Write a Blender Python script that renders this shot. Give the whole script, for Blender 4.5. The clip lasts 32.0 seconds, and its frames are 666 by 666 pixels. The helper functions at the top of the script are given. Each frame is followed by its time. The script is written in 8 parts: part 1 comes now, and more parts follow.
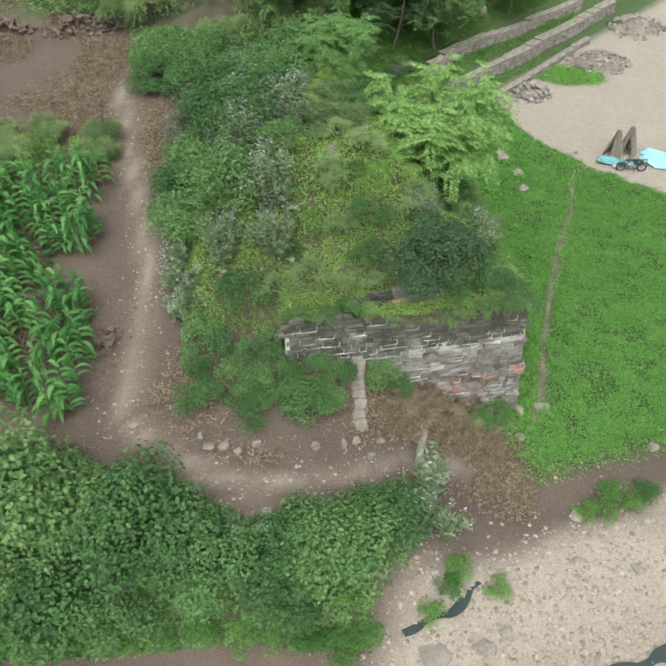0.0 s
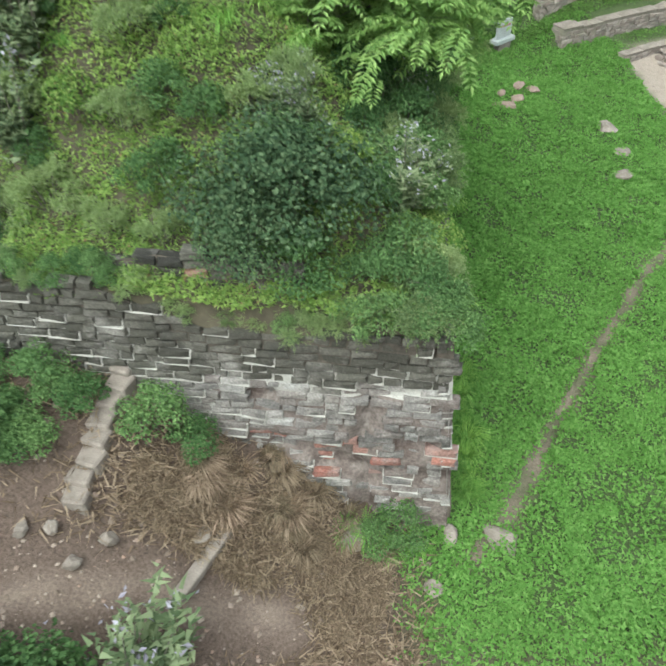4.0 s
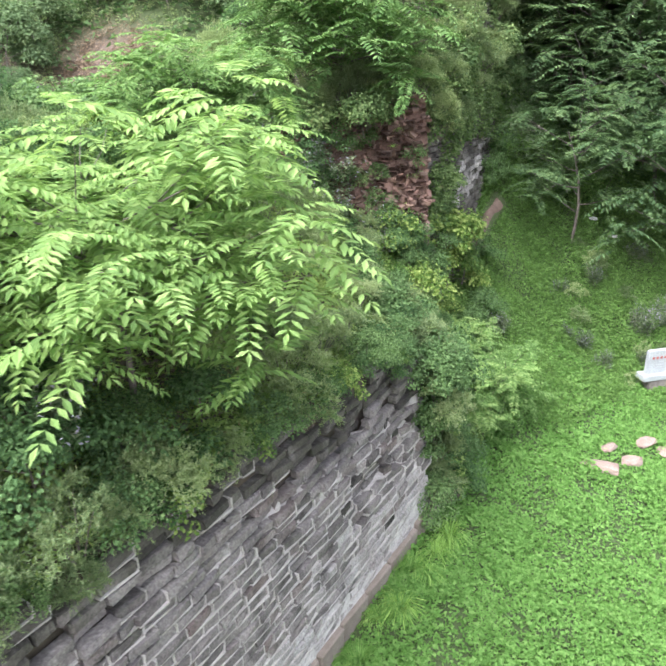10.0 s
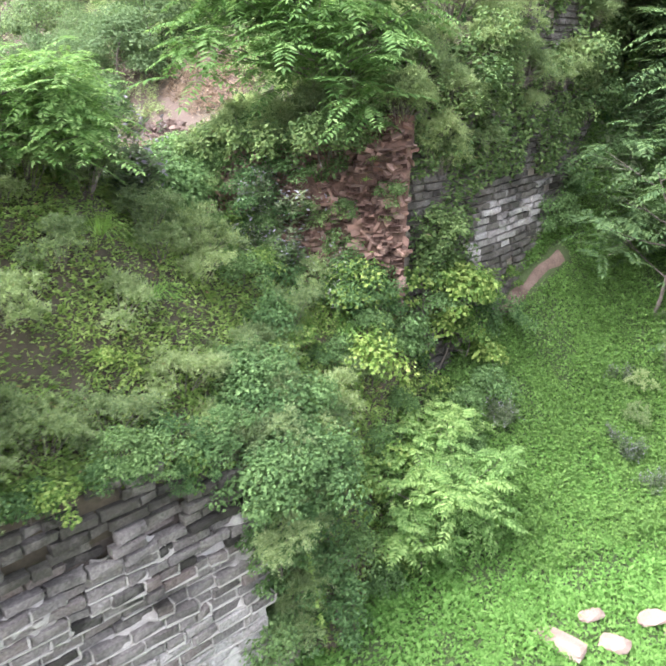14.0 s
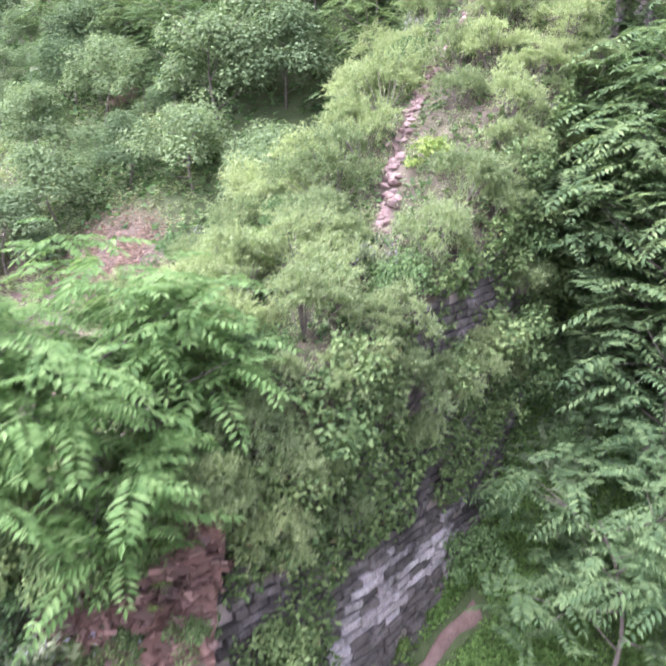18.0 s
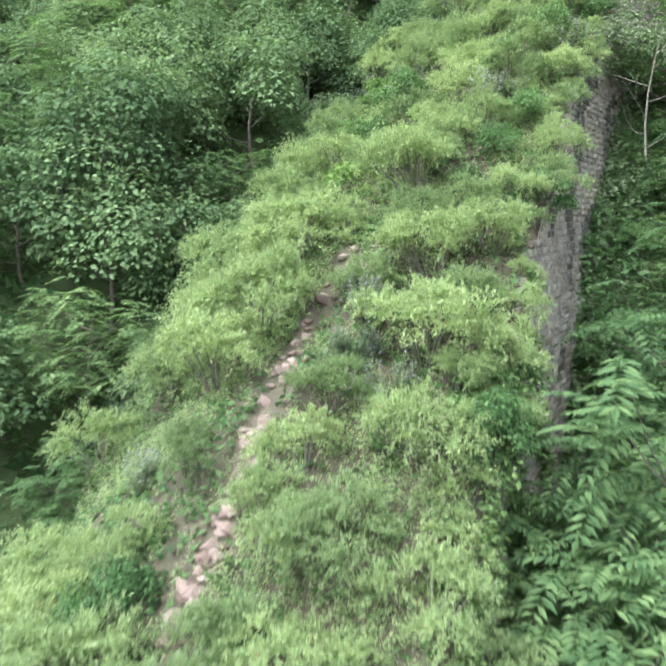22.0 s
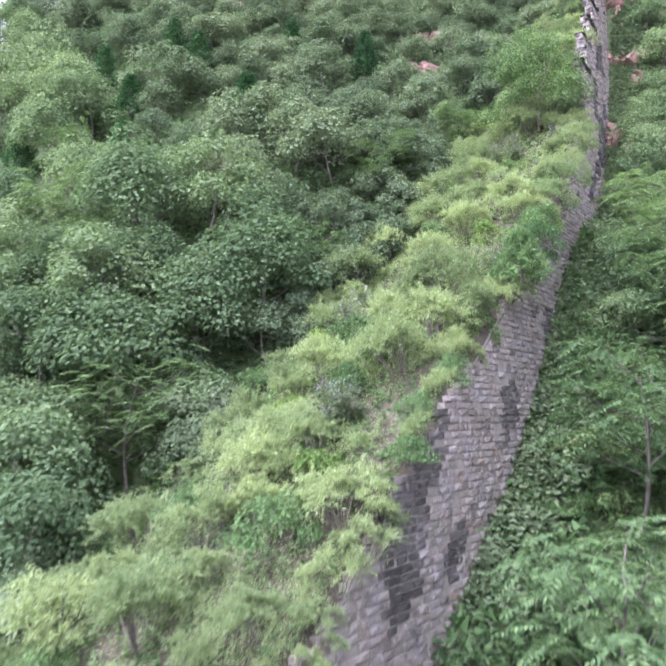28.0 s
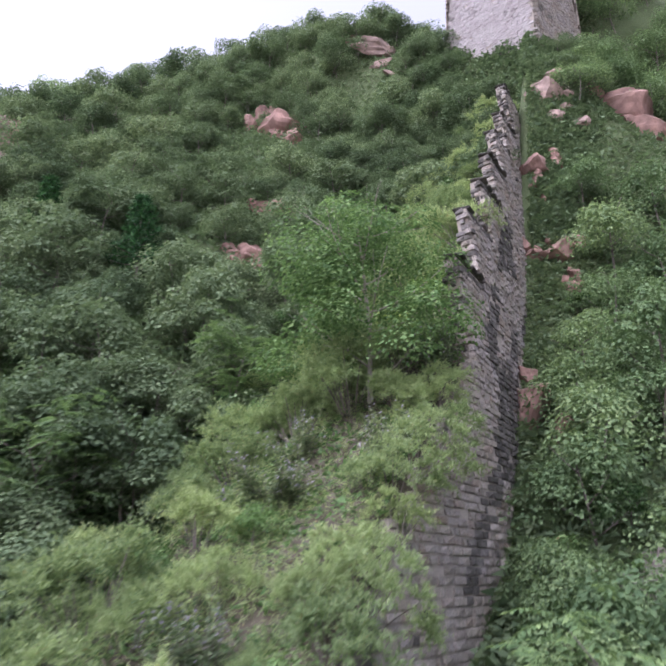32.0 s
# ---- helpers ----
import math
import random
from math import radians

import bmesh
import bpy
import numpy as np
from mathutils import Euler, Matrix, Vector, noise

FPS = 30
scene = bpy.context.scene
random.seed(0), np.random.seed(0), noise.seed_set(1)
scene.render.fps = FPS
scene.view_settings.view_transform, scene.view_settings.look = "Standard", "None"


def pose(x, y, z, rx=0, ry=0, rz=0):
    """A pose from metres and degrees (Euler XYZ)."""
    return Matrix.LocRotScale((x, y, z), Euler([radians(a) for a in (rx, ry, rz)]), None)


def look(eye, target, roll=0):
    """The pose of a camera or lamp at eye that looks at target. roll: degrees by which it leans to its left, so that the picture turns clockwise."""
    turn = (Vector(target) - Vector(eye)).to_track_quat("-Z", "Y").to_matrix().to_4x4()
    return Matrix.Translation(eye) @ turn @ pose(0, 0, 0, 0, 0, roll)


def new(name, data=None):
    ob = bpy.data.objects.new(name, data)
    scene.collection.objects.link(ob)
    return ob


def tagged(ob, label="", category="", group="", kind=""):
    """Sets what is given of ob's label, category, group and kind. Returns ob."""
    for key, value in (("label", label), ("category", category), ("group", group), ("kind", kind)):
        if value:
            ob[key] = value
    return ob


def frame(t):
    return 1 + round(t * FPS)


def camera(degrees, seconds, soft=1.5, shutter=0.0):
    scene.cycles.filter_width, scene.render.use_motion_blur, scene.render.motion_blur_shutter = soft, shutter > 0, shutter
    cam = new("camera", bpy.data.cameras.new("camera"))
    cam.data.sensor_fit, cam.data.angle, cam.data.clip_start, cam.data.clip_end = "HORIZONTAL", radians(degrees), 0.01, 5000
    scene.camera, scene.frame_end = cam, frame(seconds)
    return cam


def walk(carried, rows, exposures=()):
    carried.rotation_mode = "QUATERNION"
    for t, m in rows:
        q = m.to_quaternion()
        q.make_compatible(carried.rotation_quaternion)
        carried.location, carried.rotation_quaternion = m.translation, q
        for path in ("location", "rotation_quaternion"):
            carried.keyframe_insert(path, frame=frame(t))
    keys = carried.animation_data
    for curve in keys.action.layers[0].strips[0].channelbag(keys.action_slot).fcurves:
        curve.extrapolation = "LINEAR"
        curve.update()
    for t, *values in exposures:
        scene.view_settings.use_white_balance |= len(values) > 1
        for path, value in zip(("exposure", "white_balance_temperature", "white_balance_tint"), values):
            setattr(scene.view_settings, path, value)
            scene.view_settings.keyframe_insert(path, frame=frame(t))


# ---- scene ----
cam = camera(47.6, 32.0, 2.0, 0.4)
PATH = [
    (0.0, (0.000, 0.000, 25.000), (0.000, 14.507, 11.233), 0.00),
    (0.5, (1.700, 0.736, 23.888), (1.491, 15.243, 10.121), -0.07),
    (1.0, (4.000, 1.672, 23.275), (3.303, 16.147, 9.491), 0.00),
    (1.5, (5.900, 3.104, 22.606), (4.261, 17.563, 8.885), 0.05),
    (2.0, (7.200, 5.109, 21.668), (4.481, 19.506, 8.054), 0.06),
    (2.5, (7.800, 7.256, 20.734), (4.087, 21.511, 7.206), 0.01),
    (4.5, (8.900, 12.451, 14.150), (4.531, 26.631, 0.740), -0.49),
    (5.0, (10.100, 13.513, 14.107), (5.642, 27.749, 0.786), -0.37),
    (5.5, (11.500, 14.575, 14.064), (6.079, 28.469, 0.739), -0.59),
    (6.0, (12.200, 15.706, 14.094), (5.242, 28.913, 0.784), -0.52),
    (6.5, (12.500, 16.699, 13.978), (3.784, 29.779, 1.611), -0.54),
    (7.0, (12.500, 17.627, 13.649), (2.542, 30.889, 2.470), -0.41),
    (7.5, (12.400, 18.436, 12.468), (1.773, 32.090, 2.435), -0.41),
    (8.0, (12.200, 19.433, 12.211), (1.067, 33.520, 3.401), -0.37),
    (8.5, (12.100, 20.423, 12.237), (0.651, 34.937, 4.603), -0.45),
    (9.0, (12.400, 21.554, 12.266), (0.901, 36.069, 4.711), -0.42),
    (9.5, (13.000, 22.757, 12.227), (1.107, 36.970, 4.708), -0.53),
    (10.0, (13.400, 23.820, 12.184), (0.784, 37.383, 4.643), -0.37),
    (10.5, (13.800, 24.740, 12.137), (0.593, 37.720, 4.582), -0.31),
    (11.0, (14.000, 25.661, 12.091), (0.196, 38.006, 4.537), -0.27),
    (11.5, (14.300, 26.509, 12.113), (0.010, 38.289, 4.560), -0.29),
    (12.0, (14.400, 27.430, 12.066), (-0.341, 38.628, 4.495), -0.14),
    (12.5, (14.600, 28.634, 12.027), (-0.483, 39.355, 4.441), -0.13),
    (13.0, (14.800, 29.979, 11.992), (-0.633, 40.164, 4.371), 0.03),
    (13.5, (14.800, 31.251, 12.025), (-1.120, 40.768, 4.544), 0.08),
    (15.5, (13.000, 35.641, 11.857), (-3.864, 44.174, 5.315), 0.01),
    (16.0, (12.300, 36.482, 12.162), (-4.721, 45.156, 6.242), 0.07),
    (16.5, (11.700, 37.308, 13.032), (-5.426, 46.040, 7.514), -0.02),
    (17.0, (11.200, 37.989, 14.041), (-5.917, 46.747, 8.535), 0.01),
    (17.5, (10.700, 38.597, 15.118), (-6.304, 47.554, 9.583), 0.08),
    (18.0, (9.700, 39.477, 16.626), (-7.095, 48.818, 11.088), 0.12),
    (18.5, (8.100, 40.651, 17.718), (-8.528, 50.302, 12.208), 0.17),
    (19.0, (6.100, 41.977, 18.389), (-10.158, 52.255, 12.908), 0.12),
    (19.5, (4.400, 43.289, 19.626), (-11.358, 54.388, 14.288), 0.16),
    (20.0, (3.100, 44.318, 20.855), (-12.463, 55.914, 16.027), 0.10),
    (20.5, (2.000, 45.282, 21.871), (-13.313, 57.372, 17.475), 0.21),
    (21.0, (0.900, 46.245, 22.886), (-13.966, 59.045, 18.993), 0.28),
    (21.5, (-0.100, 47.423, 23.837), (-14.518, 60.846, 20.381), 0.27),
    (22.0, (-1.400, 48.673, 24.718), (-15.425, 62.603, 21.679), 0.29),
    (22.5, (-2.900, 50.202, 25.749), (-16.597, 64.539, 23.133), 0.23),
    (23.0, (-4.400, 52.090, 26.576), (-17.695, 66.872, 24.395), 0.22),
    (23.5, (-5.500, 54.334, 27.342), (-18.665, 69.288, 25.587), 0.28),
    (24.0, (-5.400, 57.150, 27.840), (-18.574, 72.139, 26.503), 0.20),
    (24.5, (-4.500, 60.380, 28.774), (-17.635, 75.430, 27.788), 0.22),
    (25.0, (-3.600, 63.721, 30.842), (-16.711, 78.811, 30.224), 0.19),
    (25.5, (-3.400, 66.695, 33.396), (-16.697, 81.633, 33.168), 0.08),
    (26.0, (-3.800, 69.384, 36.083), (-17.525, 83.930, 36.273), 0.13),
    (26.5, (-4.700, 71.789, 38.763), (-18.689, 86.073, 39.294), 0.13),
    (28.5, (-8.940, 81.590, 45.640), (-23.513, 95.028, 48.292), -0.00),
    (29.0, (-10.667, 83.812, 47.225), (-25.058, 97.367, 50.257), -0.08),
    (29.5, (-12.208, 86.272, 48.978), (-26.284, 100.056, 52.422), -0.13),
    (30.0, (-13.391, 88.936, 50.619), (-27.146, 102.944, 54.439), -0.28),
    (30.5, (-14.249, 91.837, 52.321), (-27.794, 105.931, 56.550), -0.36),
    (31.0, (-15.073, 94.863, 53.750), (-28.509, 108.899, 58.489), -0.38),
    (31.5, (-15.840, 97.868, 54.729), (-29.122, 111.793, 60.176), -0.29),
    (32.0, (-16.662, 100.641, 55.528), (-29.785, 114.395, 61.743), -0.19),
]
EXPOSURES = [(0.0, 0.9, 6300, -3), (5.0, 1.2, 6200, -3), (8.5, 1.9, 6300, 6), (10.0, 2.2, 6100, 16), (13.0, 2.52, 6150, 16), (16.0, 2.6, 6050, 19), (17.0, 2.55, 5900, 28), (18.0, 2.5, 5750, 37), (19.0, 2.15, 5850, 21), (20.0, 2.0, 6000, 2), (23.0, 2.05, 5850, 8), (24.0, 2.1, 5850, 12), (26.0, 2.2, 5700, 24), (28.0, 2.25, 5550, 33), (30.0, 2.15, 5550, 36), (31.0, 1.9, 5650, 33), (32.0, 1.4, 5750, 29)]
walk(cam, [(t, look(eye, target, roll)) for t, eye, target, roll in PATH], EXPOSURES)

# ---- world, sun, exposure ----
world = bpy.data.worlds.new("overcast_sky")
scene.world = world
world.use_nodes = True
wn, wl = world.node_tree.nodes, world.node_tree.links
sky = wn.new("ShaderNodeTexSky")
sky.sky_type = "NISHITA"
sky.sun_disc = False
sky.sun_elevation, sky.sun_rotation = radians(58), radians(200)
sky.air_density, sky.dust_density, sky.ozone_density = 1.0, 6.0, 1.0
grey = wn.new("ShaderNodeHueSaturation")
grey.inputs["Saturation"].default_value = 0.25
wl.new(sky.outputs[0], grey.inputs["Color"])
wl.new(grey.outputs[0], wn["Background"].inputs["Color"])
wn["Background"].inputs["Strength"].default_value = 0.15
sun = new("sun", bpy.data.lights.new("sun", "SUN"))
sun.data.energy, sun.data.angle, sun.data.color = 0.7, radians(40), (1.0, 0.97, 0.92)
sun.matrix_world = pose(0, 0, 120, 32, 0, 20)


# ---- small numeric helpers ----
def sstep(a, b, v):
    t = np.clip((np.asarray(v, float) - a) / (b - a), 0, 1)
    return t * t * (3 - 2 * t)


def softp(v, k):
    return k * np.logaddexp(0, np.asarray(v, float) / k)


def lattice(ix, iy, seed):
    h = np.sin(ix * 127.1 + iy * 311.7 + seed * 74.7) * 43758.5453
    return h - np.floor(h)


def vnoise(x, y, size, seed=0):
    x, y = np.asarray(x, float) / size, np.asarray(y, float) / size
    ix, iy = np.floor(x), np.floor(y)
    fx, fy = x - ix, y - iy
    fx, fy = fx * fx * (3 - 2 * fx), fy * fy * (3 - 2 * fy)
    a = lattice(ix, iy, seed) * (1 - fx) + lattice(ix + 1, iy, seed) * fx
    b = lattice(ix, iy + 1, seed) * (1 - fx) + lattice(ix + 1, iy + 1, seed) * fx
    return (a * (1 - fy) + b * fy) * 2 - 1


# ---- the plan: upper wall stations and the lie of the land ----
WALL_Y = [42.3, 44.5, 46.5, 52, 57, 65, 72.3, 80, 90, 101, 111, 117.5, 126, 131, 135]
WALL_X = [-0.9, -1.4, -2.0, -4.3, -7.2, -11, -14.1, -16.6, -19, -22.2, -25.5, -27.5, -31.0, -33.0, -34.6]
WALL_Z = [10.3, 11.3, 12.2, 14.6, 19, 24.3, 29, 34, 40.8, 48.4, 56.2, 61.5, 70.3, 75.5, 81.0]


def wall_width(y):
    return np.interp(y, [42, 75, 95, 118, 131], [10.5, 10.0, 8.5, 7.0, 3.6])


def wall_x(y):
    return np.interp(y, [-20, 21.7, 38] + WALL_Y + [150], [7.5, 7.5, 3.9] + WALL_X + [-39])


def wall_z(y):
    return np.interp(y, WALL_Y, WALL_Z)


def crown_rise(y):
    return np.interp(y, [43, 49, 53, 60, 70, 80], [0.5, 0.9, 1.5, 1.5, 0.9, 0.5])


def bank_y(x):
    return np.interp(x, [-30, -12, -4, 2, 6, 14, 30], [17, 16, 14.4, 14.8, 15.6, 18.2, 21])


def ground_z(x, y):
    x, y = np.asarray(x, float), np.asarray(y, float)
    d = x - wall_x(y)
    right = -0.5 + 0.56 * softp(y - x - 43, 2.5) + 0.6 * softp(y - x - 155, 3)
    terr = y - x
    right = right + (0.7 * sstep(42.0, 42.6, terr) + 0.4 * sstep(44.5, 45.0, terr)) * sstep(6.5, 9, x) * (1 - sstep(28, 34, x))
    right = right + 1.8 * np.exp(-((d - 0.5) / 2.6) ** 2) * sstep(41, 45, y) * (1 - sstep(56, 66, y))
    right = right + 1.1 * np.exp(-((x - 4) / 5.5) ** 2) * sstep(17, 22, y) * (1 - sstep(44, 50, y))
    terrace = 3.4 + 0.15 * np.clip(y - 16, 0, 30)
    slope = 0.69 * (y - 31.7) + 0.3 * (-x - 24.5) + 0.4 * softp(-x - 35, 3) * sstep(85, 112, y)
    left = terrace + softp(slope - terrace, 1.0)
    left = left - 3.2 * np.exp(-((d + wall_width(y) + 4) / 4) ** 2) * sstep(46, 62, y)
    centre = np.interp(y, [16.5, 19.5, 22, 38, 46], [2.5, 3.2, 3.0, 0.0, 0.0]) + np.where(y > 46, wall_x(y) - 4, 0) * 1.0
    centre = np.where((y > 38) & (y <= 46), np.interp(y, [38, 46], [0.0, -5.8]), centre)
    half = np.interp(y, [16.5, 19.5, 22, 38, 46], [4.5, 3.8, 3.6, 4.0, 2.5])
    w = sstep(0, 1, (centre + half - x) / (2 * half))
    z = right * (1 - w) + left * w
    z = z + 10.0 * np.exp(-((x + 47) ** 2 + (y - 140) ** 2) / 420.0) * (1 - 0.75 * sstep(-14, -4, d) * (1 - sstep(128, 138, y)))
    ridge = (x + 47.4) * -0.57 + (y - 152) * 0.82
    z = z - 1.5 * softp(ridge, 2.0)
    level = 89.8 - 0.41 * (x + 38.6)
    far_off = np.hypot(x + 39.4, y - 140.8)
    front = sstep(-4, 2, (x + 39.4) * 0.5 - (y - 140.8) * 0.86)
    z = z - np.maximum(z - level + 1.15 * np.clip(far_off - 4.6, 0, 9), 0) * sstep(15, 10, far_off) * front
    z = z + np.maximum(level - z, 0) * sstep(7.5, 4.4, far_off)
    cap = wall_z(y) - 1.7 + 0.8 * np.clip(-d - wall_width(y) - 0.3, 0, 60)
    under = sstep(43, 46, y) * (1 - sstep(134.0, 138.5, y)) * sstep(0.6, -0.3, d)
    z = z - np.maximum(z - cap, 0) * under
    z = z - 0.2 * softp(-x - 63, 2.0) * sstep(92, 108, y) - 0.6 * softp(-x - 92, 3.0) * sstep(92, 108, y)
    z = np.maximum(z, -1.5)
    drop = sstep(bank_y(x), bank_y(x) - 4.5, y)
    z = z * (1 - drop) - 1.5 * drop
    far = sstep(90, 400, np.hypot(x + 20, y - 70))
    z = z + 0.10 * vnoise(x, y, 1.7, 3) + 0.25 * vnoise(x, y, 5.1, 5) * sstep(-1.2, 1.5, z) + 0.9 * vnoise(x, y, 9, 6) * sstep(6, 22, z) * (1 - sstep(11, 5, np.hypot(x + 39.4, y - 140.8)))
    return z * (1 - far) - 8 * far


def ground_at(x, y):
    return float(ground_z(x, y))


# ---- materials ----
def nodes_of(name):
    m = bpy.data.materials.new(name)
    m.use_nodes = True
    return m, m.node_tree.nodes, m.node_tree.links


def ramp(n, stops):
    r = n.new("ShaderNodeValToRGB")
    r.color_ramp.elements.remove(r.color_ramp.elements[1])
    for i, (p, c) in enumerate(stops):
        e = r.color_ramp.elements[0] if i == 0 else r.color_ramp.elements.new(p)
        e.position, e.color = p, (*c, 1)
    return r


def noise_tex(n, l, scale, detail=4, rough=0.6, coord="Object"):
    tc = n.new("ShaderNodeTexCoord")
    t = n.new("ShaderNodeTexNoise")
    t.inputs["Scale"].default_value, t.inputs["Detail"].default_value, t.inputs["Roughness"].default_value = scale, detail, rough
    l.new(tc.outputs[coord], t.inputs["Vector"])
    return t


def mixed(n, l, a, b, fac, how="MIX"):
    m = n.new("ShaderNodeMix")
    m.data_type, m.blend_type = "RGBA", how
    for sock, v in ((m.inputs[6], a), (m.inputs[7], b), (m.inputs[0], fac)):
        if hasattr(v, "links"):
            l.new(v, sock)
        elif isinstance(v, tuple):
            sock.default_value = (*v, 1)
        else:
            sock.default_value = v
    return m.outputs[2]


def bumped(n, l, height, strength, distance=0.02):
    b = n.new("ShaderNodeBump")
    b.inputs["Strength"].default_value, b.inputs["Distance"].default_value = strength, distance
    l.new(height, b.inputs["Height"])
    l.new(b.outputs[0], n["Principled BSDF"].inputs["Normal"])


def leaf_material(name, dark, mid, light, gloss=0.42, through_light=0.35, dry=None, dry_at=0.97):
    """Leaves: a colour for every leaf and a shift for every plant, part of the light going through."""
    m, n, l = nodes_of(name)
    geo, info = n.new("ShaderNodeNewGeometry"), n.new("ShaderNodeObjectInfo")
    stops = [(0.0, dark), (0.5, mid), (0.9, light)]
    if dry:
        stops += [(dry_at, light), (min(dry_at + 0.01, 1.0), dry)]
    r = ramp(n, stops)
    l.new(geo.outputs["Random Per Island"], r.inputs[0])
    hs = n.new("ShaderNodeHueSaturation")
    var = n.new("ShaderNodeMapRange")
    var.inputs["To Min"].default_value, var.inputs["To Max"].default_value = 0.72, 1.28
    l.new(info.outputs["Random"], var.inputs["Value"])
    l.new(var.outputs[0], hs.inputs["Value"])
    hue = n.new("ShaderNodeMapRange")
    hue.inputs["To Min"].default_value, hue.inputs["To Max"].default_value = 0.512, 0.485
    l.new(info.outputs["Random"], hue.inputs["Value"])
    l.new(hue.outputs[0], hs.inputs["Hue"])
    l.new(r.outputs[0], hs.inputs["Color"])
    p = n["Principled BSDF"]
    p.inputs["Roughness"].default_value = gloss
    p.inputs["Specular IOR Level"].default_value = 0.1
    l.new(hs.outputs[0], p.inputs["Base Color"])
    tr = n.new("ShaderNodeBsdfTranslucent")
    warm = mixed(n, l, hs.outputs[0], (0.95, 1.0, 0.45), 0.5, "MULTIPLY")
    l.new(warm, tr.inputs["Color"])
    mx = n.new("ShaderNodeMixShader")
    mx.inputs[0].default_value = through_light
    l.new(p.outputs[0], mx.inputs[1])
    l.new(tr.outputs[0], mx.inputs[2])
    l.new(mx.outputs[0], n["Material Output"].inputs["Surface"])
    return m


def plain_material(name, a, b, scale, rough=0.85, bump=0.4, metal=0.0, fine=40.0):
    """Two tones at one scale, a finer grain on top, and relief from both."""
    m, n, l = nodes_of(name)
    t1, t2 = noise_tex(n, l, scale), noise_tex(n, l, fine, 3, 0.7)
    r = ramp(n, [(0.3, a), (0.7, b)])
    l.new(t1.outputs[0], r.inputs[0])
    g = ramp(n, [(0.25, (0.62, 0.62, 0.62)), (0.75, (1.15, 1.15, 1.15))])
    l.new(t2.outputs[0], g.inputs[0])
    c = mixed(n, l, r.outputs[0], g.outputs[0], 1.0, "MULTIPLY")
    p = n["Principled BSDF"]
    l.new(c, p.inputs["Base Color"])
    p.inputs["Roughness"].default_value, p.inputs["Metallic"].default_value = rough, metal
    if bump:
        bumped(n, l, t2.outputs[0], bump)
    return m


def brick_material(name, tones, pale=0.35, moss=0.2):
    """Old brick or dressed stone: a tone per piece, pale lime bloom and dark lichen in patches."""
    m, n, l = nodes_of(name)
    geo, info = n.new("ShaderNodeNewGeometry"), n.new("ShaderNodeObjectInfo")
    add = n.new("ShaderNodeMath")
    add.operation = "ADD"
    l.new(geo.outputs["Random Per Island"], add.inputs[0])
    l.new(info.outputs["Random"], add.inputs[1])
    fr = n.new("ShaderNodeMath")
    fr.operation = "FRACT"
    l.new(add.outputs[0], fr.inputs[0])
    r = ramp(n, [(i / (len(tones) - 1), c) for i, c in enumerate(tones)])
    l.new(fr.outputs[0], r.inputs[0])
    gp = n.new("ShaderNodeNewGeometry")

    def patch(scale, lo, hi):
        t = n.new("ShaderNodeTexNoise")
        t.inputs["Scale"].default_value, t.inputs["Detail"].default_value, t.inputs["Roughness"].default_value = scale, 5, 0.65
        l.new(gp.outputs["Position"], t.inputs["Vector"])
        q = ramp(n, [(lo, (0, 0, 0)), (hi, (1, 1, 1))])
        l.new(t.outputs[0], q.inputs[0])
        return q.outputs[0], t.outputs[0]

    lime, raw = patch(1.1, 0.52 - pale * 0.25, 0.78 - pale * 0.25)
    lichen, _ = patch(0.8, 0.60 - moss * 0.3, 0.74 - moss * 0.3)
    grain, graw = patch(22.0, 0.3, 0.75)
    c = mixed(n, l, r.outputs[0], (0.29, 0.27, 0.255), lime)
    c = mixed(n, l, c, (0.045, 0.043, 0.036), lichen)
    smear, _ = patch(4.5, 0.56, 0.70)
    c = mixed(n, l, c, (0.36, 0.345, 0.33), mixed(n, l, (0.0, 0.0, 0.0), smear, min(1.0, 0.04 + 0.9 * pale)))
    c = mixed(n, l, c, grain, 0.45, "OVERLAY")
    p = n["Principled BSDF"]
    l.new(c, p.inputs["Base Color"])
    p.inputs["Roughness"].default_value = 0.92
    bumped(n, l, graw, 0.9, 0.05)
    return m


M_ailanthus = leaf_material("ailanthus_leaf", (0.11, 0.205, 0.066), (0.175, 0.30, 0.095), (0.26, 0.40, 0.145), 0.6, 0.46)
M_broad = leaf_material("broad_leaf", (0.098, 0.158, 0.08), (0.135, 0.208, 0.10), (0.18, 0.262, 0.126), 0.7, 0.4)
# Far leaf greens are paled and greyed to carry distance haze in the colour.
M_far = leaf_material("hill_leaf", (0.10, 0.15, 0.082), (0.132, 0.19, 0.104), (0.17, 0.232, 0.13), 0.7, 0.36)
M_worm = leaf_material("wormwood_leaf", (0.165, 0.235, 0.112), (0.25, 0.335, 0.158), (0.34, 0.425, 0.215), 0.7, 0.48, (0.30, 0.26, 0.14), 0.985)
M_shrub = leaf_material("shrub_leaf", (0.06, 0.115, 0.048), (0.105, 0.19, 0.07), (0.165, 0.275, 0.11), 0.65, 0.4)
M_grey = leaf_material("grey_shrub_leaf", (0.075, 0.115, 0.062), (0.145, 0.195, 0.105), (0.225, 0.28, 0.165), 0.7, 0.34)
M_cover = leaf_material("ground_cover_leaf", (0.16, 0.31, 0.072), (0.225, 0.41, 0.10), (0.30, 0.49, 0.14), 0.6, 0.42)
M_mound_grass = leaf_material("mound_grass", (0.13, 0.225, 0.06), (0.195, 0.31, 0.085), (0.27, 0.385, 0.125), 0.65, 0.42, (0.26, 0.20, 0.11), 0.97)
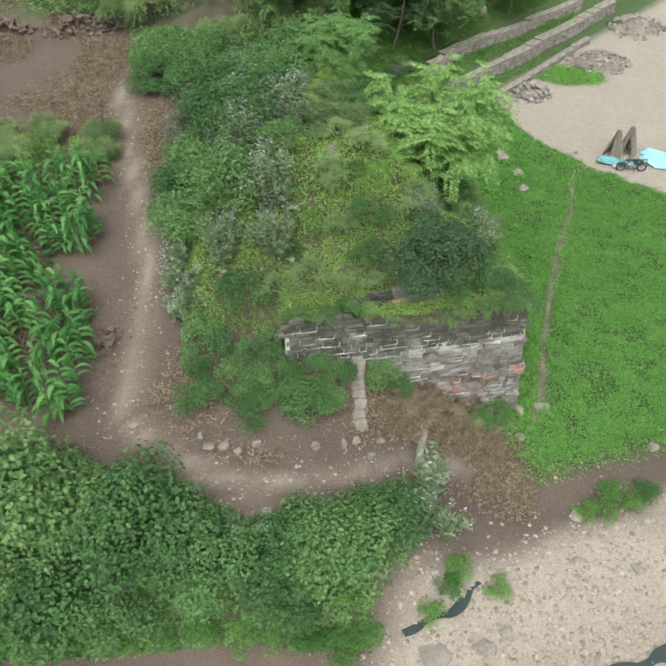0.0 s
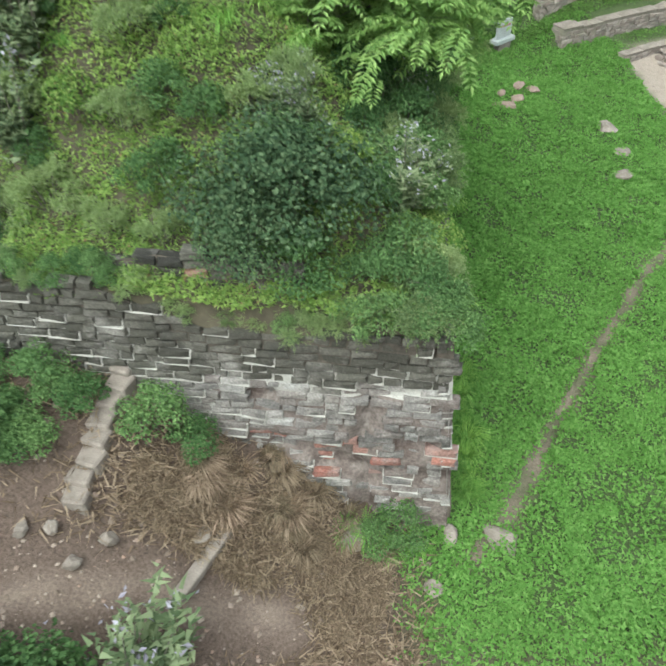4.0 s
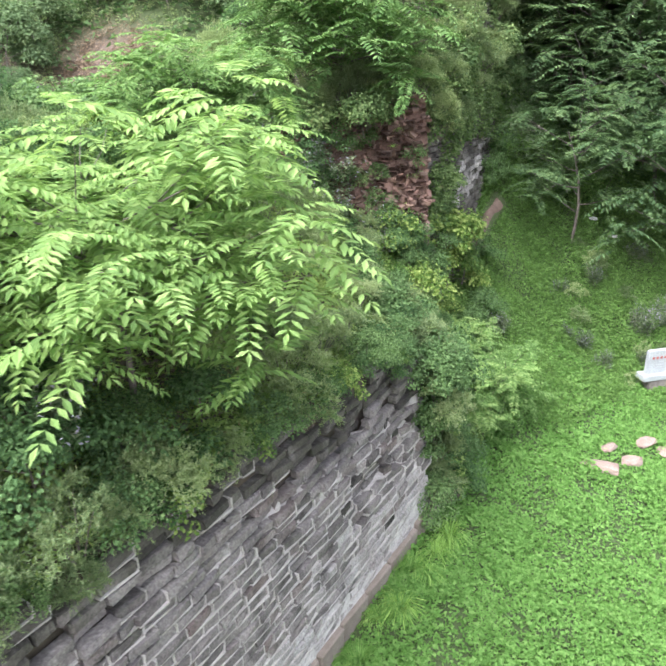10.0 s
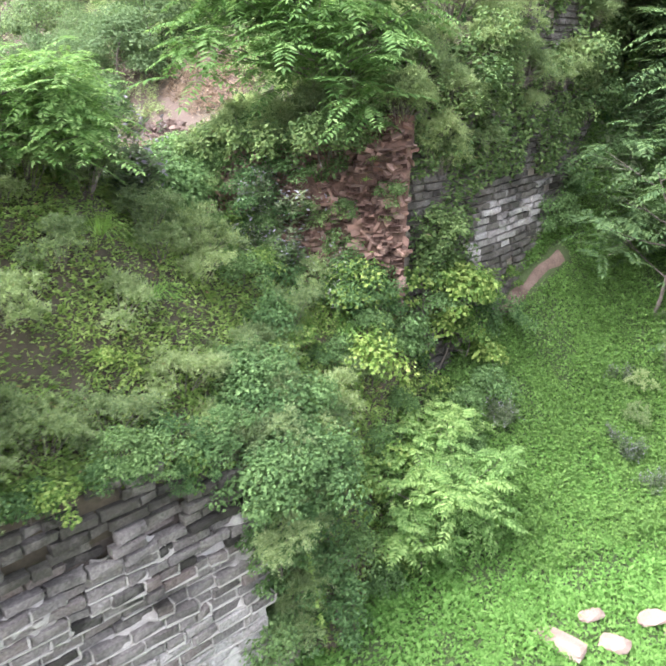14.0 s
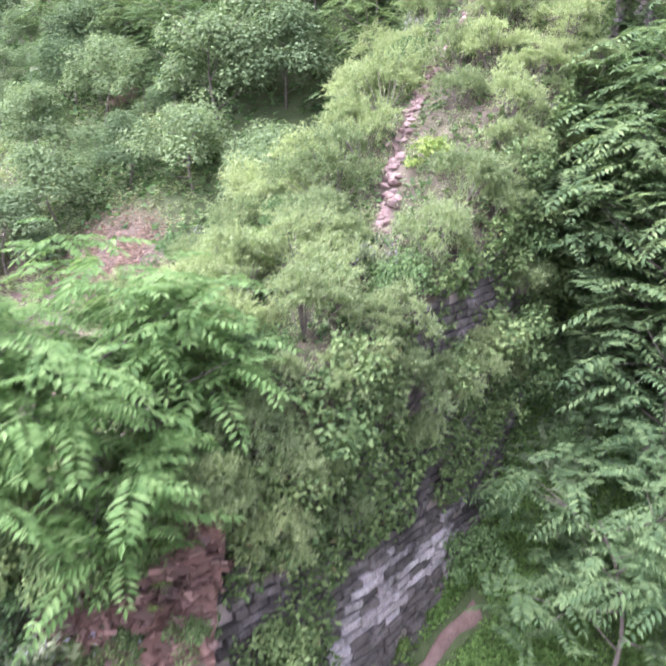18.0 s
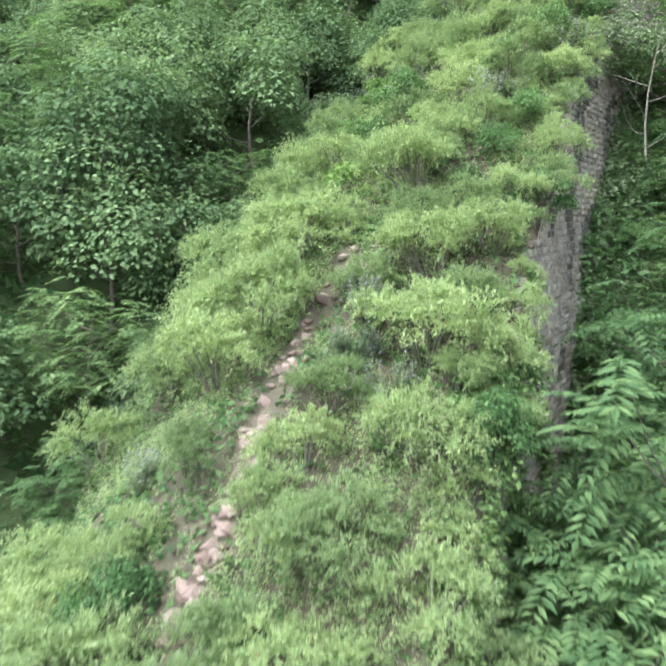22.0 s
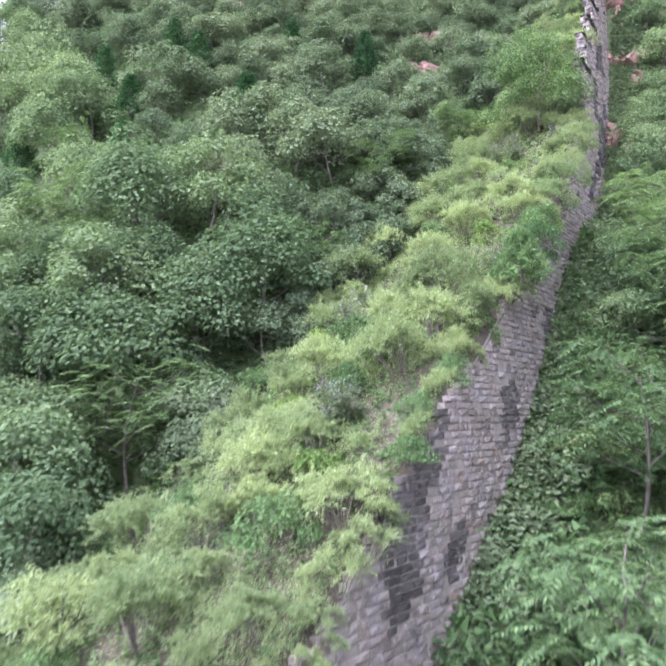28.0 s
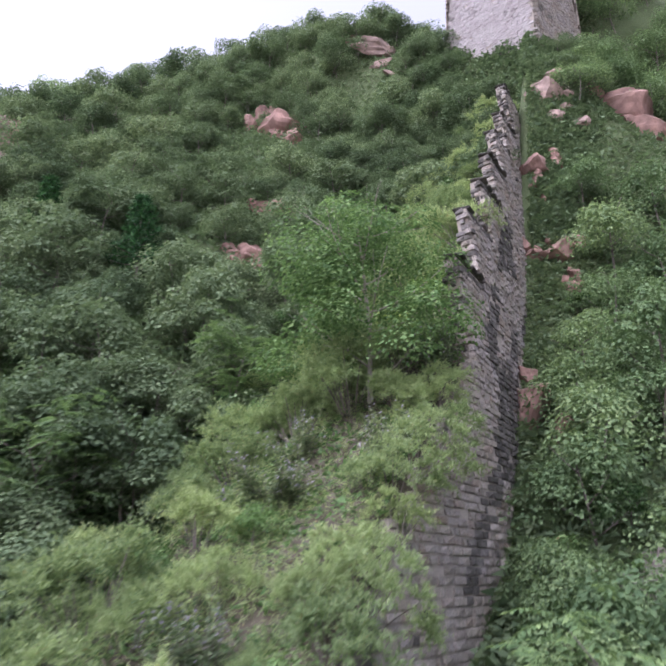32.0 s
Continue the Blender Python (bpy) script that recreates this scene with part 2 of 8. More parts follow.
M_slope_weed = leaf_material("slope_weed_leaf", (0.07, 0.15, 0.042), (0.10, 0.205, 0.055), (0.145, 0.27, 0.075), 0.6, 0.4)
M_slope_ail = leaf_material("slope_ailanthus_leaf", (0.07, 0.128, 0.056), (0.11, 0.182, 0.078), (0.165, 0.25, 0.105), 0.65, 0.42)
M_yellow = leaf_material("yellow_green_leaf", (0.074, 0.150, 0.037), (0.148, 0.250, 0.061), (0.265, 0.360, 0.110), 0.5, 0.4)
M_corn = leaf_material("corn_leaf", (0.053, 0.140, 0.043), (0.106, 0.240, 0.073), (0.201, 0.340, 0.134), 0.4, 0.35)
M_dry = leaf_material("dry_grass", (0.10, 0.075, 0.052), (0.185, 0.14, 0.098), (0.30, 0.24, 0.175), 0.7, 0.2)
M_pine = leaf_material("pine_needle", (0.02, 0.06, 0.022), (0.035, 0.10, 0.03), (0.07, 0.17, 0.05), 0.5, 0.2)
M_flower = leaf_material("pale_flower", (0.22, 0.21, 0.25), (0.30, 0.28, 0.36), (0.42, 0.40, 0.48), 0.6, 0.3)
M_bark = plain_material("bark", (0.10, 0.085, 0.07), (0.20, 0.175, 0.15), 6, 0.9, 0.6)
M_pale_bark = plain_material("pale_bark", (0.24, 0.21, 0.18), (0.36, 0.33, 0.29), 6, 0.85, 0.4)
M_brick = brick_material("weathered_grey_brick", [(0.11, 0.10, 0.095), (0.15, 0.14, 0.135), (0.20, 0.186, 0.18), (0.15, 0.12, 0.11)], 0.3, 0.2)
M_pale_brick = brick_material("limewashed_brick", [(0.17, 0.16, 0.155), (0.34, 0.33, 0.32), (0.46, 0.45, 0.44), (0.26, 0.24, 0.23), (0.40, 0.385, 0.375)], 0.5, 0.16)
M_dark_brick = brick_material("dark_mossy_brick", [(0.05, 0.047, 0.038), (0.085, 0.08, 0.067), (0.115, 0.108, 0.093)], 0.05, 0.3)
M_red_brick = brick_material("reddish_core_brick", [(0.24, 0.10, 0.08), (0.30, 0.13, 0.10), (0.26, 0.17, 0.15)], 0.15, 0.1)
M_hill_brick = brick_material("hill_wall_brick", [(0.17, 0.15, 0.115), (0.26, 0.235, 0.19), (0.34, 0.31, 0.26), (0.23, 0.185, 0.14)], 0.3, 0.1)
# Near-black tone: shade of missing-brick holes put into colour; also darkest masonry.
M_shade_dark_brick = brick_material("shade_dark_brick", [(0.022, 0.021, 0.018), (0.05, 0.046, 0.04)], 0.0, 0.2)
M_lime_brick = brick_material("lime_coated_brick", [(0.24, 0.235, 0.215), (0.40, 0.39, 0.37), (0.52, 0.51, 0.49)], 0.5, 0.28)
M_tower_brick = brick_material("tower_brick", [(0.26, 0.24, 0.23), (0.33, 0.31, 0.30), (0.38, 0.36, 0.345)], 0.4, 0.05)
M_front_core = plain_material("eroded_masonry", (0.085, 0.06, 0.052), (0.24, 0.205, 0.19), 3.0, 0.95, 0.8, 0, 12)
M_mortar = plain_material("lime_mortar", (0.33, 0.315, 0.29), (0.53, 0.515, 0.485), 2.0, 0.95, 0.5)
M_hill_mortar = plain_material("earthy_mortar", (0.22, 0.195, 0.16), (0.36, 0.33, 0.28), 2.0, 0.95, 0.5)
M_plaster = plain_material("lime_plaster", (0.40, 0.385, 0.37), (0.58, 0.565, 0.545), 1.6, 0.95, 0.6, 0, 14)
M_plinth = plain_material("plinth_stone", (0.17, 0.14, 0.112), (0.28, 0.245, 0.21), 1.5, 0.9, 0.4)
M_stone = plain_material("field_stone", (0.17, 0.14, 0.12), (0.31, 0.27, 0.24), 2.5, 0.9, 0.4)
M_pink_stone = plain_material("pinkish_stone", (0.21, 0.15, 0.12), (0.34, 0.265, 0.225), 2.0, 0.9, 0.4)
M_red_rock = plain_material("red_rock", (0.11, 0.066, 0.052), (0.33, 0.205, 0.165), 1.6, 0.95, 1.0, 0, 9)
M_grey_rock = plain_material("grey_rock", (0.13, 0.11, 0.10), (0.27, 0.24, 0.22), 1.3, 0.9, 1.0, 0, 5)
M_pink_rock = plain_material("pink_rock", (0.15, 0.11, 0.09), (0.36, 0.265, 0.22), 2.0, 0.95, 1.0, 0, 9)
M_marble = plain_material("pale_marble", (0.36, 0.39, 0.40), (0.45, 0.48, 0.49), 3, 0.45, 0.05)
M_earth = plain_material("mound_earth", (0.05, 0.043, 0.028), (0.10, 0.085, 0.056), 1.4, 0.95, 0.6, 0, 9)


def ground_material():
    m, n, l = nodes_of("hillside_ground")
    zone = n.new("ShaderNodeVertexColor")
    zone.layer_name = "zones"
    sep = n.new("ShaderNodeSeparateColor")
    l.new(zone.outputs[0], sep.inputs[0])
    t1, t2, t3 = noise_tex(n, l, 0.35, 5), noise_tex(n, l, 2.6, 5, 0.7), noise_tex(n, l, 16, 4, 0.75)

    def tone(t, lo, hi, a=0.32, b=0.68):
        r = ramp(n, [(a, lo), (b, hi)])
        l.new(t.outputs[0], r.inputs[0])
        return r.outputs[0]

    soil = mixed(n, l, tone(t1, (0.055, 0.036, 0.028), (0.105, 0.072, 0.057)), tone(t3, (0.028, 0.02, 0.015), (0.19, 0.14, 0.115)), 0.6)
    litter = mixed(n, l, tone(t2, (0.035, 0.06, 0.018), (0.065, 0.105, 0.03)), tone(t3, (0.025, 0.04, 0.014), (0.085, 0.11, 0.04)), 0.5)
    path = mixed(n, l, tone(t2, (0.22, 0.165, 0.13), (0.32, 0.25, 0.205)), tone(t3, (0.16, 0.12, 0.10), (0.40, 0.33, 0.29)), 0.5)
    gravel = mixed(n, l, tone(t2, (0.24, 0.19, 0.155), (0.35, 0.295, 0.255)), tone(t3, (0.13, 0.10, 0.082), (0.43, 0.37, 0.325)), 0.5)
    c = mixed(n, l, soil, litter, sep.outputs[2])
    c = mixed(n, l, c, path, sep.outputs[1])
    c = mixed(n, l, c, gravel, sep.outputs[0])
    p = n["Principled BSDF"]
    l.new(c, p.inputs["Base Color"])
    p.inputs["Roughness"].default_value = 0.95
    bumped(n, l, t3.outputs[0], 0.7, 0.06)
    return m


M_ground = ground_material()


# ---- mesh helpers ----
def mesh_of(name, verts, faces, mat, smooth=False):
    """A mesh from arrays: faces is one array of quads or of triangles, or a list of such arrays."""
    me = bpy.data.meshes.new(name)
    verts = np.asarray(verts, np.float32).reshape(-1, 3)
    groups = [np.asarray(f, np.int32) for f in (faces if isinstance(faces, list) else [faces]) if len(f)]
    me.vertices.add(len(verts))
    me.vertices.foreach_set("co", verts.ravel())
    loops = np.concatenate([g.ravel() for g in groups])
    starts, at = [], 0
    for g in groups:
        starts.append(at + np.arange(len(g)) * g.shape[1])
        at += g.size
    starts = np.concatenate(starts).astype(np.int32)
    me.loops.add(len(loops))
    me.loops.foreach_set("vertex_index", loops)
    me.polygons.add(len(starts))
    me.polygons.foreach_set("loop_start", starts)
    me.polygons.foreach_set("use_smooth", np.full(len(starts), smooth))
    me.update(calc_edges=True)
    me.materials.append(mat)
    return me


def empty(name, place=(0, 0, 0)):
    ob = new(name)
    ob.location = place
    ob.empty_display_size = 0.2
    return ob


def piece(name, me, parent, label="", matrix=None, kind=""):
    ob = new(name, me)
    ob.parent = parent
    if matrix is not None:
        ob.matrix_local = matrix
    return tagged(ob, label, kind=kind)


def part(name, bm, material, parent, label=""):
    me = bpy.data.meshes.new(name)
    bm.to_mesh(me)
    bm.free()
    me.materials.append(material)
    return piece(name, me, parent, label)


def tube(points, radii, sides=6):
    """Vertices and quads of a bent, tapering tube with closed end."""
    pts = np.asarray(points, float)
    tang = np.gradient(pts, axis=0)
    tang /= np.linalg.norm(tang, axis=1)[:, None] + 1e-9
    ref = np.array((0.31, 0.95, 0.05))
    s1 = np.cross(tang, ref)
    s1 /= np.linalg.norm(s1, axis=1)[:, None] + 1e-9
    s2 = np.cross(tang, s1)
    a = np.arange(sides) * 2 * np.pi / sides
    ring = s1[:, None, :] * np.cos(a)[None, :, None] + s2[:, None, :] * np.sin(a)[None, :, None]
    v = pts[:, None, :] + ring * np.asarray(radii, float)[:, None, None]
    k = len(pts)
    i, j = np.meshgrid(np.arange(k - 1), np.arange(sides), indexing="ij")
    q = np.stack([i * sides + j, i * sides + (j + 1) % sides, (i + 1) * sides + (j + 1) % sides, (i + 1) * sides + j], -1).reshape(-1, 4)
    return v.reshape(-1, 3), q


def joined(pieces):
    vs, fs, at = [], [], 0
    for v, f in pieces:
        vs.append(v)
        fs.append(f + at)
        at += len(v)
    return np.concatenate(vs), np.concatenate(fs)


def unit(v):
    return v / (np.linalg.norm(v, axis=-1, keepdims=True) + 1e-9)


def leaf_quads(base, along, up, length, width, curl=0.12):
    """One four-sided leaf for each row: base, axis, upper side, length and width."""
    along, side = unit(along), unit(np.cross(along, up))
    nrm = np.cross(side, along)
    length, width = np.asarray(length)[:, None], np.asarray(width)[:, None]
    mid = base + along * length * 0.45 + nrm * length * curl
    v = np.stack([base, mid + side * width / 2, base + along * length, mid - side * width / 2], 1)
    q = np.arange(len(base) * 4).reshape(-1, 4)
    return v.reshape(-1, 3), q


def leaf_tris(base, along, up, length, width):
    """Slender leaves of one triangle each."""
    along, side = unit(along), unit(np.cross(along, up))
    length, width = np.asarray(length)[:, None], np.asarray(width)[:, None]
    v = np.stack([base - side * width / 2, base + side * width / 2, base + along * length], 1)
    return v.reshape(-1, 3), np.arange(len(base) * 3).reshape(-1, 3)


# ---- ground: one sheet to the horizon ----
def axis_steps(lo, hi, step, out):
    mid = np.arange(lo, hi + step / 2, step)
    grow = step * 1.35 ** np.arange(1, 26)
    tail = np.cumsum(grow)
    tail = tail[tail < out]
    return np.concatenate([(lo - tail)[::-1], mid, hi + tail])


def near_line(x, y, pts):
    best = np.full(np.shape(x), 1e9)
    for (ax, ay), (bx, by) in zip(pts[:-1], pts[1:]):
        t = np.clip(((x - ax) * (bx - ax) + (y - ay) * (by - ay)) / ((bx - ax) ** 2 + (by - ay) ** 2), 0, 1)
        best = np.minimum(best, np.hypot(x - ax - t * (bx - ax), y - ay - t * (by - ay)))
    return best


PATH_WEST = [(-11.2, 38), (-10.3, 34), (-9.3, 30.5), (-8.2, 27), (-7.7, 24), (-7.6, 20.5), (-7.7, 18), (-5.6, 16.1), (-2.7, 15.1), (0.2, 16.0), (2.4, 17.4), (5.0, 18.2)]
FOOT_TRAIL = [(-1.7, 49.6), (-1.4, 48.2), (-1.2, 47.0), (-0.95, 45.7), (-0.85, 44.5), (-1.15, 43.6), (-1.4, 42.0)]
TRAIL = [(8.6, 21.0), (9.3, 22.6), (10.1, 26), (10.9, 28.6), (12.3, 33), (14.3, 38), (15.2, 41.5)]


def yard_mask(x, y):
    """The bare yard beside the meadow, behind its ragged grass edge."""
    edge = np.interp(x, [5, 11.5, 12.6, 14.1, 17.4, 20, 34], [60, 51, 47, 44.2, 41, 38.5, 30]) + 0.5 * vnoise(x, y, 1.5, 21)
    m = sstep(0, 0.8, y - edge)
    patch = np.exp(-(((x - 18) / 2.3) ** 2 + ((y - 55.2) / 1.3) ** 2) ** 2)
    return m * (1 - sstep(-43.5, -42, y - x - 83)) * (1 - patch)


def gravel_mask(x, y):
    return sstep(-0.3, -2.0, y - bank_y(x) + 0.8 * vnoise(x, y, 2.2, 22)) * sstep(0.5, 3.0, x + (y - 11) * -0.35)


def meadow_mask(x, y):
    m = sstep(6.3, 7.8, x + 0.22 * (y - 22)) * sstep(18.0, 20.5, y - 0.25 * (x - 10)) * (1 - yard_mask(x, y))
    m = m * (1 - 0.95 * np.exp(-(near_line(x, y, TRAIL) / 0.22) ** 2))
    return m * (1 - sstep(42, 47, y - x))


def build_ground():
    xs, ys = axis_steps(-92, 46, 0.55, 3500), axis_steps(-6, 172, 0.55, 3500)
    X, Y = np.meshgrid(xs, ys)
    Z = ground_z(X, Y)
    rows, cols = X.shape
    v = np.stack([X, Y, Z], -1).reshape(-1, 3)
    i, j = np.meshgrid(np.arange(rows - 1), np.arange(cols - 1), indexing="ij")
    q = np.stack([i * cols + j, i * cols + j + 1, (i + 1) * cols + j + 1, (i + 1) * cols + j], -1).reshape(-1, 4)
    me = mesh_of("ground", v, q, M_ground, True)
    grav = np.clip(gravel_mask(X, Y) + yard_mask(X, Y), 0, 1)
    west = np.exp(-(near_line(X, Y, PATH_WEST) / (0.3 + 0.12 * vnoise(X, Y, 1.3, 36))) ** 2) * 0.8
    pink = np.exp(-(((X + 23.2) / 4.6) ** 2 + ((Y - 46.6) / 2.6) ** 2) ** 2)
    trail = 0.7 * np.exp(-(near_line(X, Y, TRAIL) / 0.22) ** 2)
    worn = np.clip(np.maximum.reduce([west, trail, pink * 0.22 * (0.6 + 0.8 * vnoise(X, Y, 1.1, 34))]) * (0.75 + 0.35 * vnoise(X, Y, 0.9, 31)), 0, 1)
    green = np.clip(np.maximum(np.where(X < -8, sstep(43.8, 45.5, Y), sstep(38, 41, Y)), meadow_mask(X, Y)) - pink, 0, 1)
    col = np.stack([grav, worn, green, np.ones_like(grav)], -1).reshape(-1, 4).astype(np.float32)
    att = me.color_attributes.new("zones", "FLOAT_COLOR", "POINT")
    att.data.foreach_set("color", col.ravel())
    return tagged(new("ground", me), "dirt, gravel and grassy hillside ground", "ground", kind="structure")


build_ground()


def foot_path():
    """A narrow trodden strip of bare earth, lying just over the slope."""
    pts = np.array(FOOT_TRAIL)
    at = np.linspace(0, len(pts) - 1, 70)
    c = np.stack([np.interp(at, range(len(pts)), pts[:, k]) for k in (0, 1)], -1)
    c[:, 0] += 0.12 * vnoise(c[:, 1], c[:, 1] * 0, 0.9, 91)
    side = unit(np.stack([np.gradient(c[:, 1]), -np.gradient(c[:, 0])], -1))
    v = []
    for k in np.linspace(-1, 1, 7):
        half = 0.19 + 0.09 * vnoise(c[:, 1], c[:, 1] * 0 + np.sign(k) * 3, 0.5, 92)
        p = c + side * (k * half)[:, None]
        v.append(np.stack([p[:, 0], p[:, 1], ground_z(p[:, 0], p[:, 1]) + 0.07 - 0.16 * k ** 4], -1))
    v = np.stack(v, 1).reshape(-1, 3)
    i, j = np.meshgrid(np.arange(69), np.arange(6), indexing="ij")
    q = np.stack([i * 7 + j, i * 7 + j + 1, (i + 1) * 7 + j + 1, (i + 1) * 7 + j], -1).reshape(-1, 4)
    soil = plain_material("trodden_earth", (0.10, 0.065, 0.05), (0.19, 0.135, 0.11), 2.2, 0.95, 0.8, 0, 16)
    tagged(new("foot_path", mesh_of("foot_path", v, q, soil, True)), "narrow trodden reddish earth path below the wall", "path", kind="structure")


foot_path()


# ---- brickwork ----
def brick_shape(seed):
    r = np.random.RandomState(seed)
    out = []
    for y, k in ((-0.5, 1.0), (0.25, 1.0), (0.5, 0.86)):
        for sx, sz in ((-1, -1), (1, -1), (1, 1), (-1, 1)):
            j = 0.0 if y < 0 else 0.075
            out.append((sx * 0.5 * (k + (1 - k) * 0.5) + r.uniform(-j, j) * 0.6, y + r.uniform(-j, j) * 2.4, sz * 0.5 * k + r.uniform(-j, j)))
    v = np.array(out)
    f = []
    for a in (0, 4):
        for i in range(4):
            f.append((a + i, a + (i + 1) % 4, a + 4 + (i + 1) % 4, a + 4 + i))
    f.append((8, 9, 10, 11))
    return v, np.array(f)


BRICKS = [brick_shape(s) for s in range(5)]


def brick_field(pos, s0, s1, h0, h1, course, length, seed, keep, sink=None, joint=0.024, depth=0.16, wobble=0.014):
    """Bricks in courses on the surface pos(s, h): centres and scaled axes (along, out, up). keep(s, h) says which stand."""
    r = np.random.RandomState(seed)
    S, H, Ls = [], [], []
    for c in range(int((h1 - h0) / course)):
        h = h0 + (c + 0.5) * course
        at = s0 - r.uniform(0, length)
        while at < s1:
            step = length * (r.uniform(0.85, 1.12) if r.rand() < 0.72 else r.uniform(0.45, 0.6))
            S.append(at + step / 2)
            H.append(h)
            Ls.append(step)
            at += step
    S, H, Ls = np.array(S), np.array(H), np.array(Ls)
    ok = keep(S, H) & (S > s0 + 0.05) & (S < s1 - 0.05)
    S, H, Ls = S[ok], H[ok], Ls[ok]
    e = 0.05
    C = pos(S, H)
    A = (pos(S + e, H) - pos(S - e, H)) / (2 * e)
    U = (pos(S, H + e) - pos(S, H - e)) / (2 * e)
    la, lu = np.linalg.norm(A, axis=1), np.linalg.norm(U, axis=1)
    N = unit(np.cross(A, U))
    back = sink(S, H) if sink is not None else 0
    C = C + N * (r.uniform(-wobble, wobble, len(S)) - back - depth / 2 + 0.01)[:, None] + unit(U) * r.uniform(-0.006, 0.006, len(S))[:, None]
    A = unit(A + N * r.uniform(-0.03, 0.03, len(S))[:, None]) * (Ls * la - joint * r.uniform(0.15, 1.0, len(S)))[:, None]
    U = unit(U) * (course * lu - joint * 1.15)[:, None]
    return S, H, C, A, N * depth, U


def lay_bricks(parent, field, mats, choose, singles, near):
    """The first `singles` bricks by nearness are parts of their own, the rest one joined part for each material."""
    S, H, C, A, N, U = field
    which = choose(S, H)
    order = np.argsort(near(S, H))
    single = set(order[:singles].tolist())
    shared = {}
    for i in order[:singles]:
        key = (int(which[i]), int(i) % 5)
        if key not in shared:
            shared[key] = mesh_of("brick", BRICKS[key[1]][0], BRICKS[key[1]][1], mats[key[0]])
        m = Matrix([[A[i][k], N[i][k], U[i][k], C[i][k]] for k in range(3)] + [[0, 0, 0, 1]])
        piece("brick", shared[key], parent, matrix=m)
    for w in range(len(mats)):
        vs, fs, at = [], [], 0
        for t in range(5):
            ids = np.array([i for i in range(len(S)) if which[i] == w and i % 5 == t and i not in single], int)
            if not len(ids):
                continue
            bv, bf = BRICKS[t]
            v = C[ids][:, None] + bv[None, :, 0, None] * A[ids][:, None] + bv[None, :, 1, None] * N[ids][:, None] + bv[None, :, 2, None] * U[ids][:, None]
            vs.append(v.reshape(-1, 3))
            fs.append((bf[None] + (np.arange(len(ids)) * 12)[:, None, None]).reshape(-1, 4) + at)
            at += len(ids) * 12
        if vs:
            piece("brickwork", mesh_of("brickwork", np.concatenate(vs), np.concatenate(fs), mats[w]), parent, kind="stuff")


def mortar_joints(parent, field, joint, mat, seed, share):
    """Lime mortar that stands a little proud: a bed under each brick and a joint at its end, as one part."""
    S, H, C, A, N, U = field
    r = np.random.RandomState(seed)
    ok = r.rand(len(S)) < share(S, H)
    C, A, N, U = C[ok], A[ok], N[ok], U[ok]
    a, n, u = unit(A), unit(N), unit(U)
    k = len(C)
    out = n * r.uniform(0.004, 0.02, k)[:, None]
    jo = joint * r.uniform(0.75, 1.25, (k, 1))
    cube = np.array([(x, y, z) for x in (-0.5, 0.5) for y in (-0.5, 0.5) for z in (-0.5, 0.5)])
    quads = np.array([(0, 1, 3, 2), (4, 6, 7, 5), (2, 3, 7, 6), (0, 4, 5, 1), (1, 5, 7, 3), (0, 2, 6, 4)])
    beds = (C - U / 2 - u * jo / 2 + out, A + a * jo, N, u * jo)
    ends = (C + A / 2 + a * jo / 2 + out * 0.6, a * jo, N, U)
    vs, fs = [], []
    for i, (c, x, y, z) in enumerate((beds, ends)):
        v = c[:, None] + cube[None, :, 0, None] * x[:, None] + cube[None, :, 1, None] * y[:, None] + cube[None, :, 2, None] * z[:, None]
        v = v + r.normal(size=v.shape) * 0.006
        vs.append(v.reshape(-1, 3))
        fs.append((quads[None] + (np.arange(k) * 8)[:, None, None]).reshape(-1, 4) + i * k * 8)
    piece("mortar", mesh_of("mortar", np.concatenate(vs), np.concatenate(fs), mat), parent, "pale lime mortar joints", kind="stuff")


def sheet(pos, ss, hs, mat, name):
    S, H = np.meshgrid(ss, hs)
    v = pos(S.ravel(), H.ravel())
    c = len(ss)
    i, j = np.meshgrid(np.arange(len(hs) - 1), np.arange(c - 1), indexing="ij")
    q = np.stack([i * c + j, i * c + j + 1, (i + 1) * c + j + 1, (i + 1) * c + j], -1).reshape(-1, 4)
    return mesh_of(name, v, q, mat, True)


# ---- the lower bastion: two brick faces round an earth mound ----
EAST_A, EAST_B = np.array((7.5, 21.65)), np.array((4.18, 36.75))
FRONT_A = np.array((-1.8, 20.3))
EAST_LEN, FRONT_LEN = float(np.linalg.norm(EAST_B - EAST_A)), float(np.linalg.norm(EAST_A - FRONT_A))


def face_pos(a, b, batter, inset=0.0):
    along = (b - a) / np.linalg.norm(b - a)
    out = np.array((along[1], -along[0]))

    def pos(s, h):
        s, h = np.asarray(s, float), np.asarray(h, float)
        off = batter * (5.5 - h) - inset
        return np.stack([a[0] + along[0] * s + out[0] * off, a[1] + along[1] * s + out[1] * off, h], -1)
    return pos


def east_top(s):
    return np.interp(s, [0, 4, 9, 13, 15.5], [5.9, 6.1, 5.95, 5.7, 5.35]) + 0.22 * vnoise(s, s * 0, 1.1, 41)


def front_top(s):
    return np.interp(s, [0, 2.5, 4.5, 7, 9.4], [6.3, 6.1, 5.5, 5.6, 5.9]) + 0.2 * vnoise(s, s * 0 + 9, 1.3, 42)


def front_y(x):
    return FRONT_A[1] + (np.asarray(x, float) - FRONT_A[0]) * (EAST_A[1] - FRONT_A[1]) / (EAST_A[0] - FRONT_A[0])


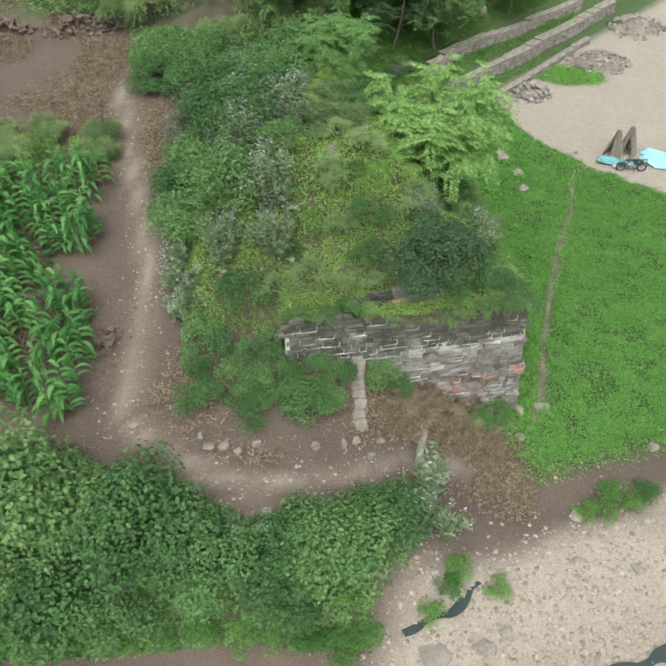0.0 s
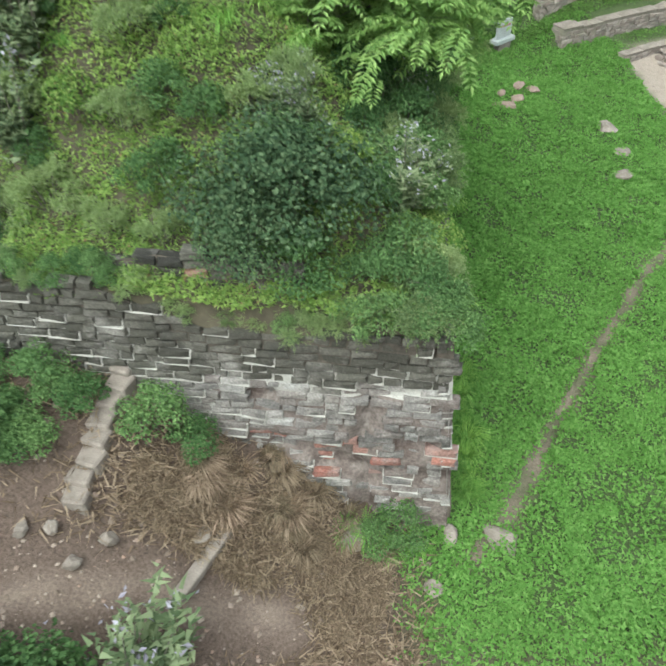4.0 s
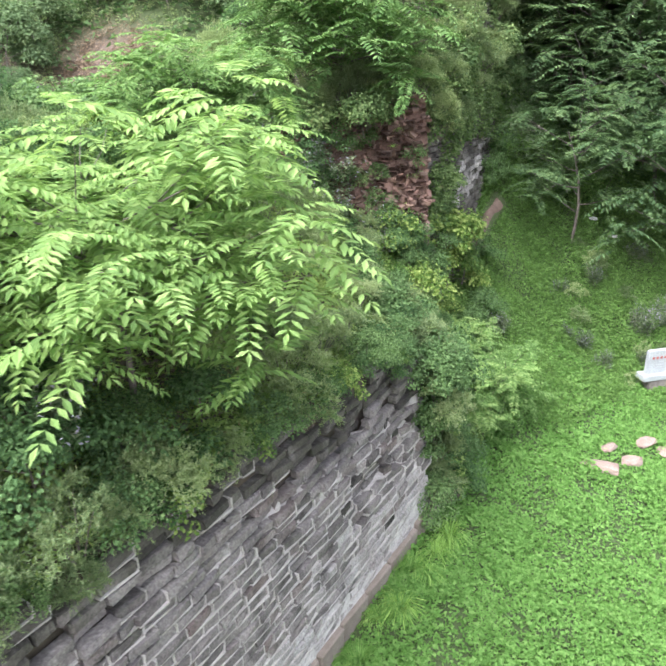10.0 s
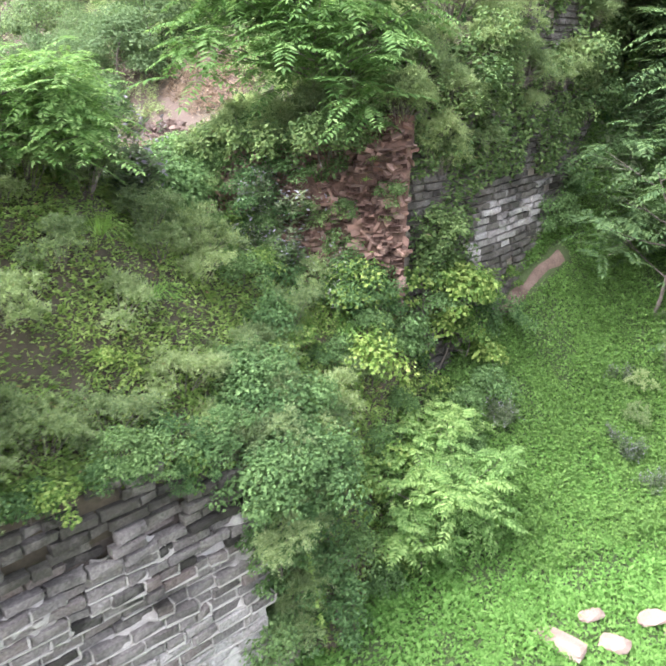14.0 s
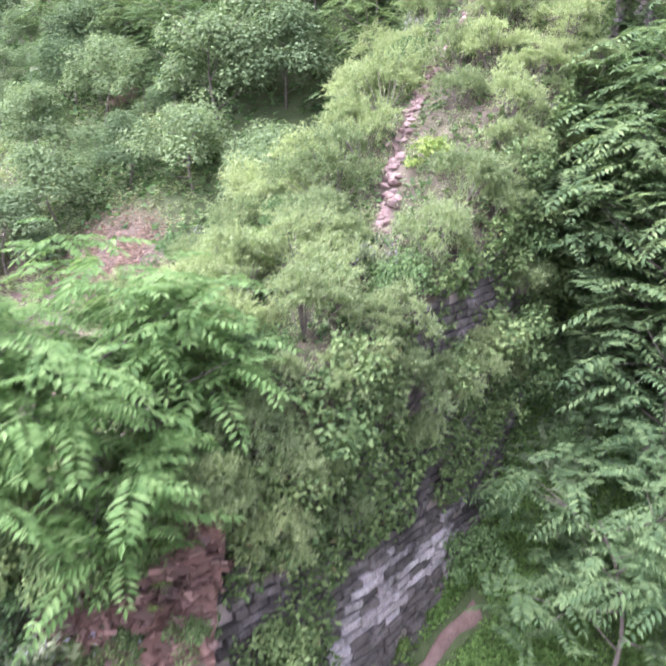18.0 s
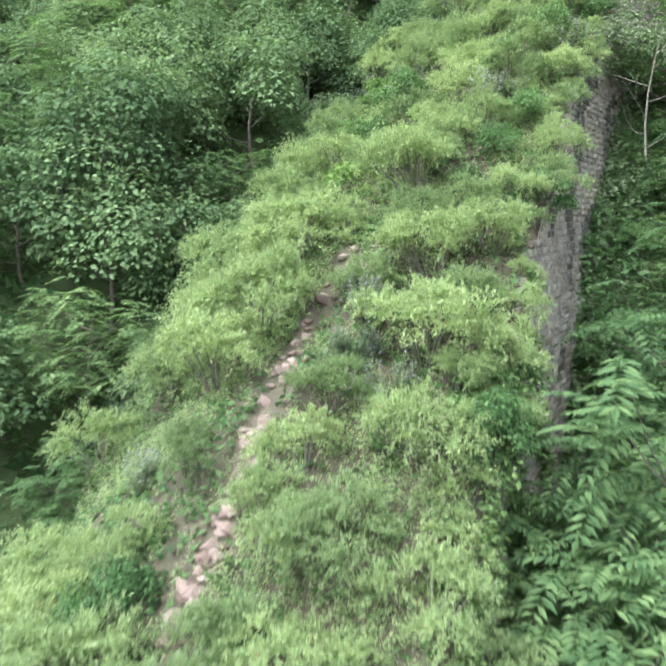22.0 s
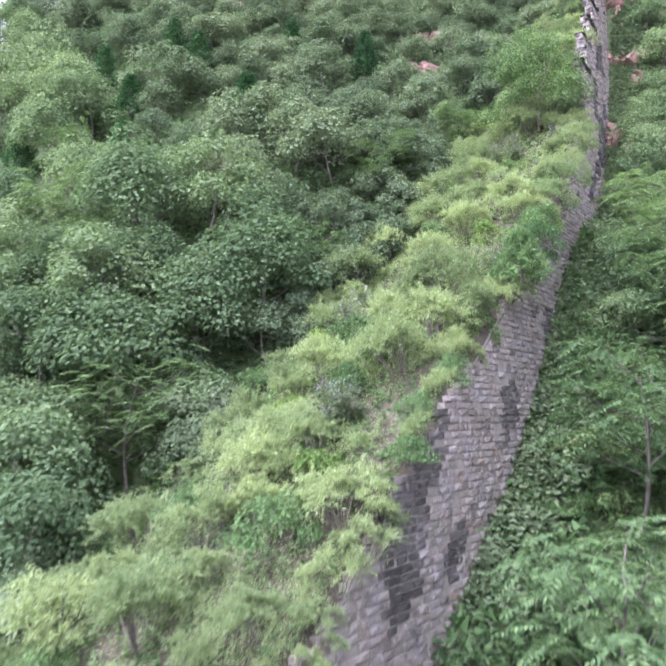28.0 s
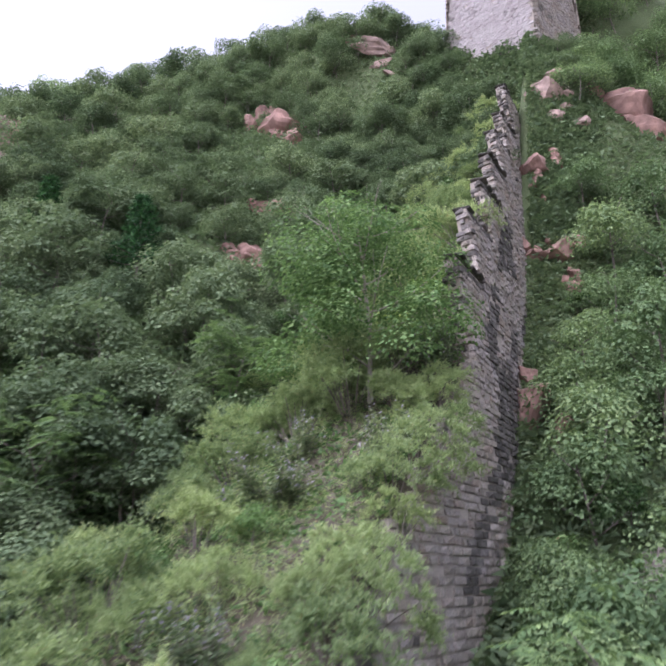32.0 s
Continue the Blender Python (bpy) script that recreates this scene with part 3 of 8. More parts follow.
def mound_z(x, y):
    x, y = np.asarray(x, float), np.asarray(y, float)
    xe = np.interp(y, [21.7, 36.75, 43], [7.35, 4.05, 0.5])
    base = np.interp(y, [20.3, 26, 31, 35, 36.8, 40, 42.5], [5.8, 6.2, 6.0, 5.6, 4.9, 3.9, 5.2])
    bell = sstep(0, 5.0, xe - x) * sstep(21.2, 26.2, y) * np.interp(y, [34, 39, 41, 43], [1, 0.75, 0.8, 0.9])
    z = base + 3.9 * bell
    west = sstep(-1.2, -8.5, x)
    z = z * (1 - west) + (ground_z(np.full_like(x, -9.0), y) - 0.8) * west
    south = sstep(23.5, 20.8, y) * sstep(-1.7, -2.5, x)
    z = z * (1 - south) + (ground_z(x, y) - 0.7) * south
    lip = np.interp(y, [36.75, 43.2], [4.1, -0.9])
    fall = sstep(0, 2.0, x - lip) * sstep(37.0, 38.0, y)
    z = z * (1 - fall) + (ground_z(x, y) - 0.35) * fall
    return z + 0.22 * vnoise(x, y, 1.6, 44) + 0.1 * vnoise(x, y, 0.6, 45)


def eroded(s, h):
    return 0.22 * sstep(-0.1, 0.7, vnoise(s, h * 1.7, 0.8, 51)) * sstep(0.6, 1.6, h) * sstep(4.6, 3.6, h)


def build_bastion():
    M_dark_core = plain_material("dark_masonry_earth", (0.05, 0.043, 0.035), (0.12, 0.10, 0.082), 3.0, 0.95, 0.9, 0, 12)
    wall = tagged(empty("wall_bastion"), "ruined grey brick bastion overgrown with grass and bushes", "wall", kind="structure")
    east, front = face_pos(EAST_A, EAST_B, 0.07), face_pos(FRONT_A, EAST_A, 0.07)
    core_deep = face_pos(EAST_A, EAST_B, 0.07, 1.016)
    core_e, core_f = face_pos(EAST_A, EAST_B, 0.07, 0.05), face_pos(FRONT_A, EAST_A, 0.07, 0.05)

    def core_front(s, h):
        p = core_f(s, h)
        lump = 0.09 * np.abs(vnoise(s, h * 1.6, 0.35, 53)) * sstep(0.02, 0.1, eroded_front(s, h))
        p[..., 1] += eroded_front(s, h) * 1.0 + 0.01 - lump
        return p

    def eroded_front(s, h):
        crack = 0.22 * np.exp(-((s - 7.75 - 0.12 * np.sin(h * 2.1)) / 0.16) ** 2) * sstep(4.9, 4.3, h)
        return np.maximum(eroded(s, h) * sstep(4.0, 6.0, s) * 1.3, crack)

    def worn_east(s, h):
        return (0.10 * sstep(0.1, 0.6, vnoise(s * 1.3, h * 3.1, 1.0, 54)) * sstep(6, 12, s) + 0.16 * sstep(0.35, 0.6, vnoise(s * 1.1, h * 2.3, 1.0, 55)) * sstep(9, 13, s)) * sstep(1.9, 3.0, h) + 0.24 * np.abs(vnoise(s * 3.7, h * 7.9, 1.0, 59)) * np.maximum(sstep(2.0, 1.0, east_top(s) - h), 0.8 * sstep(8, 13, s) * sstep(2.4, 3.4, h))

    def core_east(s, h):
        p, q = core_e(s, h), core_deep(s, h)
        w = (worn_east(s, h) * 1.6)[..., None]
        return p * (1 - w) + q * w

    def frac(pos, top):
        return lambda s, f: pos(s, -0.8 + (top(s) - 0.12 + 0.8) * f)

    def to_corner(pos, length, first):
        """Carries a leaning face on to the corner, where the two faces meet."""
        def out(s, h):
            lean = 0.07 * (5.5 - h)
            return pos(s - lean * (1 - s / length), h) if first else pos(s * (1 + lean / length), h)
        return out

    fr = np.linspace(0, 1, 30)
    east_c = frac(to_corner(core_east, EAST_LEN, True), east_top)
    deep_c = frac(to_corner(face_pos(EAST_A, EAST_B, 0.07, 0.34), EAST_LEN, True), east_top)
    for f0, f1, mat, lab, shape in ((0, 0.84, M_mortar, "pale lime mortar behind the bricks", east_c), (0.83, 1, M_dark_core, "earthy broken masonry along the top", deep_c)):
        piece("masonry_core", sheet(shape, np.linspace(0, EAST_LEN, 150), np.linspace(f0, f1, 50), mat, "masonry_core"), wall, lab)
    front_c = frac(to_corner(core_front, FRONT_LEN, False), front_top)
    for s0, s1, f0, f1, mat, lab in ((0, 4.6, 0.9, 1, M_dark_core, "earthy broken masonry along the top"), (0, 4.6, 0, 0.9, M_mortar, "pale lime mortar behind the bricks"), (4.6, FRONT_LEN, 0.76, 0.88, M_mortar, "pale lime mortar behind the bricks"), (4.6, FRONT_LEN, 0.88, 1, M_dark_core, "earthy broken masonry along the top"), (4.6, FRONT_LEN, 0, 0.76, M_front_core, "eroded grey and reddish masonry behind the bricks")):
        piece("masonry_core", sheet(front_c, np.linspace(s0, s1, 60), np.linspace(f0, f1, 44), mat, "masonry_core"), wall, lab)
    plain = lambda a, b: face_pos(np.array(a), np.array(b), 0.0)
    piece("rear_face", sheet(plain((4.1, 36.8), (-3.5, 37.4)), np.linspace(0, 7.4, 8), np.linspace(-1, 3.6, 6), M_earth, "rear_face"), wall)
    u, w = np.concatenate([np.linspace(0, 1, 46), (1.01, 1.02, 1.03, 1.04, 1.05, 1.06, 1.08)]), np.concatenate([np.linspace(20.3, 22.2, 14), np.linspace(22.5, 43.2, 54)])

    def mound(s, h):
        xe = np.interp(h, [21.7, 36.75, 43.2], [7.2, 3.88, -0.9])
        x = -9.5 + (xe + 9.5) * np.minimum(s, 1)
        over = np.maximum(s - 1, 0)
        line = front_y(x)
        y = np.where(x > -1.9, np.maximum(h, line + 0.04), h)
        x = x + over * 27 * sstep(37.2, 38.2, h)
        z = mound_z(x, y)
        wf = np.exp(-((y - line) / 0.3) ** 2) * (x > -1.9)
        we = np.exp(-((xe - x) / 0.3) ** 2) * (h < 36.9)
        z = z * (1 - wf) + (front_top((x + 1.8) * 1.01) - 0.03) * wf
        z = z * (1 - we) + (east_top((h - 21.65) * 1.024) - 0.03) * we
        return np.stack([x, y, z - over * 55 * (1 - sstep(37.2, 38.2, h))], -1)
    piece("earth_mound", sheet(mound, u, w, M_earth, "earth_mound"), wall, "grown-over earth filling of the bastion")
    holes = np.random.RandomState(7)

    def keep_e(s, h):
        high = sstep(0.82, 0.88, (h + 0.8) / (east_top(s) + 0.68))
        gone = holes.rand(len(s)) < high * (0.03 + 0.14 * sstep(-0.2, 0.5, vnoise(s * 1.5, h * 2, 1.0, 56)))
        return (h > 0.95) & (h < east_top(s)) & ~gone & (s > 0.18 - 0.07 * (5.5 - h))

    def keep_f(s, h):
        x = FRONT_A[0] + s * 0.99
        return (h > np.maximum(ground_z(x, front_y(x) - 0.4) - 0.2, 0.75)) & (h < front_top(s)) & (holes.rand(len(s)) > 0.45 * sstep(0.05, 0.14, eroded_front(s, h)) * sstep(3.6, 3.2, h)) & (s < FRONT_LEN - 0.1 + 0.07 * (5.5 - h)) & (np.abs(s - 7.75 - 0.12 * np.sin(h * 2.1)) > 0.09)

    fe = brick_field(east, -0.5, EAST_LEN, 0.9, 6.5, 0.205, 0.62, 11, keep_e, worn_east, 0.042, 0.2, 0.008)
    ff = brick_field(front, 0, FRONT_LEN + 0.5, 0.1, 6.7, 0.205, 0.6, 12, keep_f, lambda s, h: eroded_front(s, h) + 0.07 * np.abs(vnoise(s * 3.9, h * 8.3, 1.0, 52)) * sstep(3.0, 5.0, s), 0.036, 0.24, 0.018)

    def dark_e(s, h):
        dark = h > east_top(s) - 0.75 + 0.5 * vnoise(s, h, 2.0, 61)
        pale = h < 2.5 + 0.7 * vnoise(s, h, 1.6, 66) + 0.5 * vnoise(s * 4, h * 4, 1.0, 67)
        # Scattered near-black bricks paint the shade inside missing-brick holes.
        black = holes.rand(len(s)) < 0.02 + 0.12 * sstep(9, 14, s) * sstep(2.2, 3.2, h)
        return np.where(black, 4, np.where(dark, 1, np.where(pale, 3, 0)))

    def kind_f(s, h):
        red = (s > 4.6) & (h < 3.2) & (vnoise(s * 1.6, h * 3, 1.0, 63) > 0.3)
        return np.where(h > 4.25 - 0.5 * sstep(5, 1.5, s) + 0.3 * vnoise(s, h, 1.4, 62), 1, np.where(red, 2, np.where((h > 1.2) & (vnoise(s * 2, h * 3, 1.0, 68) > 0.45), 3, 0)))
    lay_bricks(wall, ff, [M_brick, M_dark_brick, M_red_brick, M_pale_brick], kind_f, 300, lambda s, h: -s)
    lay_bricks(wall, fe, [M_brick, M_dark_brick, M_red_brick, M_pale_brick, M_shade_dark_brick], dark_e, 300, lambda s, h: s)
    mortar_joints(wall, ff, 0.02, M_mortar, 57, lambda s, h: (0.7 - 0.4 * sstep(3.5, 5.0, s)) * (1 - 0.7 * sstep(3.9, 4.8, h)))
    mortar_joints(wall, fe, 0.026, M_mortar, 58, lambda s, h: 0.92 - 0.6 * sstep(1.9, 1.0, east_top(s) - h) - 0.35 * sstep(9, 13, s) * sstep(2.0, 3.2, h))
    # the dark broken masonry that stands behind the front's top edge
    set_back = face_pos(FRONT_A, EAST_A, 0.07, 0.55)
    crown = lambda s: 6.9 - 0.35 * np.abs(s - 4.4) + 0.25 * vnoise(s, s * 0, 0.7, 46)
    piece("masonry_core", sheet(lambda s, f: set_back(s, 5.2 + (crown(s) - 5.25) * f) + np.array((0, 0.06, 0)), np.linspace(2.3, 6.6, 30), np.linspace(0, 1, 12), M_dark_core, "masonry_core"), wall, "earthy broken masonry along the top")
    fb = brick_field(set_back, 2.3, 6.6, 5.1, 7.1, 0.205, 0.5, 14, lambda s, h: (h < crown(s)) & (vnoise(s * 2.3, h * 4, 1.0, 47) < 0.45), lambda s, h: 0.15 * np.abs(vnoise(s * 3.9, h * 8.3, 1.0, 48)), 0.03, 0.3, 0.03)
    lay_bricks(wall, fb, [M_dark_brick, M_shade_dark_brick, M_red_brick], lambda s, h: np.where(vnoise(s * 5, h * 9, 1.0, 49) > 0.55, 2, (vnoise(s * 3, h * 5, 1.0, 50) > 0).astype(int)), 0, lambda s, h: s)
    # lime render on the lowest courses and the plinth of long stones
    lip = face_pos(EAST_A, EAST_B, 0.07, -0.012)
    rend = lambda s, f: lip(s, 0.55 + (0.85 + 0.45 * vnoise(s, s * 0 + 3, 1.2, 64) + 0.3 * vnoise(s, s * 0 + 5, 0.4, 65)) * f) - np.stack([s * 0, s * 0, f * 0], -1)
    piece("lime_render", sheet(rend, np.linspace(0.1, EAST_LEN, 160), np.linspace(0, 1, 6), M_plaster, "lime_render"), wall, "patchy white lime render")
    r = np.random.RandomState(5)
    at, along = 0.0, (EAST_B - EAST_A) / EAST_LEN
    outw = np.array((along[1], -along[0]))
    while at < EAST_LEN + 0.6:
        ln = r.uniform(0.8, 1.5)
        bm = bmesh.new()
        bmesh.ops.create_cube(bm, size=1.0)
        bmesh.ops.scale(bm, vec=(ln - 0.02, 0.55, 0.75), verts=bm.verts)
        for v in bm.verts:
            v.co += Vector((r.uniform(-0.02, 0.02), r.uniform(-0.03, 0.03), r.uniform(-0.03, 0.03)))
        bmesh.ops.bevel(bm, geom=bm.edges[:], offset=0.025, segments=1, affect="EDGES")
        ob = part("plinth_stone", bm, M_plinth, wall)
        c = EAST_A + along * (at + ln / 2) + outw * 0.16
        ob.matrix_local = pose(c[0], c[1], 0.22 + 0.045 * at, 0, 0, math.degrees(math.atan2(along[1], along[0])))
        at += ln
    return wall


bastion = build_bastion()


# ---- the wall that climbs the hill ----
def east_pos(inset=0.0):
    def pos(s, h):
        s, h = np.asarray(s, float), np.asarray(h, float)
        t = -h
        line = np.where(s < 46.5, 12.2 - 0.45 * (46.5 - s), wall_z(s))
        return np.stack([wall_x(s) + 0.13 * t - inset, s + 0 * h, line - t], -1)
    return pos


def line_z(s):
    return np.where(s < 46.5, 12.2 - 0.45 * (46.5 - s), wall_z(s))


END_X, END_Y, END_Z = [-0.75, -1.7, -2.3, -3.2, -5.2, -11.0], [43.25, 42.2, 40.8, 39.7, 39.0, 39.2], [10.3, 10.3, 10.0, 9.5, 8.6, 6.5]


def end_face(u, f):
    """The collapsed end of the wall: a rubble slope round its broken corner."""
    u, f = np.asarray(u, float), np.asarray(f, float)
    k = np.array([0, 0.16, 0.32, 0.5, 0.72, 1.0])
    x, y, z = np.interp(u, k, END_X), np.interp(u, k, END_Y), np.interp(u, k, END_Z)
    e = 0.02
    dx, dy = np.interp(u + e, k, END_X) - np.interp(u - e, k, END_X), np.interp(u + e, k, END_Y) - np.interp(u - e, k, END_Y)
    ln = np.hypot(dx, dy) + 1e-9
    off = 1.2 * f + (0.22 * vnoise(u * 9, f * 5, 1.0, 72) + 0.12 * vnoise(u * 26, f * 15, 1.0, 79)) * sstep(0, 0.08, f)
    return np.stack([x - dy / ln * off, y + dx / ln * off, z - 4.8 * f], -1)


def build_hill_wall():
    wall = tagged(empty("wall_hill"), "long ruined brick wall climbing the hillside, overgrown on top", "wall", kind="structure")
    M_end = plain_material("broken_brick_earth", (0.07, 0.045, 0.034), (0.19, 0.115, 0.085), 3.0, 0.95, 0.9, 0, 12)
    ys = np.arange(43.0, 135.2, 0.5)
    shallow, deep = east_pos(0.035), east_pos(0.19)
    e_in = lambda s, h: shallow(s, h) + (deep(s, h) - shallow(s, h)) * sstep(61, 55, s)[..., None]
    piece("masonry_core", sheet(lambda s, f: e_in(s, -10.5 * (1 - f) - 0.4 - np.where(s < 46.5, np.maximum(12.2 - 0.45 * (46.5 - s) - wall_z(s), 0), 0)), ys, np.linspace(0, 1, 8), M_hill_mortar, "masonry_core"), wall, "earthy mortar behind the bricks")

    def top(s, f):
        x = wall_x(s) + 0.05 - (wall_width(s) + 0.15) * f
        hump = crown_rise(s) * np.sin(np.pi * f) + 0.25 * vnoise(x, s, 1.5, 71) * sstep(0, 0.1, f)
        return np.stack([x, s, wall_z(s) - 0.05 - 0.5 * np.exp(-f / 0.02) + hump - (0.5 + 3.0 * sstep(46, 42.3, s)) * f], -1)
    piece("wall_top", sheet(top, ys, np.linspace(0, 1, 18), M_earth, "wall_top"), wall, "earth and rubble on the wall top")

    def west(s, f):
        x = wall_x(s) - 0.1 - wall_width(s) - 0.6 * f
        return np.stack([x, s, wall_z(s) - 0.55 - 3.0 * sstep(46, 42.3, s) - 6.5 * f], -1)
    piece("west_face", sheet(west, ys, np.linspace(0, 1, 8), M_earth, "west_face"), wall)

    u = np.linspace(0, 1, 60)
    piece("broken_end", sheet(end_face, u, np.linspace(0, 1, 40), M_end, "broken_end"), wall, "broken earth and rubble end")

    def cap(u, g):
        p, q = end_face(u, np.zeros_like(u)), top(np.full_like(u, 43.0), np.clip(u * 0.95, 0, 1))
        return p * (1 - g)[..., None] + q * g[..., None]
    piece("end_top", sheet(cap, u, np.linspace(0, 1, 8), M_earth, "end_top"), wall, "earth over the broken end")
    hole = np.random.RandomState(3)

    def keep(s, h):
        z = np.where(s < 46.5, 12.2 - 0.45 * (46.5 - s), wall_z(s)) + h
        ragged = -0.4 + 0.25 * vnoise(s, s * 0, 2.3, 73) - 0.3 * sstep(60, 46, s)
        holes = (vnoise(s * 1.6, h * 4.2, 1.0, 74) > 0.72) & (hole.rand(len(s)) < 0.6)
        return (h < ragged) & (z < wall_z(s) - 0.05) & (z > ground_z(wall_x(s) + 0.13 * -h + 0.3, s) - 0.5) & ~holes & (hole.rand(len(s)) > 0.02)

    def level(s, z):
        s, z = np.asarray(s, float), np.asarray(z, float)
        return np.stack([wall_x(s) + 0.13 * (line_z(s) - z), s + 0 * z, z + 0 * s], -1)

    def near_face(s, z):
        h = z - line_z(s)
        out = np.zeros(len(s), bool)
        band = (h > -8.5) & (h < 0.2)
        out[band] = keep(s[band], h[band])
        return out
    field = brick_field(level, 43.1, 134.9, 1.0, 82.0, 0.2, 0.5, 21, near_face, lambda s, z: 0.13 * np.abs(vnoise(s * 3.3, z * 6.1, 1.0, 77)) * sstep(60, 54, s), 0.03, 0.22, 0.022)

    def kind(s, z):
        h = z - line_z(s)
        dark = (vnoise(s, h * 2, 2.5, 75) > 0.45) | (s < 57 + 3 * vnoise(s, h, 1.0, 69))
        low = -h - 4.3 - 0.42 * (s - 46.5) - 0.9 * sstep(46.4, 45.3, s) + 0.35 * vnoise(s, h * 2, 0.8, 76)
        lime = (s > 45.3) & (s < 49.8 + 0.4 * vnoise(h, h * 0, 0.7, 80)) & (low > 0) & (low < 1.35) & (vnoise(s * 2.6, h * 5, 1.0, 81) > -0.2)
        return np.where(lime, 2, dark.astype(int))
    lay_bricks(wall, field, [M_hill_brick, M_dark_brick, M_lime_brick], kind, 300, lambda s, z: np.abs(s - 113) + np.abs(z - line_z(s) + 1))
    # parapet on the upper stretch: level-topped steps that climb with the wall
    r = np.random.RandomState(9)
    cap = {}
    y0 = 117.6
    while y0 < 133.5:
        run = r.uniform(2.2, 2.9)
        y1 = min(y0 + run, 134.8)
        zt, zb = float(wall_z(y1)) + r.uniform(0.35, 0.8), float(wall_z(y0)) - 0.7
        xo = lambda z, y=y0: float(wall_x(y) + 0.13 * (wall_z(y) - z))
        v = [(xo(z, y) - o, y, z) for y in (y0 + 0.05, y1) for z in (zb, zt - 0.04) for o in (0.05, 0.48)]
        piece("parapet_core", mesh_of("parapet_core", v, np.array([(0, 2, 6, 4), (1, 5, 7, 3), (0, 1, 3, 2), (2, 3, 7, 6), (4, 6, 7, 5)]), M_hill_mortar), wall, "brick parapet core")
        face = brick_field(level, y0, y1, zb, zt, 0.2, 0.45, int(y0 * 10), lambda s, z: (z > wall_z(s) - 0.5), None, 0.03, 0.16, 0.02)
        lay_bricks(wall, face, [M_hill_brick, M_dark_brick], lambda s, z: (z > zt - 0.3).astype(int), 0, lambda s, z: s)
        south = lambda s, z: np.stack([wall_x(y0) + 0.13 * (wall_z(y0) - z) - 0.52 + s, y0 + 0 * s, z], -1)
        lay_bricks(wall, brick_field(south, 0, 0.52, zb, zt, 0.2, 0.3, int(y0 * 10) + 5, lambda s, z: z > zb, None, 0.035, 0.2, 0.03), [M_dark_brick, M_hill_brick], lambda s, z: (r.rand(len(s)) < 0.4).astype(int), 0, lambda s, z: s)
        n = 4
        for i in range(n):
            k = i % 3
            if k not in cap:
                bm = bmesh.new()
                bmesh.ops.create_cube(bm, size=1.0)
                bmesh.ops.scale(bm, vec=(0.62, 0.6, 0.09 + 0.02 * k), verts=bm.verts)
                bmesh.ops.bevel(bm, geom=bm.edges[:], offset=0.03, segments=2, affect="EDGES")
                cap[k] = bpy.data.meshes.new("coping_stone")
                bm.to_mesh(cap[k])
                bm.free()
                cap[k].materials.append(M_dark_brick)
            if r.rand() < 0.15:
                continue
            y = y0 + (i + 0.5) * (y1 - y0) / n
            piece("coping_stone", cap[k], wall, matrix=pose(xo(zt, y) - 0.22 + r.uniform(-0.04, 0.07), y, zt + 0.05, r.uniform(-3, 3), r.uniform(-3, 3), 21 + r.uniform(-5, 5)))
        y0 = y1
    return wall


hill_wall = build_hill_wall()


# ---- the watchtower on the ridge ----
def build_tower():
    base = np.array((-40.7, 138.3)), np.array((-34.8, 138.0))
    along = unit((base[1] - base[0])[None])[0]
    back = np.array((-along[1], along[0]))
    tower = tagged(empty("watchtower", (*((base[0] + base[1]) / 2 + back * 2.5), 90.0)), "tall pale brick watchtower with cracked faces on the ridge", "tower")
    corners = [base[0], base[1], base[1] + back * 5.4, base[0] + back * 5.4]
    o = tower.location
    z0, z1 = -4.0, 15.0

    def wall_face(a, b, mat, seed, name, label):
        ln = float(np.linalg.norm(b - a))
        f = face_pos(a, b, 0.0)
        out = np.array((b - a)[1::-1]) / ln * (1, -1)

        def pos(s, h, inset=0.0):
            s, h = np.asarray(s, float), np.asarray(h, float)
            p = f(s, h)
            off = 0.5 - 0.06 * h - inset
            return np.stack([p[..., 0] + out[0] * off - o[0], p[..., 1] + out[1] * off - o[1], h], -1)
        holder = piece(name, sheet(lambda s, h: pos(s, h, 0.05), np.linspace(-0.5, ln + 0.5, 12), np.linspace(z0, z1, 12), M_hill_mortar, name), tower, label)
        rr = np.random.RandomState(seed)
        keep = lambda s, h: (vnoise(s, h * 2.5, 1.2, seed) < 0.86) & (rr.rand(len(s)) > 0.01)
        field = brick_field(pos, -0.4, ln + 0.4, z0, z1, 0.2, 0.45, seed, keep, None, 0.02)
        lay_bricks(holder, field, [mat, M_red_brick], lambda s, h: np.zeros(len(s), int), 0, lambda s, h: s)
    wall_face(corners[0], corners[1], M_tower_brick, 31, "front_wall", "pale brick front with cracks")
    wall_face(corners[1], corners[2], M_hill_brick, 32, "side_wall", "browner brick side")
    wall_face(corners[2], corners[3], M_hill_brick, 33, "rear_wall", "")
    wall_face(corners[3], corners[0], M_hill_brick, 34, "side_wall", "")
    roof = np.array([(*(c - o[:2]), z1) for c in corners])
    piece("roof", mesh_of("roof", roof, np.array([(0, 1, 2, 3)]), M_earth), tower)
    return tower


build_tower()


# ---- plants: prototypes ----
def turned(n, r):
    """Random unit directions over the upper hemisphere."""
    a = r.uniform(0, 2 * np.pi, n)
    z = r.uniform(0, 1, n)
    s = np.sqrt(1 - z * z)
    return np.stack([s * np.cos(a), s * np.sin(a), z], -1)


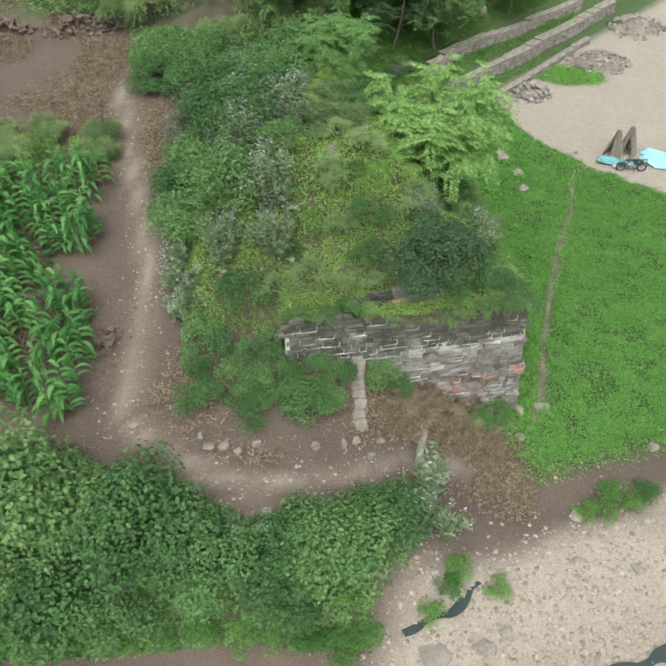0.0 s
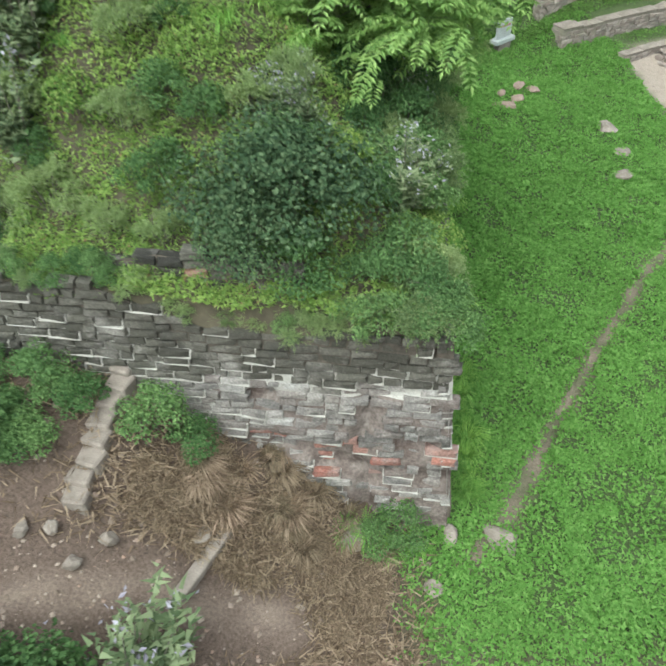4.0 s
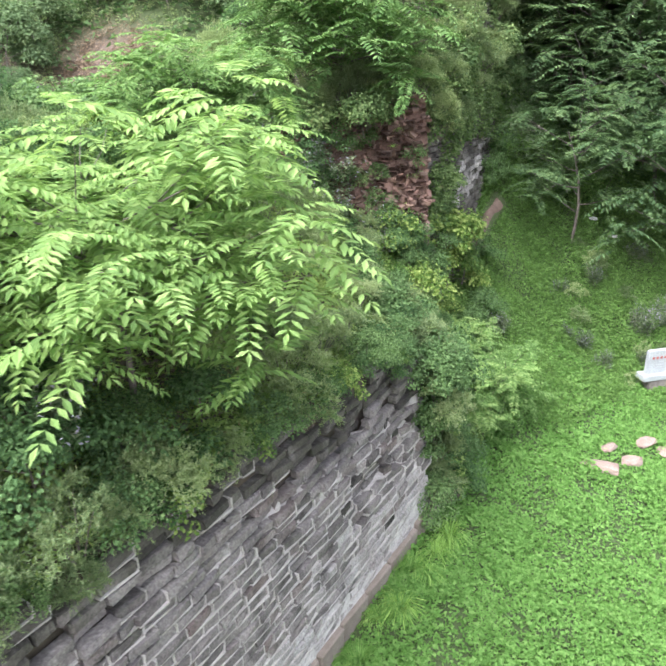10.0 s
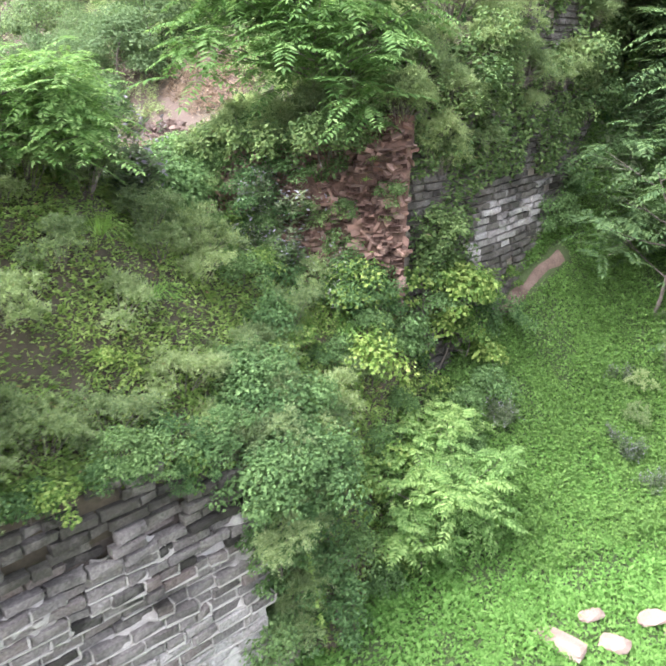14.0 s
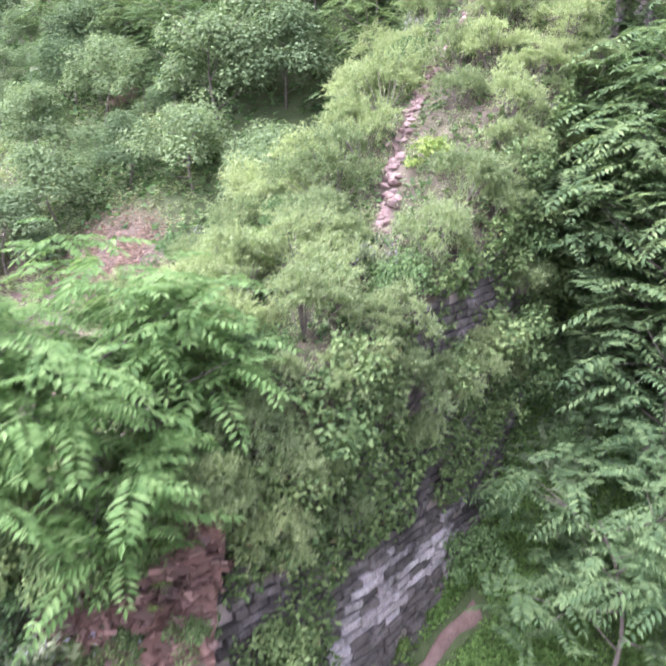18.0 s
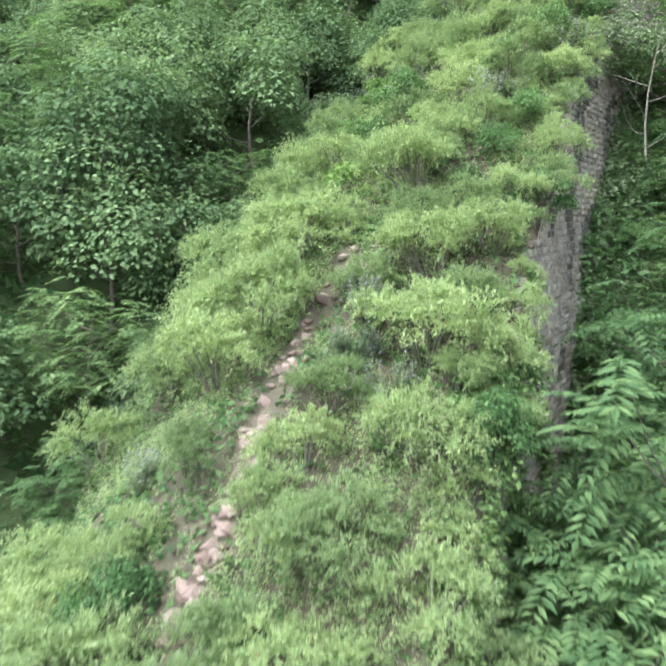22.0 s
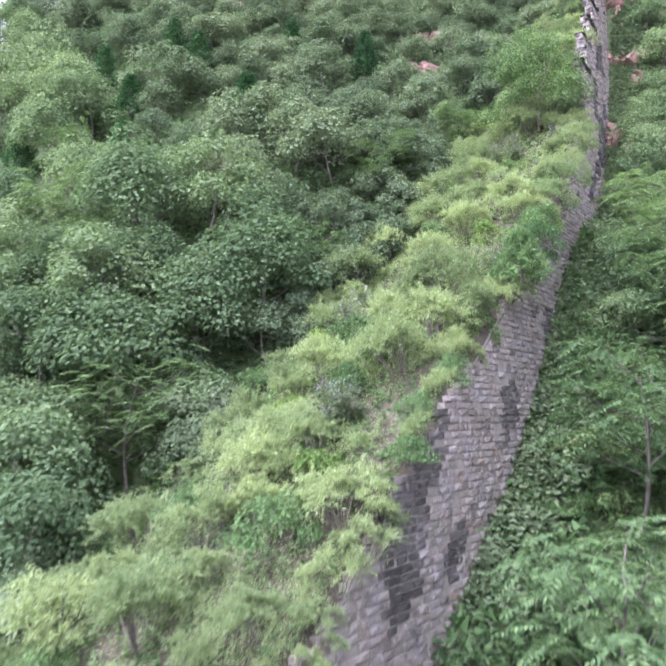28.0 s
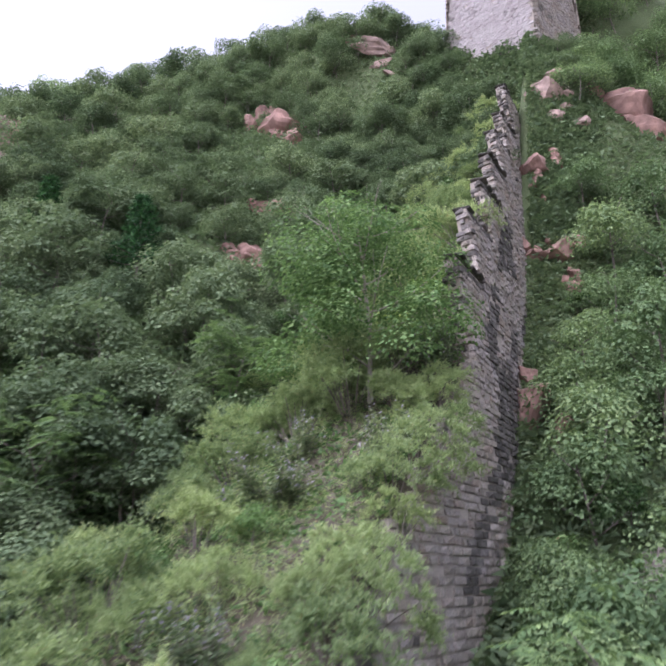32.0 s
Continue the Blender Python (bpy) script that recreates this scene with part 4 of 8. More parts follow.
def loose_leaves(centres, size, r, up=0.9, aspect=0.5, droop=0.0, small=False):
    n = len(centres)
    along = r.normal(size=(n, 3))
    along[:, 2] = along[:, 2] * 0.45 - droop
    nrm = r.normal(size=(n, 3)) * 0.55 + np.array((0, 0, up))
    ln = size * r.uniform(0.65, 1.3, n)
    return leaf_tris(centres, along, nrm, ln * 1.15, ln * aspect * 1.3) if small else leaf_quads(centres, along, nrm, ln, ln * aspect)


def fronds(base, way, length, r, pairs=8):
    """Feather-shaped leaves: a bowed midrib with pairs of leaflets and one at the tip."""
    n = len(base)
    way = unit(way)
    L = length[:, None]
    rib = lambda t: base + way * L * t + np.array((0, 0, -0.42)) * L * t * t
    out = []
    for k in range(pairs):
        t = 0.2 + 0.76 * k / (pairs - 1)
        p, tang = rib(t), unit(rib(t + 0.05) - rib(t - 0.05))
        side = unit(np.cross(tang, np.array((0, 0, 1.0))))
        size = length * 0.27 * (1.0 - 0.75 * abs(t - 0.5)) * r.uniform(0.85, 1.15, n)
        for sg in (-1, 1):
            along = side * sg + tang * 0.45 + np.array((0, 0, -0.22)) + r.normal(size=(n, 3)) * 0.09
            out.append(leaf_quads(p, along, np.cross(along, tang) * sg + np.array((0, 0, 0.8)), size, size * 0.36, 0.06))
    tang = unit(rib(1.0) - rib(0.9))
    out.append(leaf_quads(rib(0.98), tang, np.array((0, 0, 1.0)) + 0 * tang, length * 0.2, length * 0.07))
    out.append(leaf_quads(base, rib(0.5) - base, np.array((0, 0, 1.0)) + 0 * tang, length * 0.55, length * 0.02, 0.0))
    return joined(out)


def branchwork(r, height, spread, limbs, lean=0.12, thick=0.05, first=0.3):
    """A bent trunk and its limbs, and the points where foliage hangs."""
    top = np.array((r.uniform(-lean, lean) * height, r.uniform(-lean, lean) * height, height * 0.8))
    ts = np.linspace(0, 1, 6)[:, None]
    bow = np.array((r.uniform(-0.1, 0.1), r.uniform(-0.1, 0.1), 0)) * height
    trunk = top * ts + bow * np.sin(ts * np.pi) - np.array((0, 0, 0.25)) * (1 - ts)
    parts = [tube(trunk, height * thick * np.linspace(0.6, 0.2, 6), 6)]
    tips = []
    for i in range(limbs):
        f = first + (0.98 - first) * (i + 0.5) / limbs
        b = trunk[0] + (trunk[-1] - trunk[0]) * f + bow * math.sin(f * math.pi)
        a = i * 2.4 + r.uniform(-0.5, 0.5)
        reach = spread * r.uniform(0.6, 1.05) * (1.0 - 0.45 * max(0, f - 0.55))
        e = b + np.array((math.cos(a) * reach, math.sin(a) * reach, height * r.uniform(0.08, 0.3)))
        m = (b + e) / 2 + np.array((0, 0, -0.04 * height)) + r.normal(size=3) * 0.05 * spread
        q = np.linspace(0, 1, 5)[:, None]
        limb = b * (1 - q) ** 2 + m * 2 * q * (1 - q) + e * q * q
        parts.append(tube(limb, height * thick * np.linspace(0.24, 0.06, 5), 4))
        tips += [limb[4], limb[3] + r.normal(size=3) * 0.08 * spread, limb[2] + r.normal(size=3) * 0.1 * spread]
        for _ in range(2):
            w = limb[3] + unit(r.normal(size=3) + np.array((math.cos(a), math.sin(a), 0.4))) * spread * 0.35
            parts.append(tube(np.stack([limb[2], (limb[2] + w) / 2 + r.normal(size=3) * 0.03, w]), height * thick * np.array((0.1, 0.07, 0.04)), 3))
            tips.append(w)
    tips.append(trunk[-1])
    return joined(parts), np.array(tips)


PROTO = {}


def one_mesh(name, pieces):
    """One mesh with a material for each of its pieces."""
    vs, fs, at, idx = [], [], 0, []
    for k, (_, v, f, mat, _) in enumerate(pieces):
        f = np.asarray(f)
        f = np.concatenate([f[:, [0, 1, 2]], f[:, [0, 2, 3]]]) if f.shape[1] == 4 else f
        vs.append(v)
        fs.append(f + at)
        idx.append(np.full(len(f), k, np.int32))
        at += len(v)
    me = mesh_of(name, np.concatenate(vs), np.concatenate(fs), pieces[0][3])
    for q in pieces[1:]:
        me.materials.append(q[3])
    me.polygons.foreach_set("material_index", np.concatenate(idx))
    return me


def proto(kind, pieces_of, label, category, group, variants, single=False):
    PROTO[kind] = {"single": single, "make": pieces_of, "label": label, "category": category, "group": group, "n": variants, "made": {}, "rand": np.random.RandomState(len(PROTO) * 17 + 3)}


def plant(kind, x, y, z, size=1.0, spin=None, tilt=0.0, variant=None):
    """Puts one plant of a kind in place: the first of each variant is built, the others are copies."""
    k = PROTO[kind]
    r = k["rand"]
    v = r.randint(k["n"]) if variant is None else variant
    spin = r.uniform(0, 360) if spin is None else spin
    m = pose(x, y, z, tilt * 8 * r.uniform(-1, 1), tilt * 8 * r.uniform(-1, 1), spin) @ Matrix.Diagonal((size, size, size * r.uniform(0.9, 1.1), 1))
    if v in k["made"]:
        src = k["made"][v]
        made = {}
        ob = src.copy()
        scene.collection.objects.link(ob)
        for c in src.children:
            cc = c.copy()
            scene.collection.objects.link(cc)
            cc.parent = ob
        ob.matrix_basis = m
        return ob
    if k["single"]:
        ob = tagged(new(kind, one_mesh(kind, k["make"](np.random.RandomState(100 + v * 7 + len(kind))))), k["label"], k["category"], k["group"])
        ob.matrix_basis = m
        k["made"][v] = ob
        return ob
    ob = tagged(empty(kind), k["label"], k["category"], k["group"])
    for name, verts, faces, mat, lab in k["make"](np.random.RandomState(100 + v * 7 + len(kind))):
        piece(name, mesh_of(name, verts, faces, mat, name in ("trunk", "stem")), ob, lab)
    ob.matrix_basis = m
    k["made"][v] = ob
    return ob


def ailanthus(height, spread, limbs, per_tip, frond_len, pairs=8, thick=0.03, first=0.3, mat=None):
    def make(r):
        wood, tips = branchwork(r, height, spread, limbs, thick=thick, first=first)
        base = np.repeat(tips, per_tip, 0) + r.normal(size=(len(tips) * per_tip, 3)) * 0.05 * height
        a = r.uniform(0, 2 * np.pi, len(base))
        way = np.stack([np.cos(a), np.sin(a), r.uniform(-0.15, 0.75, len(base))], -1)
        crown = fronds(base, way, frond_len * r.uniform(0.7, 1.15, len(base)), r, pairs)
        return [("trunk", *wood, M_bark, ""), ("crown", *crown, mat or M_ailanthus, "feathered bright green leaves")]
    return make


def lobe_leaves(centres, radii, per, leaf, r, aspect=0.72, flat=0.8):
    """Leaves over the upper shells of many rounded lobes, with a looser layer inside."""
    c, rad = np.repeat(centres, per, 0), np.repeat(radii, per)
    n = len(c)
    a, z = r.uniform(0, 2 * np.pi, n), r.uniform(-0.45, 1.0, n)
    w = np.sqrt(1 - z * z)
    out = np.stack([w * np.cos(a), w * np.sin(a), z], -1)
    depth = np.where(r.rand(n) < 0.72, r.uniform(0.86, 1.12, n), r.uniform(0.45, 0.85, n))
    p = c + out * np.array((1, 1, flat)) * (rad * depth)[:, None]
    nrm = out * 0.9 + np.array((0, 0, 0.7)) + r.normal(size=(n, 3)) * 0.3
    along = np.cross(nrm, r.normal(size=(n, 3))) + out * 0.35 - np.array((0, 0, 0.25))
    ln = leaf * r.uniform(0.65, 1.3, n)
    return leaf_quads(p, along, nrm, ln, ln * aspect)


def broadleaf(height, spread, lobes, per, leaf, mat, rad=0.34, bark=None, foot=0.12, thick=0.03, open_crown=0.0, first=0.2):
    """A bush or tree: bent stems and a crown of rounded lobes of uneven reach."""
    def make(r):
        wood, tips = branchwork(r, height, spread * 0.75, max(5, lobes // 4), first=first, thick=thick)
        d = turned(lobes, r)
        d[:, 2] = d[:, 2] * 1.75 - 0.75
        reach = r.uniform(0.5, 0.9, lobes) * (1 + 0.25 * vnoise(np.arctan2(d[:, 1], d[:, 0]) * 1.3 + 9, d[:, 2] * 2, 1.0, r.randint(99)))
        mid = np.array((tips[:, 0].mean(), tips[:, 1].mean(), height * (0.5 + foot)))
        c = mid + d * np.array((spread, spread, height * (0.5 - foot * 0.6))) * reach[:, None]
        k = spread * rad * r.uniform(0.6, 1.25, lobes)
        c[:, 2] = np.maximum(c[:, 2], height * foot + 0.3 * k)
        keep = r.rand(lobes) >= open_crown
        crown = lobe_leaves(c[keep], k[keep], per, leaf, r)
        return [("trunk", *wood, bark or M_bark, ""), ("crown", *crown, mat, "dense green leaves")]
    return make


def shoots(height, spread, count, per, leaf, mat, top=None, straight=0.75, aspect=0.22, bunches=9):
    """A herb of many slender shoots in billowing bunches, each clothed in narrow leaves."""
    def make(r):
        ba = r.uniform(0, 2 * np.pi, bunches)
        br = np.sqrt(r.uniform(0.02, 1, bunches)) * spread * 0.8
        bh = height * r.uniform(0.55, 1.1, bunches) * (1.08 - 0.4 * (br / spread) ** 2)
        b = r.randint(0, bunches, count)
        fan = r.normal(size=(count, 2)) * 0.17 * spread
        tip = np.stack([np.cos(ba[b]) * br[b] + fan[:, 0], np.sin(ba[b]) * br[b] + fan[:, 1], bh[b] * r.uniform(0.72, 1.06, count) - 0.5 * (fan ** 2).sum(1) / (0.17 * spread)], -1)
        foot = tip * np.array((0.35, 0.35, 0.0))
        stems = joined([tube(np.stack([foot[i], foot[i] * 0.4 + tip[i] * 0.6 + np.array((0, 0, 0.08 * height)), tip[i]]), height * np.array((0.008, 0.005, 0.002)), 3) for i in range(0, count, 4)])
        t = np.tile(np.linspace(0.22, 1.0, per), count)[:, None]
        f, e = np.repeat(foot, per, 0), np.repeat(tip, per, 0)
        p = f * (1 - t) + e * t + np.array((0, 0, 0.16 * height)) * t * (1 - t)
        a = r.uniform(0, 2 * np.pi, len(p))
        along = np.stack([np.cos(a), np.sin(a), r.uniform(0.0, straight * 1.5, len(p))], -1)
        ln = leaf * r.uniform(0.6, 1.25, len(p)) * (1.2 - 0.55 * t[:, 0])
        foliage = leaf_tris(p + r.normal(size=p.shape) * 0.03 * spread, along, np.array((0, 0, 1.0)) + r.normal(size=p.shape) * 0.35, ln, ln * aspect)
        out = [("stem", *stems, M_bark, ""), ("foliage", *foliage, mat, "")]
        if top is not None:
            pick = np.repeat(tip[r.rand(count) < 0.4], 5, 0)
            fl = loose_leaves(pick + r.normal(size=pick.shape) * np.array((0.03, 0.03, 0.07)) * height, leaf * 0.45, r, 0.5, 0.5)
            out.append(("flower", *fl, top, ""))
        return out
    return make


def plumes(height, spread, bunches, sprays, per, leaf, mat, aspect=0.36):
    """A billowing feathery herb: rounded bunches of fine sprays with gaps between them."""
    def make(r):
        a = r.uniform(0, 2 * np.pi, bunches)
        far = np.sqrt(r.uniform(0.0, 1, bunches))
        c = np.stack([np.cos(a) * far * spread * 0.75, np.sin(a) * far * spread * 0.75, height * (0.74 - 0.42 * far ** 2) * r.uniform(0.75, 1.15, bunches)], -1)
        stems = joined([tube(np.stack([c[i] * np.array((0.25, 0.25, 0)), c[i] * np.array((0.6, 0.6, 0.55)), c[i]]), height * np.array((0.012, 0.009, 0.004)), 3) for i in range(bunches)])
        size = 0.42 * spread * r.uniform(0.7, 1.25, bunches)
        n = bunches * sprays
        way = unit(r.normal(size=(n, 3)) * np.array((1, 1, 0.75)) + np.array((0, 0, 0.45)) + np.repeat(unit(c + 1e-6), sprays, 0) * 0.5)
        reach = np.repeat(size, sprays) * r.uniform(0.65, 1.2, n)
        t = np.tile(np.linspace(0.3, 1.0, per) ** 0.8, n)[:, None]
        d, L = np.repeat(way, per, 0), np.repeat(reach, per)[:, None]
        p = np.repeat(np.repeat(c, sprays, 0), per, 0) + d * L * t - np.array((0, 0, 0.3)) * L * t * t + r.normal(size=(n * per, 3)) * 0.02 * spread
        ln = leaf * r.uniform(0.55, 1.25, len(p)) * (1.2 - 0.5 * t[:, 0])
        foliage = leaf_tris(p, d * 0.7 + r.normal(size=p.shape) * 0.6, np.array((0, 0, 1.0)) + r.normal(size=p.shape) * 0.4, ln, ln * aspect)
        return [("stem", *stems, M_bark, ""), ("foliage", *foliage, mat, "")]
    return make


def tuft(height, spread, blades, mat):
    def make(r):
        a = r.uniform(0, 2 * np.pi, blades)
        way = np.stack([np.cos(a), np.sin(a), r.uniform(0.5, 2.2, blades)], -1)
        L = height * r.uniform(0.6, 1.1, blades)
        foot = np.stack([np.cos(a), np.sin(a), a * 0], -1) * r.uniform(0, 0.2, (blades, 1)) * spread
        w = unit(way)
        mid = foot + w * L[:, None] * 0.6
        v1, q1 = leaf_quads(foot, w, np.array((0, 0, 1.0)) + 0 * w, L * 0.75, L * 0.03, 0.0)
        v2, q2 = leaf_quads(mid, w + np.array((0, 0, -1.1)), np.array((0, 0, 1.0)) + w, L * 0.6, L * 0.025, 0.0)
        return [("foliage", *joined([(v1, q1), (v2, q2)]), mat, "")]
    return make


def corn_plant(r):
    H = 2.0 * r.uniform(0.9, 1.1)
    stalk = tube(np.array([(0, 0, -0.1), (0.02, 0, H * 0.5), (0.03, 0.02, H)]), (0.018, 0.014, 0.006), 5)
    vs, fs, at = [], [], 0
    for i in range(11):
        z0 = H * (0.18 + 0.068 * i)
        a = i * math.pi + r.uniform(-0.5, 0.5) + 0.4
        L = 0.85 * (1 - 0.035 * abs(i - 5))
        t = np.linspace(0, 1, 6)
        rad = L * t * (0.95 - 0.25 * t)
        zz = z0 + L * (0.62 * t - 0.95 * t * t * r.uniform(0.8, 1.2))
        w = 0.075 * np.sin(np.pi * np.clip(0.15 + 0.85 * t, 0, 1)) + 0.004
        c, s = math.cos(a), math.sin(a)
        mid = np.stack([c * rad, s * rad, zz], -1)
        side = np.array((-s, c, 0))
        v = np.concatenate([mid + side * w[:, None] + np.array((0, 0, 0.02)), mid, mid - side * w[:, None] + np.array((0, 0, 0.02))])
        for col in (0, 6):
            for k in range(5):
                fs.append((at + col + k, at + col + k + 1, at + col + 7 + k, at + col + 6 + k))
        vs.append(v)
        at += 18
    tas = loose_leaves(np.array((0.03, 0.02, H)) + r.normal(size=(14, 3)) * np.array((0.05, 0.05, 0.08)), 0.16, r, 0.2, 0.12)
    return [("stalk", *joined([stalk, tas]), M_corn, ""), ("leaves", np.concatenate(vs), np.array(fs), M_corn, "long arching leaves")]


def pine(height, spread, whorls, mat):
    def make(r):
        trunk = tube(np.array([(0, 0, -0.2), (0.03, 0.02, height * 0.5), (0, 0, height)]), height * np.array((0.022, 0.014, 0.003)), 5)
        wood, c = [trunk], []
        for i in range(whorls):
            f = 0.2 + 0.78 * i / whorls
            for j in range(6):
                a = j * 1.047 + i * 0.5 + r.uniform(-0.2, 0.2)
                ln = spread * (1.08 - f) * r.uniform(0.75, 1.1)
                e = np.array((math.cos(a) * ln, math.sin(a) * ln, height * f + 0.12 * ln))
                wood.append(tube(np.stack([np.array((0, 0, height * f)), e * 0.5 + np.array((0, 0, height * f * 0.5 - 0.03)), e]), height * np.array((0.006, 0.004, 0.002)), 3))
                for t in np.linspace(0.35, 1, 7):
                    c.append(np.array((e[0] * t, e[1] * t, height * f + (e[2] - height * f) * t)))
        c = np.repeat(np.array(c), 12, 0)
        way = r.normal(size=c.shape) + np.array((0, 0, 0.5))
        need = leaf_quads(c + r.normal(size=c.shape) * 0.03, way, r.normal(size=c.shape), 0.24 * r.uniform(0.7, 1.2, len(c)), np.full(len(c), 0.04), 0.0)
        return [("trunk", *joined(wood), M_bark, ""), ("crown", *need, mat, "bundles of needles")]
    return make


M_creeper = leaf_material("creeper_leaf", (0.062, 0.11, 0.042), (0.115, 0.19, 0.068), (0.185, 0.27, 0.105), 0.5, 0.3, (0.16, 0.12, 0.06), 0.99)
M_grey_green = leaf_material("dull_green_leaf", (0.042, 0.078, 0.042), (0.08, 0.135, 0.066), (0.15, 0.215, 0.115), 0.6, 0.34)
proto("ailanthus_tree", ailanthus(6.0, 2.7, 10, 6, 1.1, 9, 0.024, 0.3, M_slope_ail), "ailanthus tree with bright feathered leaves among the hillside scrub", "tree", "ailanthus trees beside the wall", 4)
proto("spreading_ailanthus", ailanthus(3.8, 2.9, 22, 9, 1.0, 9, 0.028, 0.5), "wide umbrella-shaped ailanthus tree with long feathered leaves on the ruin", "tree", "ailanthus trees on the ruin", 2)
proto("ailanthus_sapling", ailanthus(2.6, 1.35, 6, 5, 0.75, 8), "low ailanthus sapling with long feathered leaves", "sapling", "ailanthus saplings", 3)
proto("broadleaf_tree", broadleaf(5.2, 2.6, 26, 210, 0.18, M_broad, 0.36, None, 0.1, 0.024), "dark green broadleaf tree on the hillside", "tree", "broadleaf trees on the slope", 4)
proto("hillside_tree", broadleaf(3.4, 2.1, 17, 150, 0.18, M_far, 0.4, None, 0.05), "bushy dark green tree on the far slope", "tree", "far hillside trees", 4)
proto("slope_tree", broadleaf(3.6, 2.1, 18, 160, 0.16, M_broad, 0.4, None, 0.05), "dense dark green bushy tree beside the wall", "tree", "bushy trees beside the wall", 3)
proto("ridge_bush", broadleaf(3.4, 2.1, 15, 150, 0.18, M_far, 0.42, None, 0.03), "rounded green bush below the watchtower", "bush", "bushes below the watchtower", 3, True)
proto("foot_shrub", broadleaf(1.6, 1.1, 12, 85, 0.15, M_creeper, 0.42, None, 0.03), "olive green shrub clinging to the wall and its foot", "shrub", "shrubs at the wall foot", 4, True)
proto("bank_shrub", broadleaf(1.4, 1.1, 12, 120, 0.11, M_slope_weed, 0.4, None, 0.03), "bright green low shrub on the bank", "shrub", "shrubs on the bank", 3, True)
proto("wormwood_bush", plumes(1.5, 1.15, 15, 26, 26, 0.085, M_worm), "feathery pale green wormwood bush on the wall top", "bush", "wormwood bushes", 6, True)
proto("edge_weed", plumes(1.4, 1.05, 11, 24, 24, 0.085, M_worm), "feathery weed hanging over the edge of the wall", "weed", "weeds along the wall edge", 4, True)
proto("leafy_shrub", broadleaf(1.5, 1.05, 15, 150, 0.088, M_shrub, 0.36, None, 0.03), "leafy green shrub with dense small leaves", "shrub", "leafy shrubs", 6, True)
proto("yellow_shrub", broadleaf(1.3, 0.9, 10, 90, 0.12, M_yellow, 0.45, None, 0.03), "yellow-green shrub with small leaves", "shrub", "yellow-green shrubs", 3, True)
proto("chaste_bush", shoots(1.9, 1.3, 90, 22, 0.22, M_grey, M_flower, 0.4, 0.4, 9), "grey-green bush with pale flower spikes", "bush", "grey-green bushes", 3, True)
proto("thicket_bush", broadleaf(2.6, 1.8, 20, 300, 0.14, M_shrub, 0.42, None, 0.04), "large dense green bush in the thicket below the path", "bush", "thicket bushes", 4)
proto("dark_bush", broadleaf(2.5, 1.7, 18, 480, 0.085, M_grey_green, 0.42, None, 0.05), "dark round-leaved bush overhanging the bastion", "bush", "dark bushes", 3)
proto("grass_tuft", tuft(0.75, 0.35, 90, M_cover), "tuft of long green grass", "grass", "green grass tufts", 3, True)
proto("dry_grass_tuft", tuft(0.7, 0.55, 260, M_dry), "tuft of withered straw-coloured grass", "grass", "withered grass tufts", 3, True)
proto("corn_plant", corn_plant, "green corn plant with long arching leaves", "corn", "corn field", 4)
proto("pine_tree", pine(3.4, 1.3, 8, M_pine), "dark pine tree among the hillside trees", "pine", "pines", 2)
proto("pine_sapling", pine(2.1, 1.3, 6, M_shrub), "bright green young pine leaning over the wall edge", "pine", "", 1)


# ---- plants: placing ----
RUBBLE_TRAIL = [(-5.6, 49.4), (-6.9, 50.4), (-8.2, 51.4), (-9.3, 52.5), (-10.2, 53.6), (-10.9, 54.8), (-11.4, 55.9), (-12.4, 57.6), (-13.7, 59.9), (-14.8, 62.5)]


def top_z(x, y):
    f = np.clip((wall_x(y) - 0.1 - x) / wall_width(y), 0, 1)
    return wall_z(y) - 0.05 + crown_rise(y) * np.sin(np.pi * f) + 0.25 * vnoise(x, y, 1.5, 71) * sstep(0, 0.1, f) - (0.5 + 3.0 * sstep(46, 42.3, y)) * f


def spread_points(r, count, box, ok, gap):
    """Scattered points, no two nearer than gap."""
    x0, x1, y0, y1 = box
    got, cells = [], {}
    for _ in range(count * 40):
        x, y = r.uniform(x0, x1), r.uniform(y0, y1)
        if not ok(x, y):
            continue
        g = gap(x, y) if callable(gap) else gap
        c = (int(x // 3), int(y // 3))
        near = [p for i in (-1, 0, 1) for j in (-1, 0, 1) for p in cells.get((c[0] + i, c[1] + j), ())]
        if any((x - p[0]) ** 2 + (y - p[1]) ** 2 < g * g for p in near):
            continue
        cells.setdefault(c, []).append((x, y))
        got.append((x, y))
        if len(got) >= count:
            break
    return got


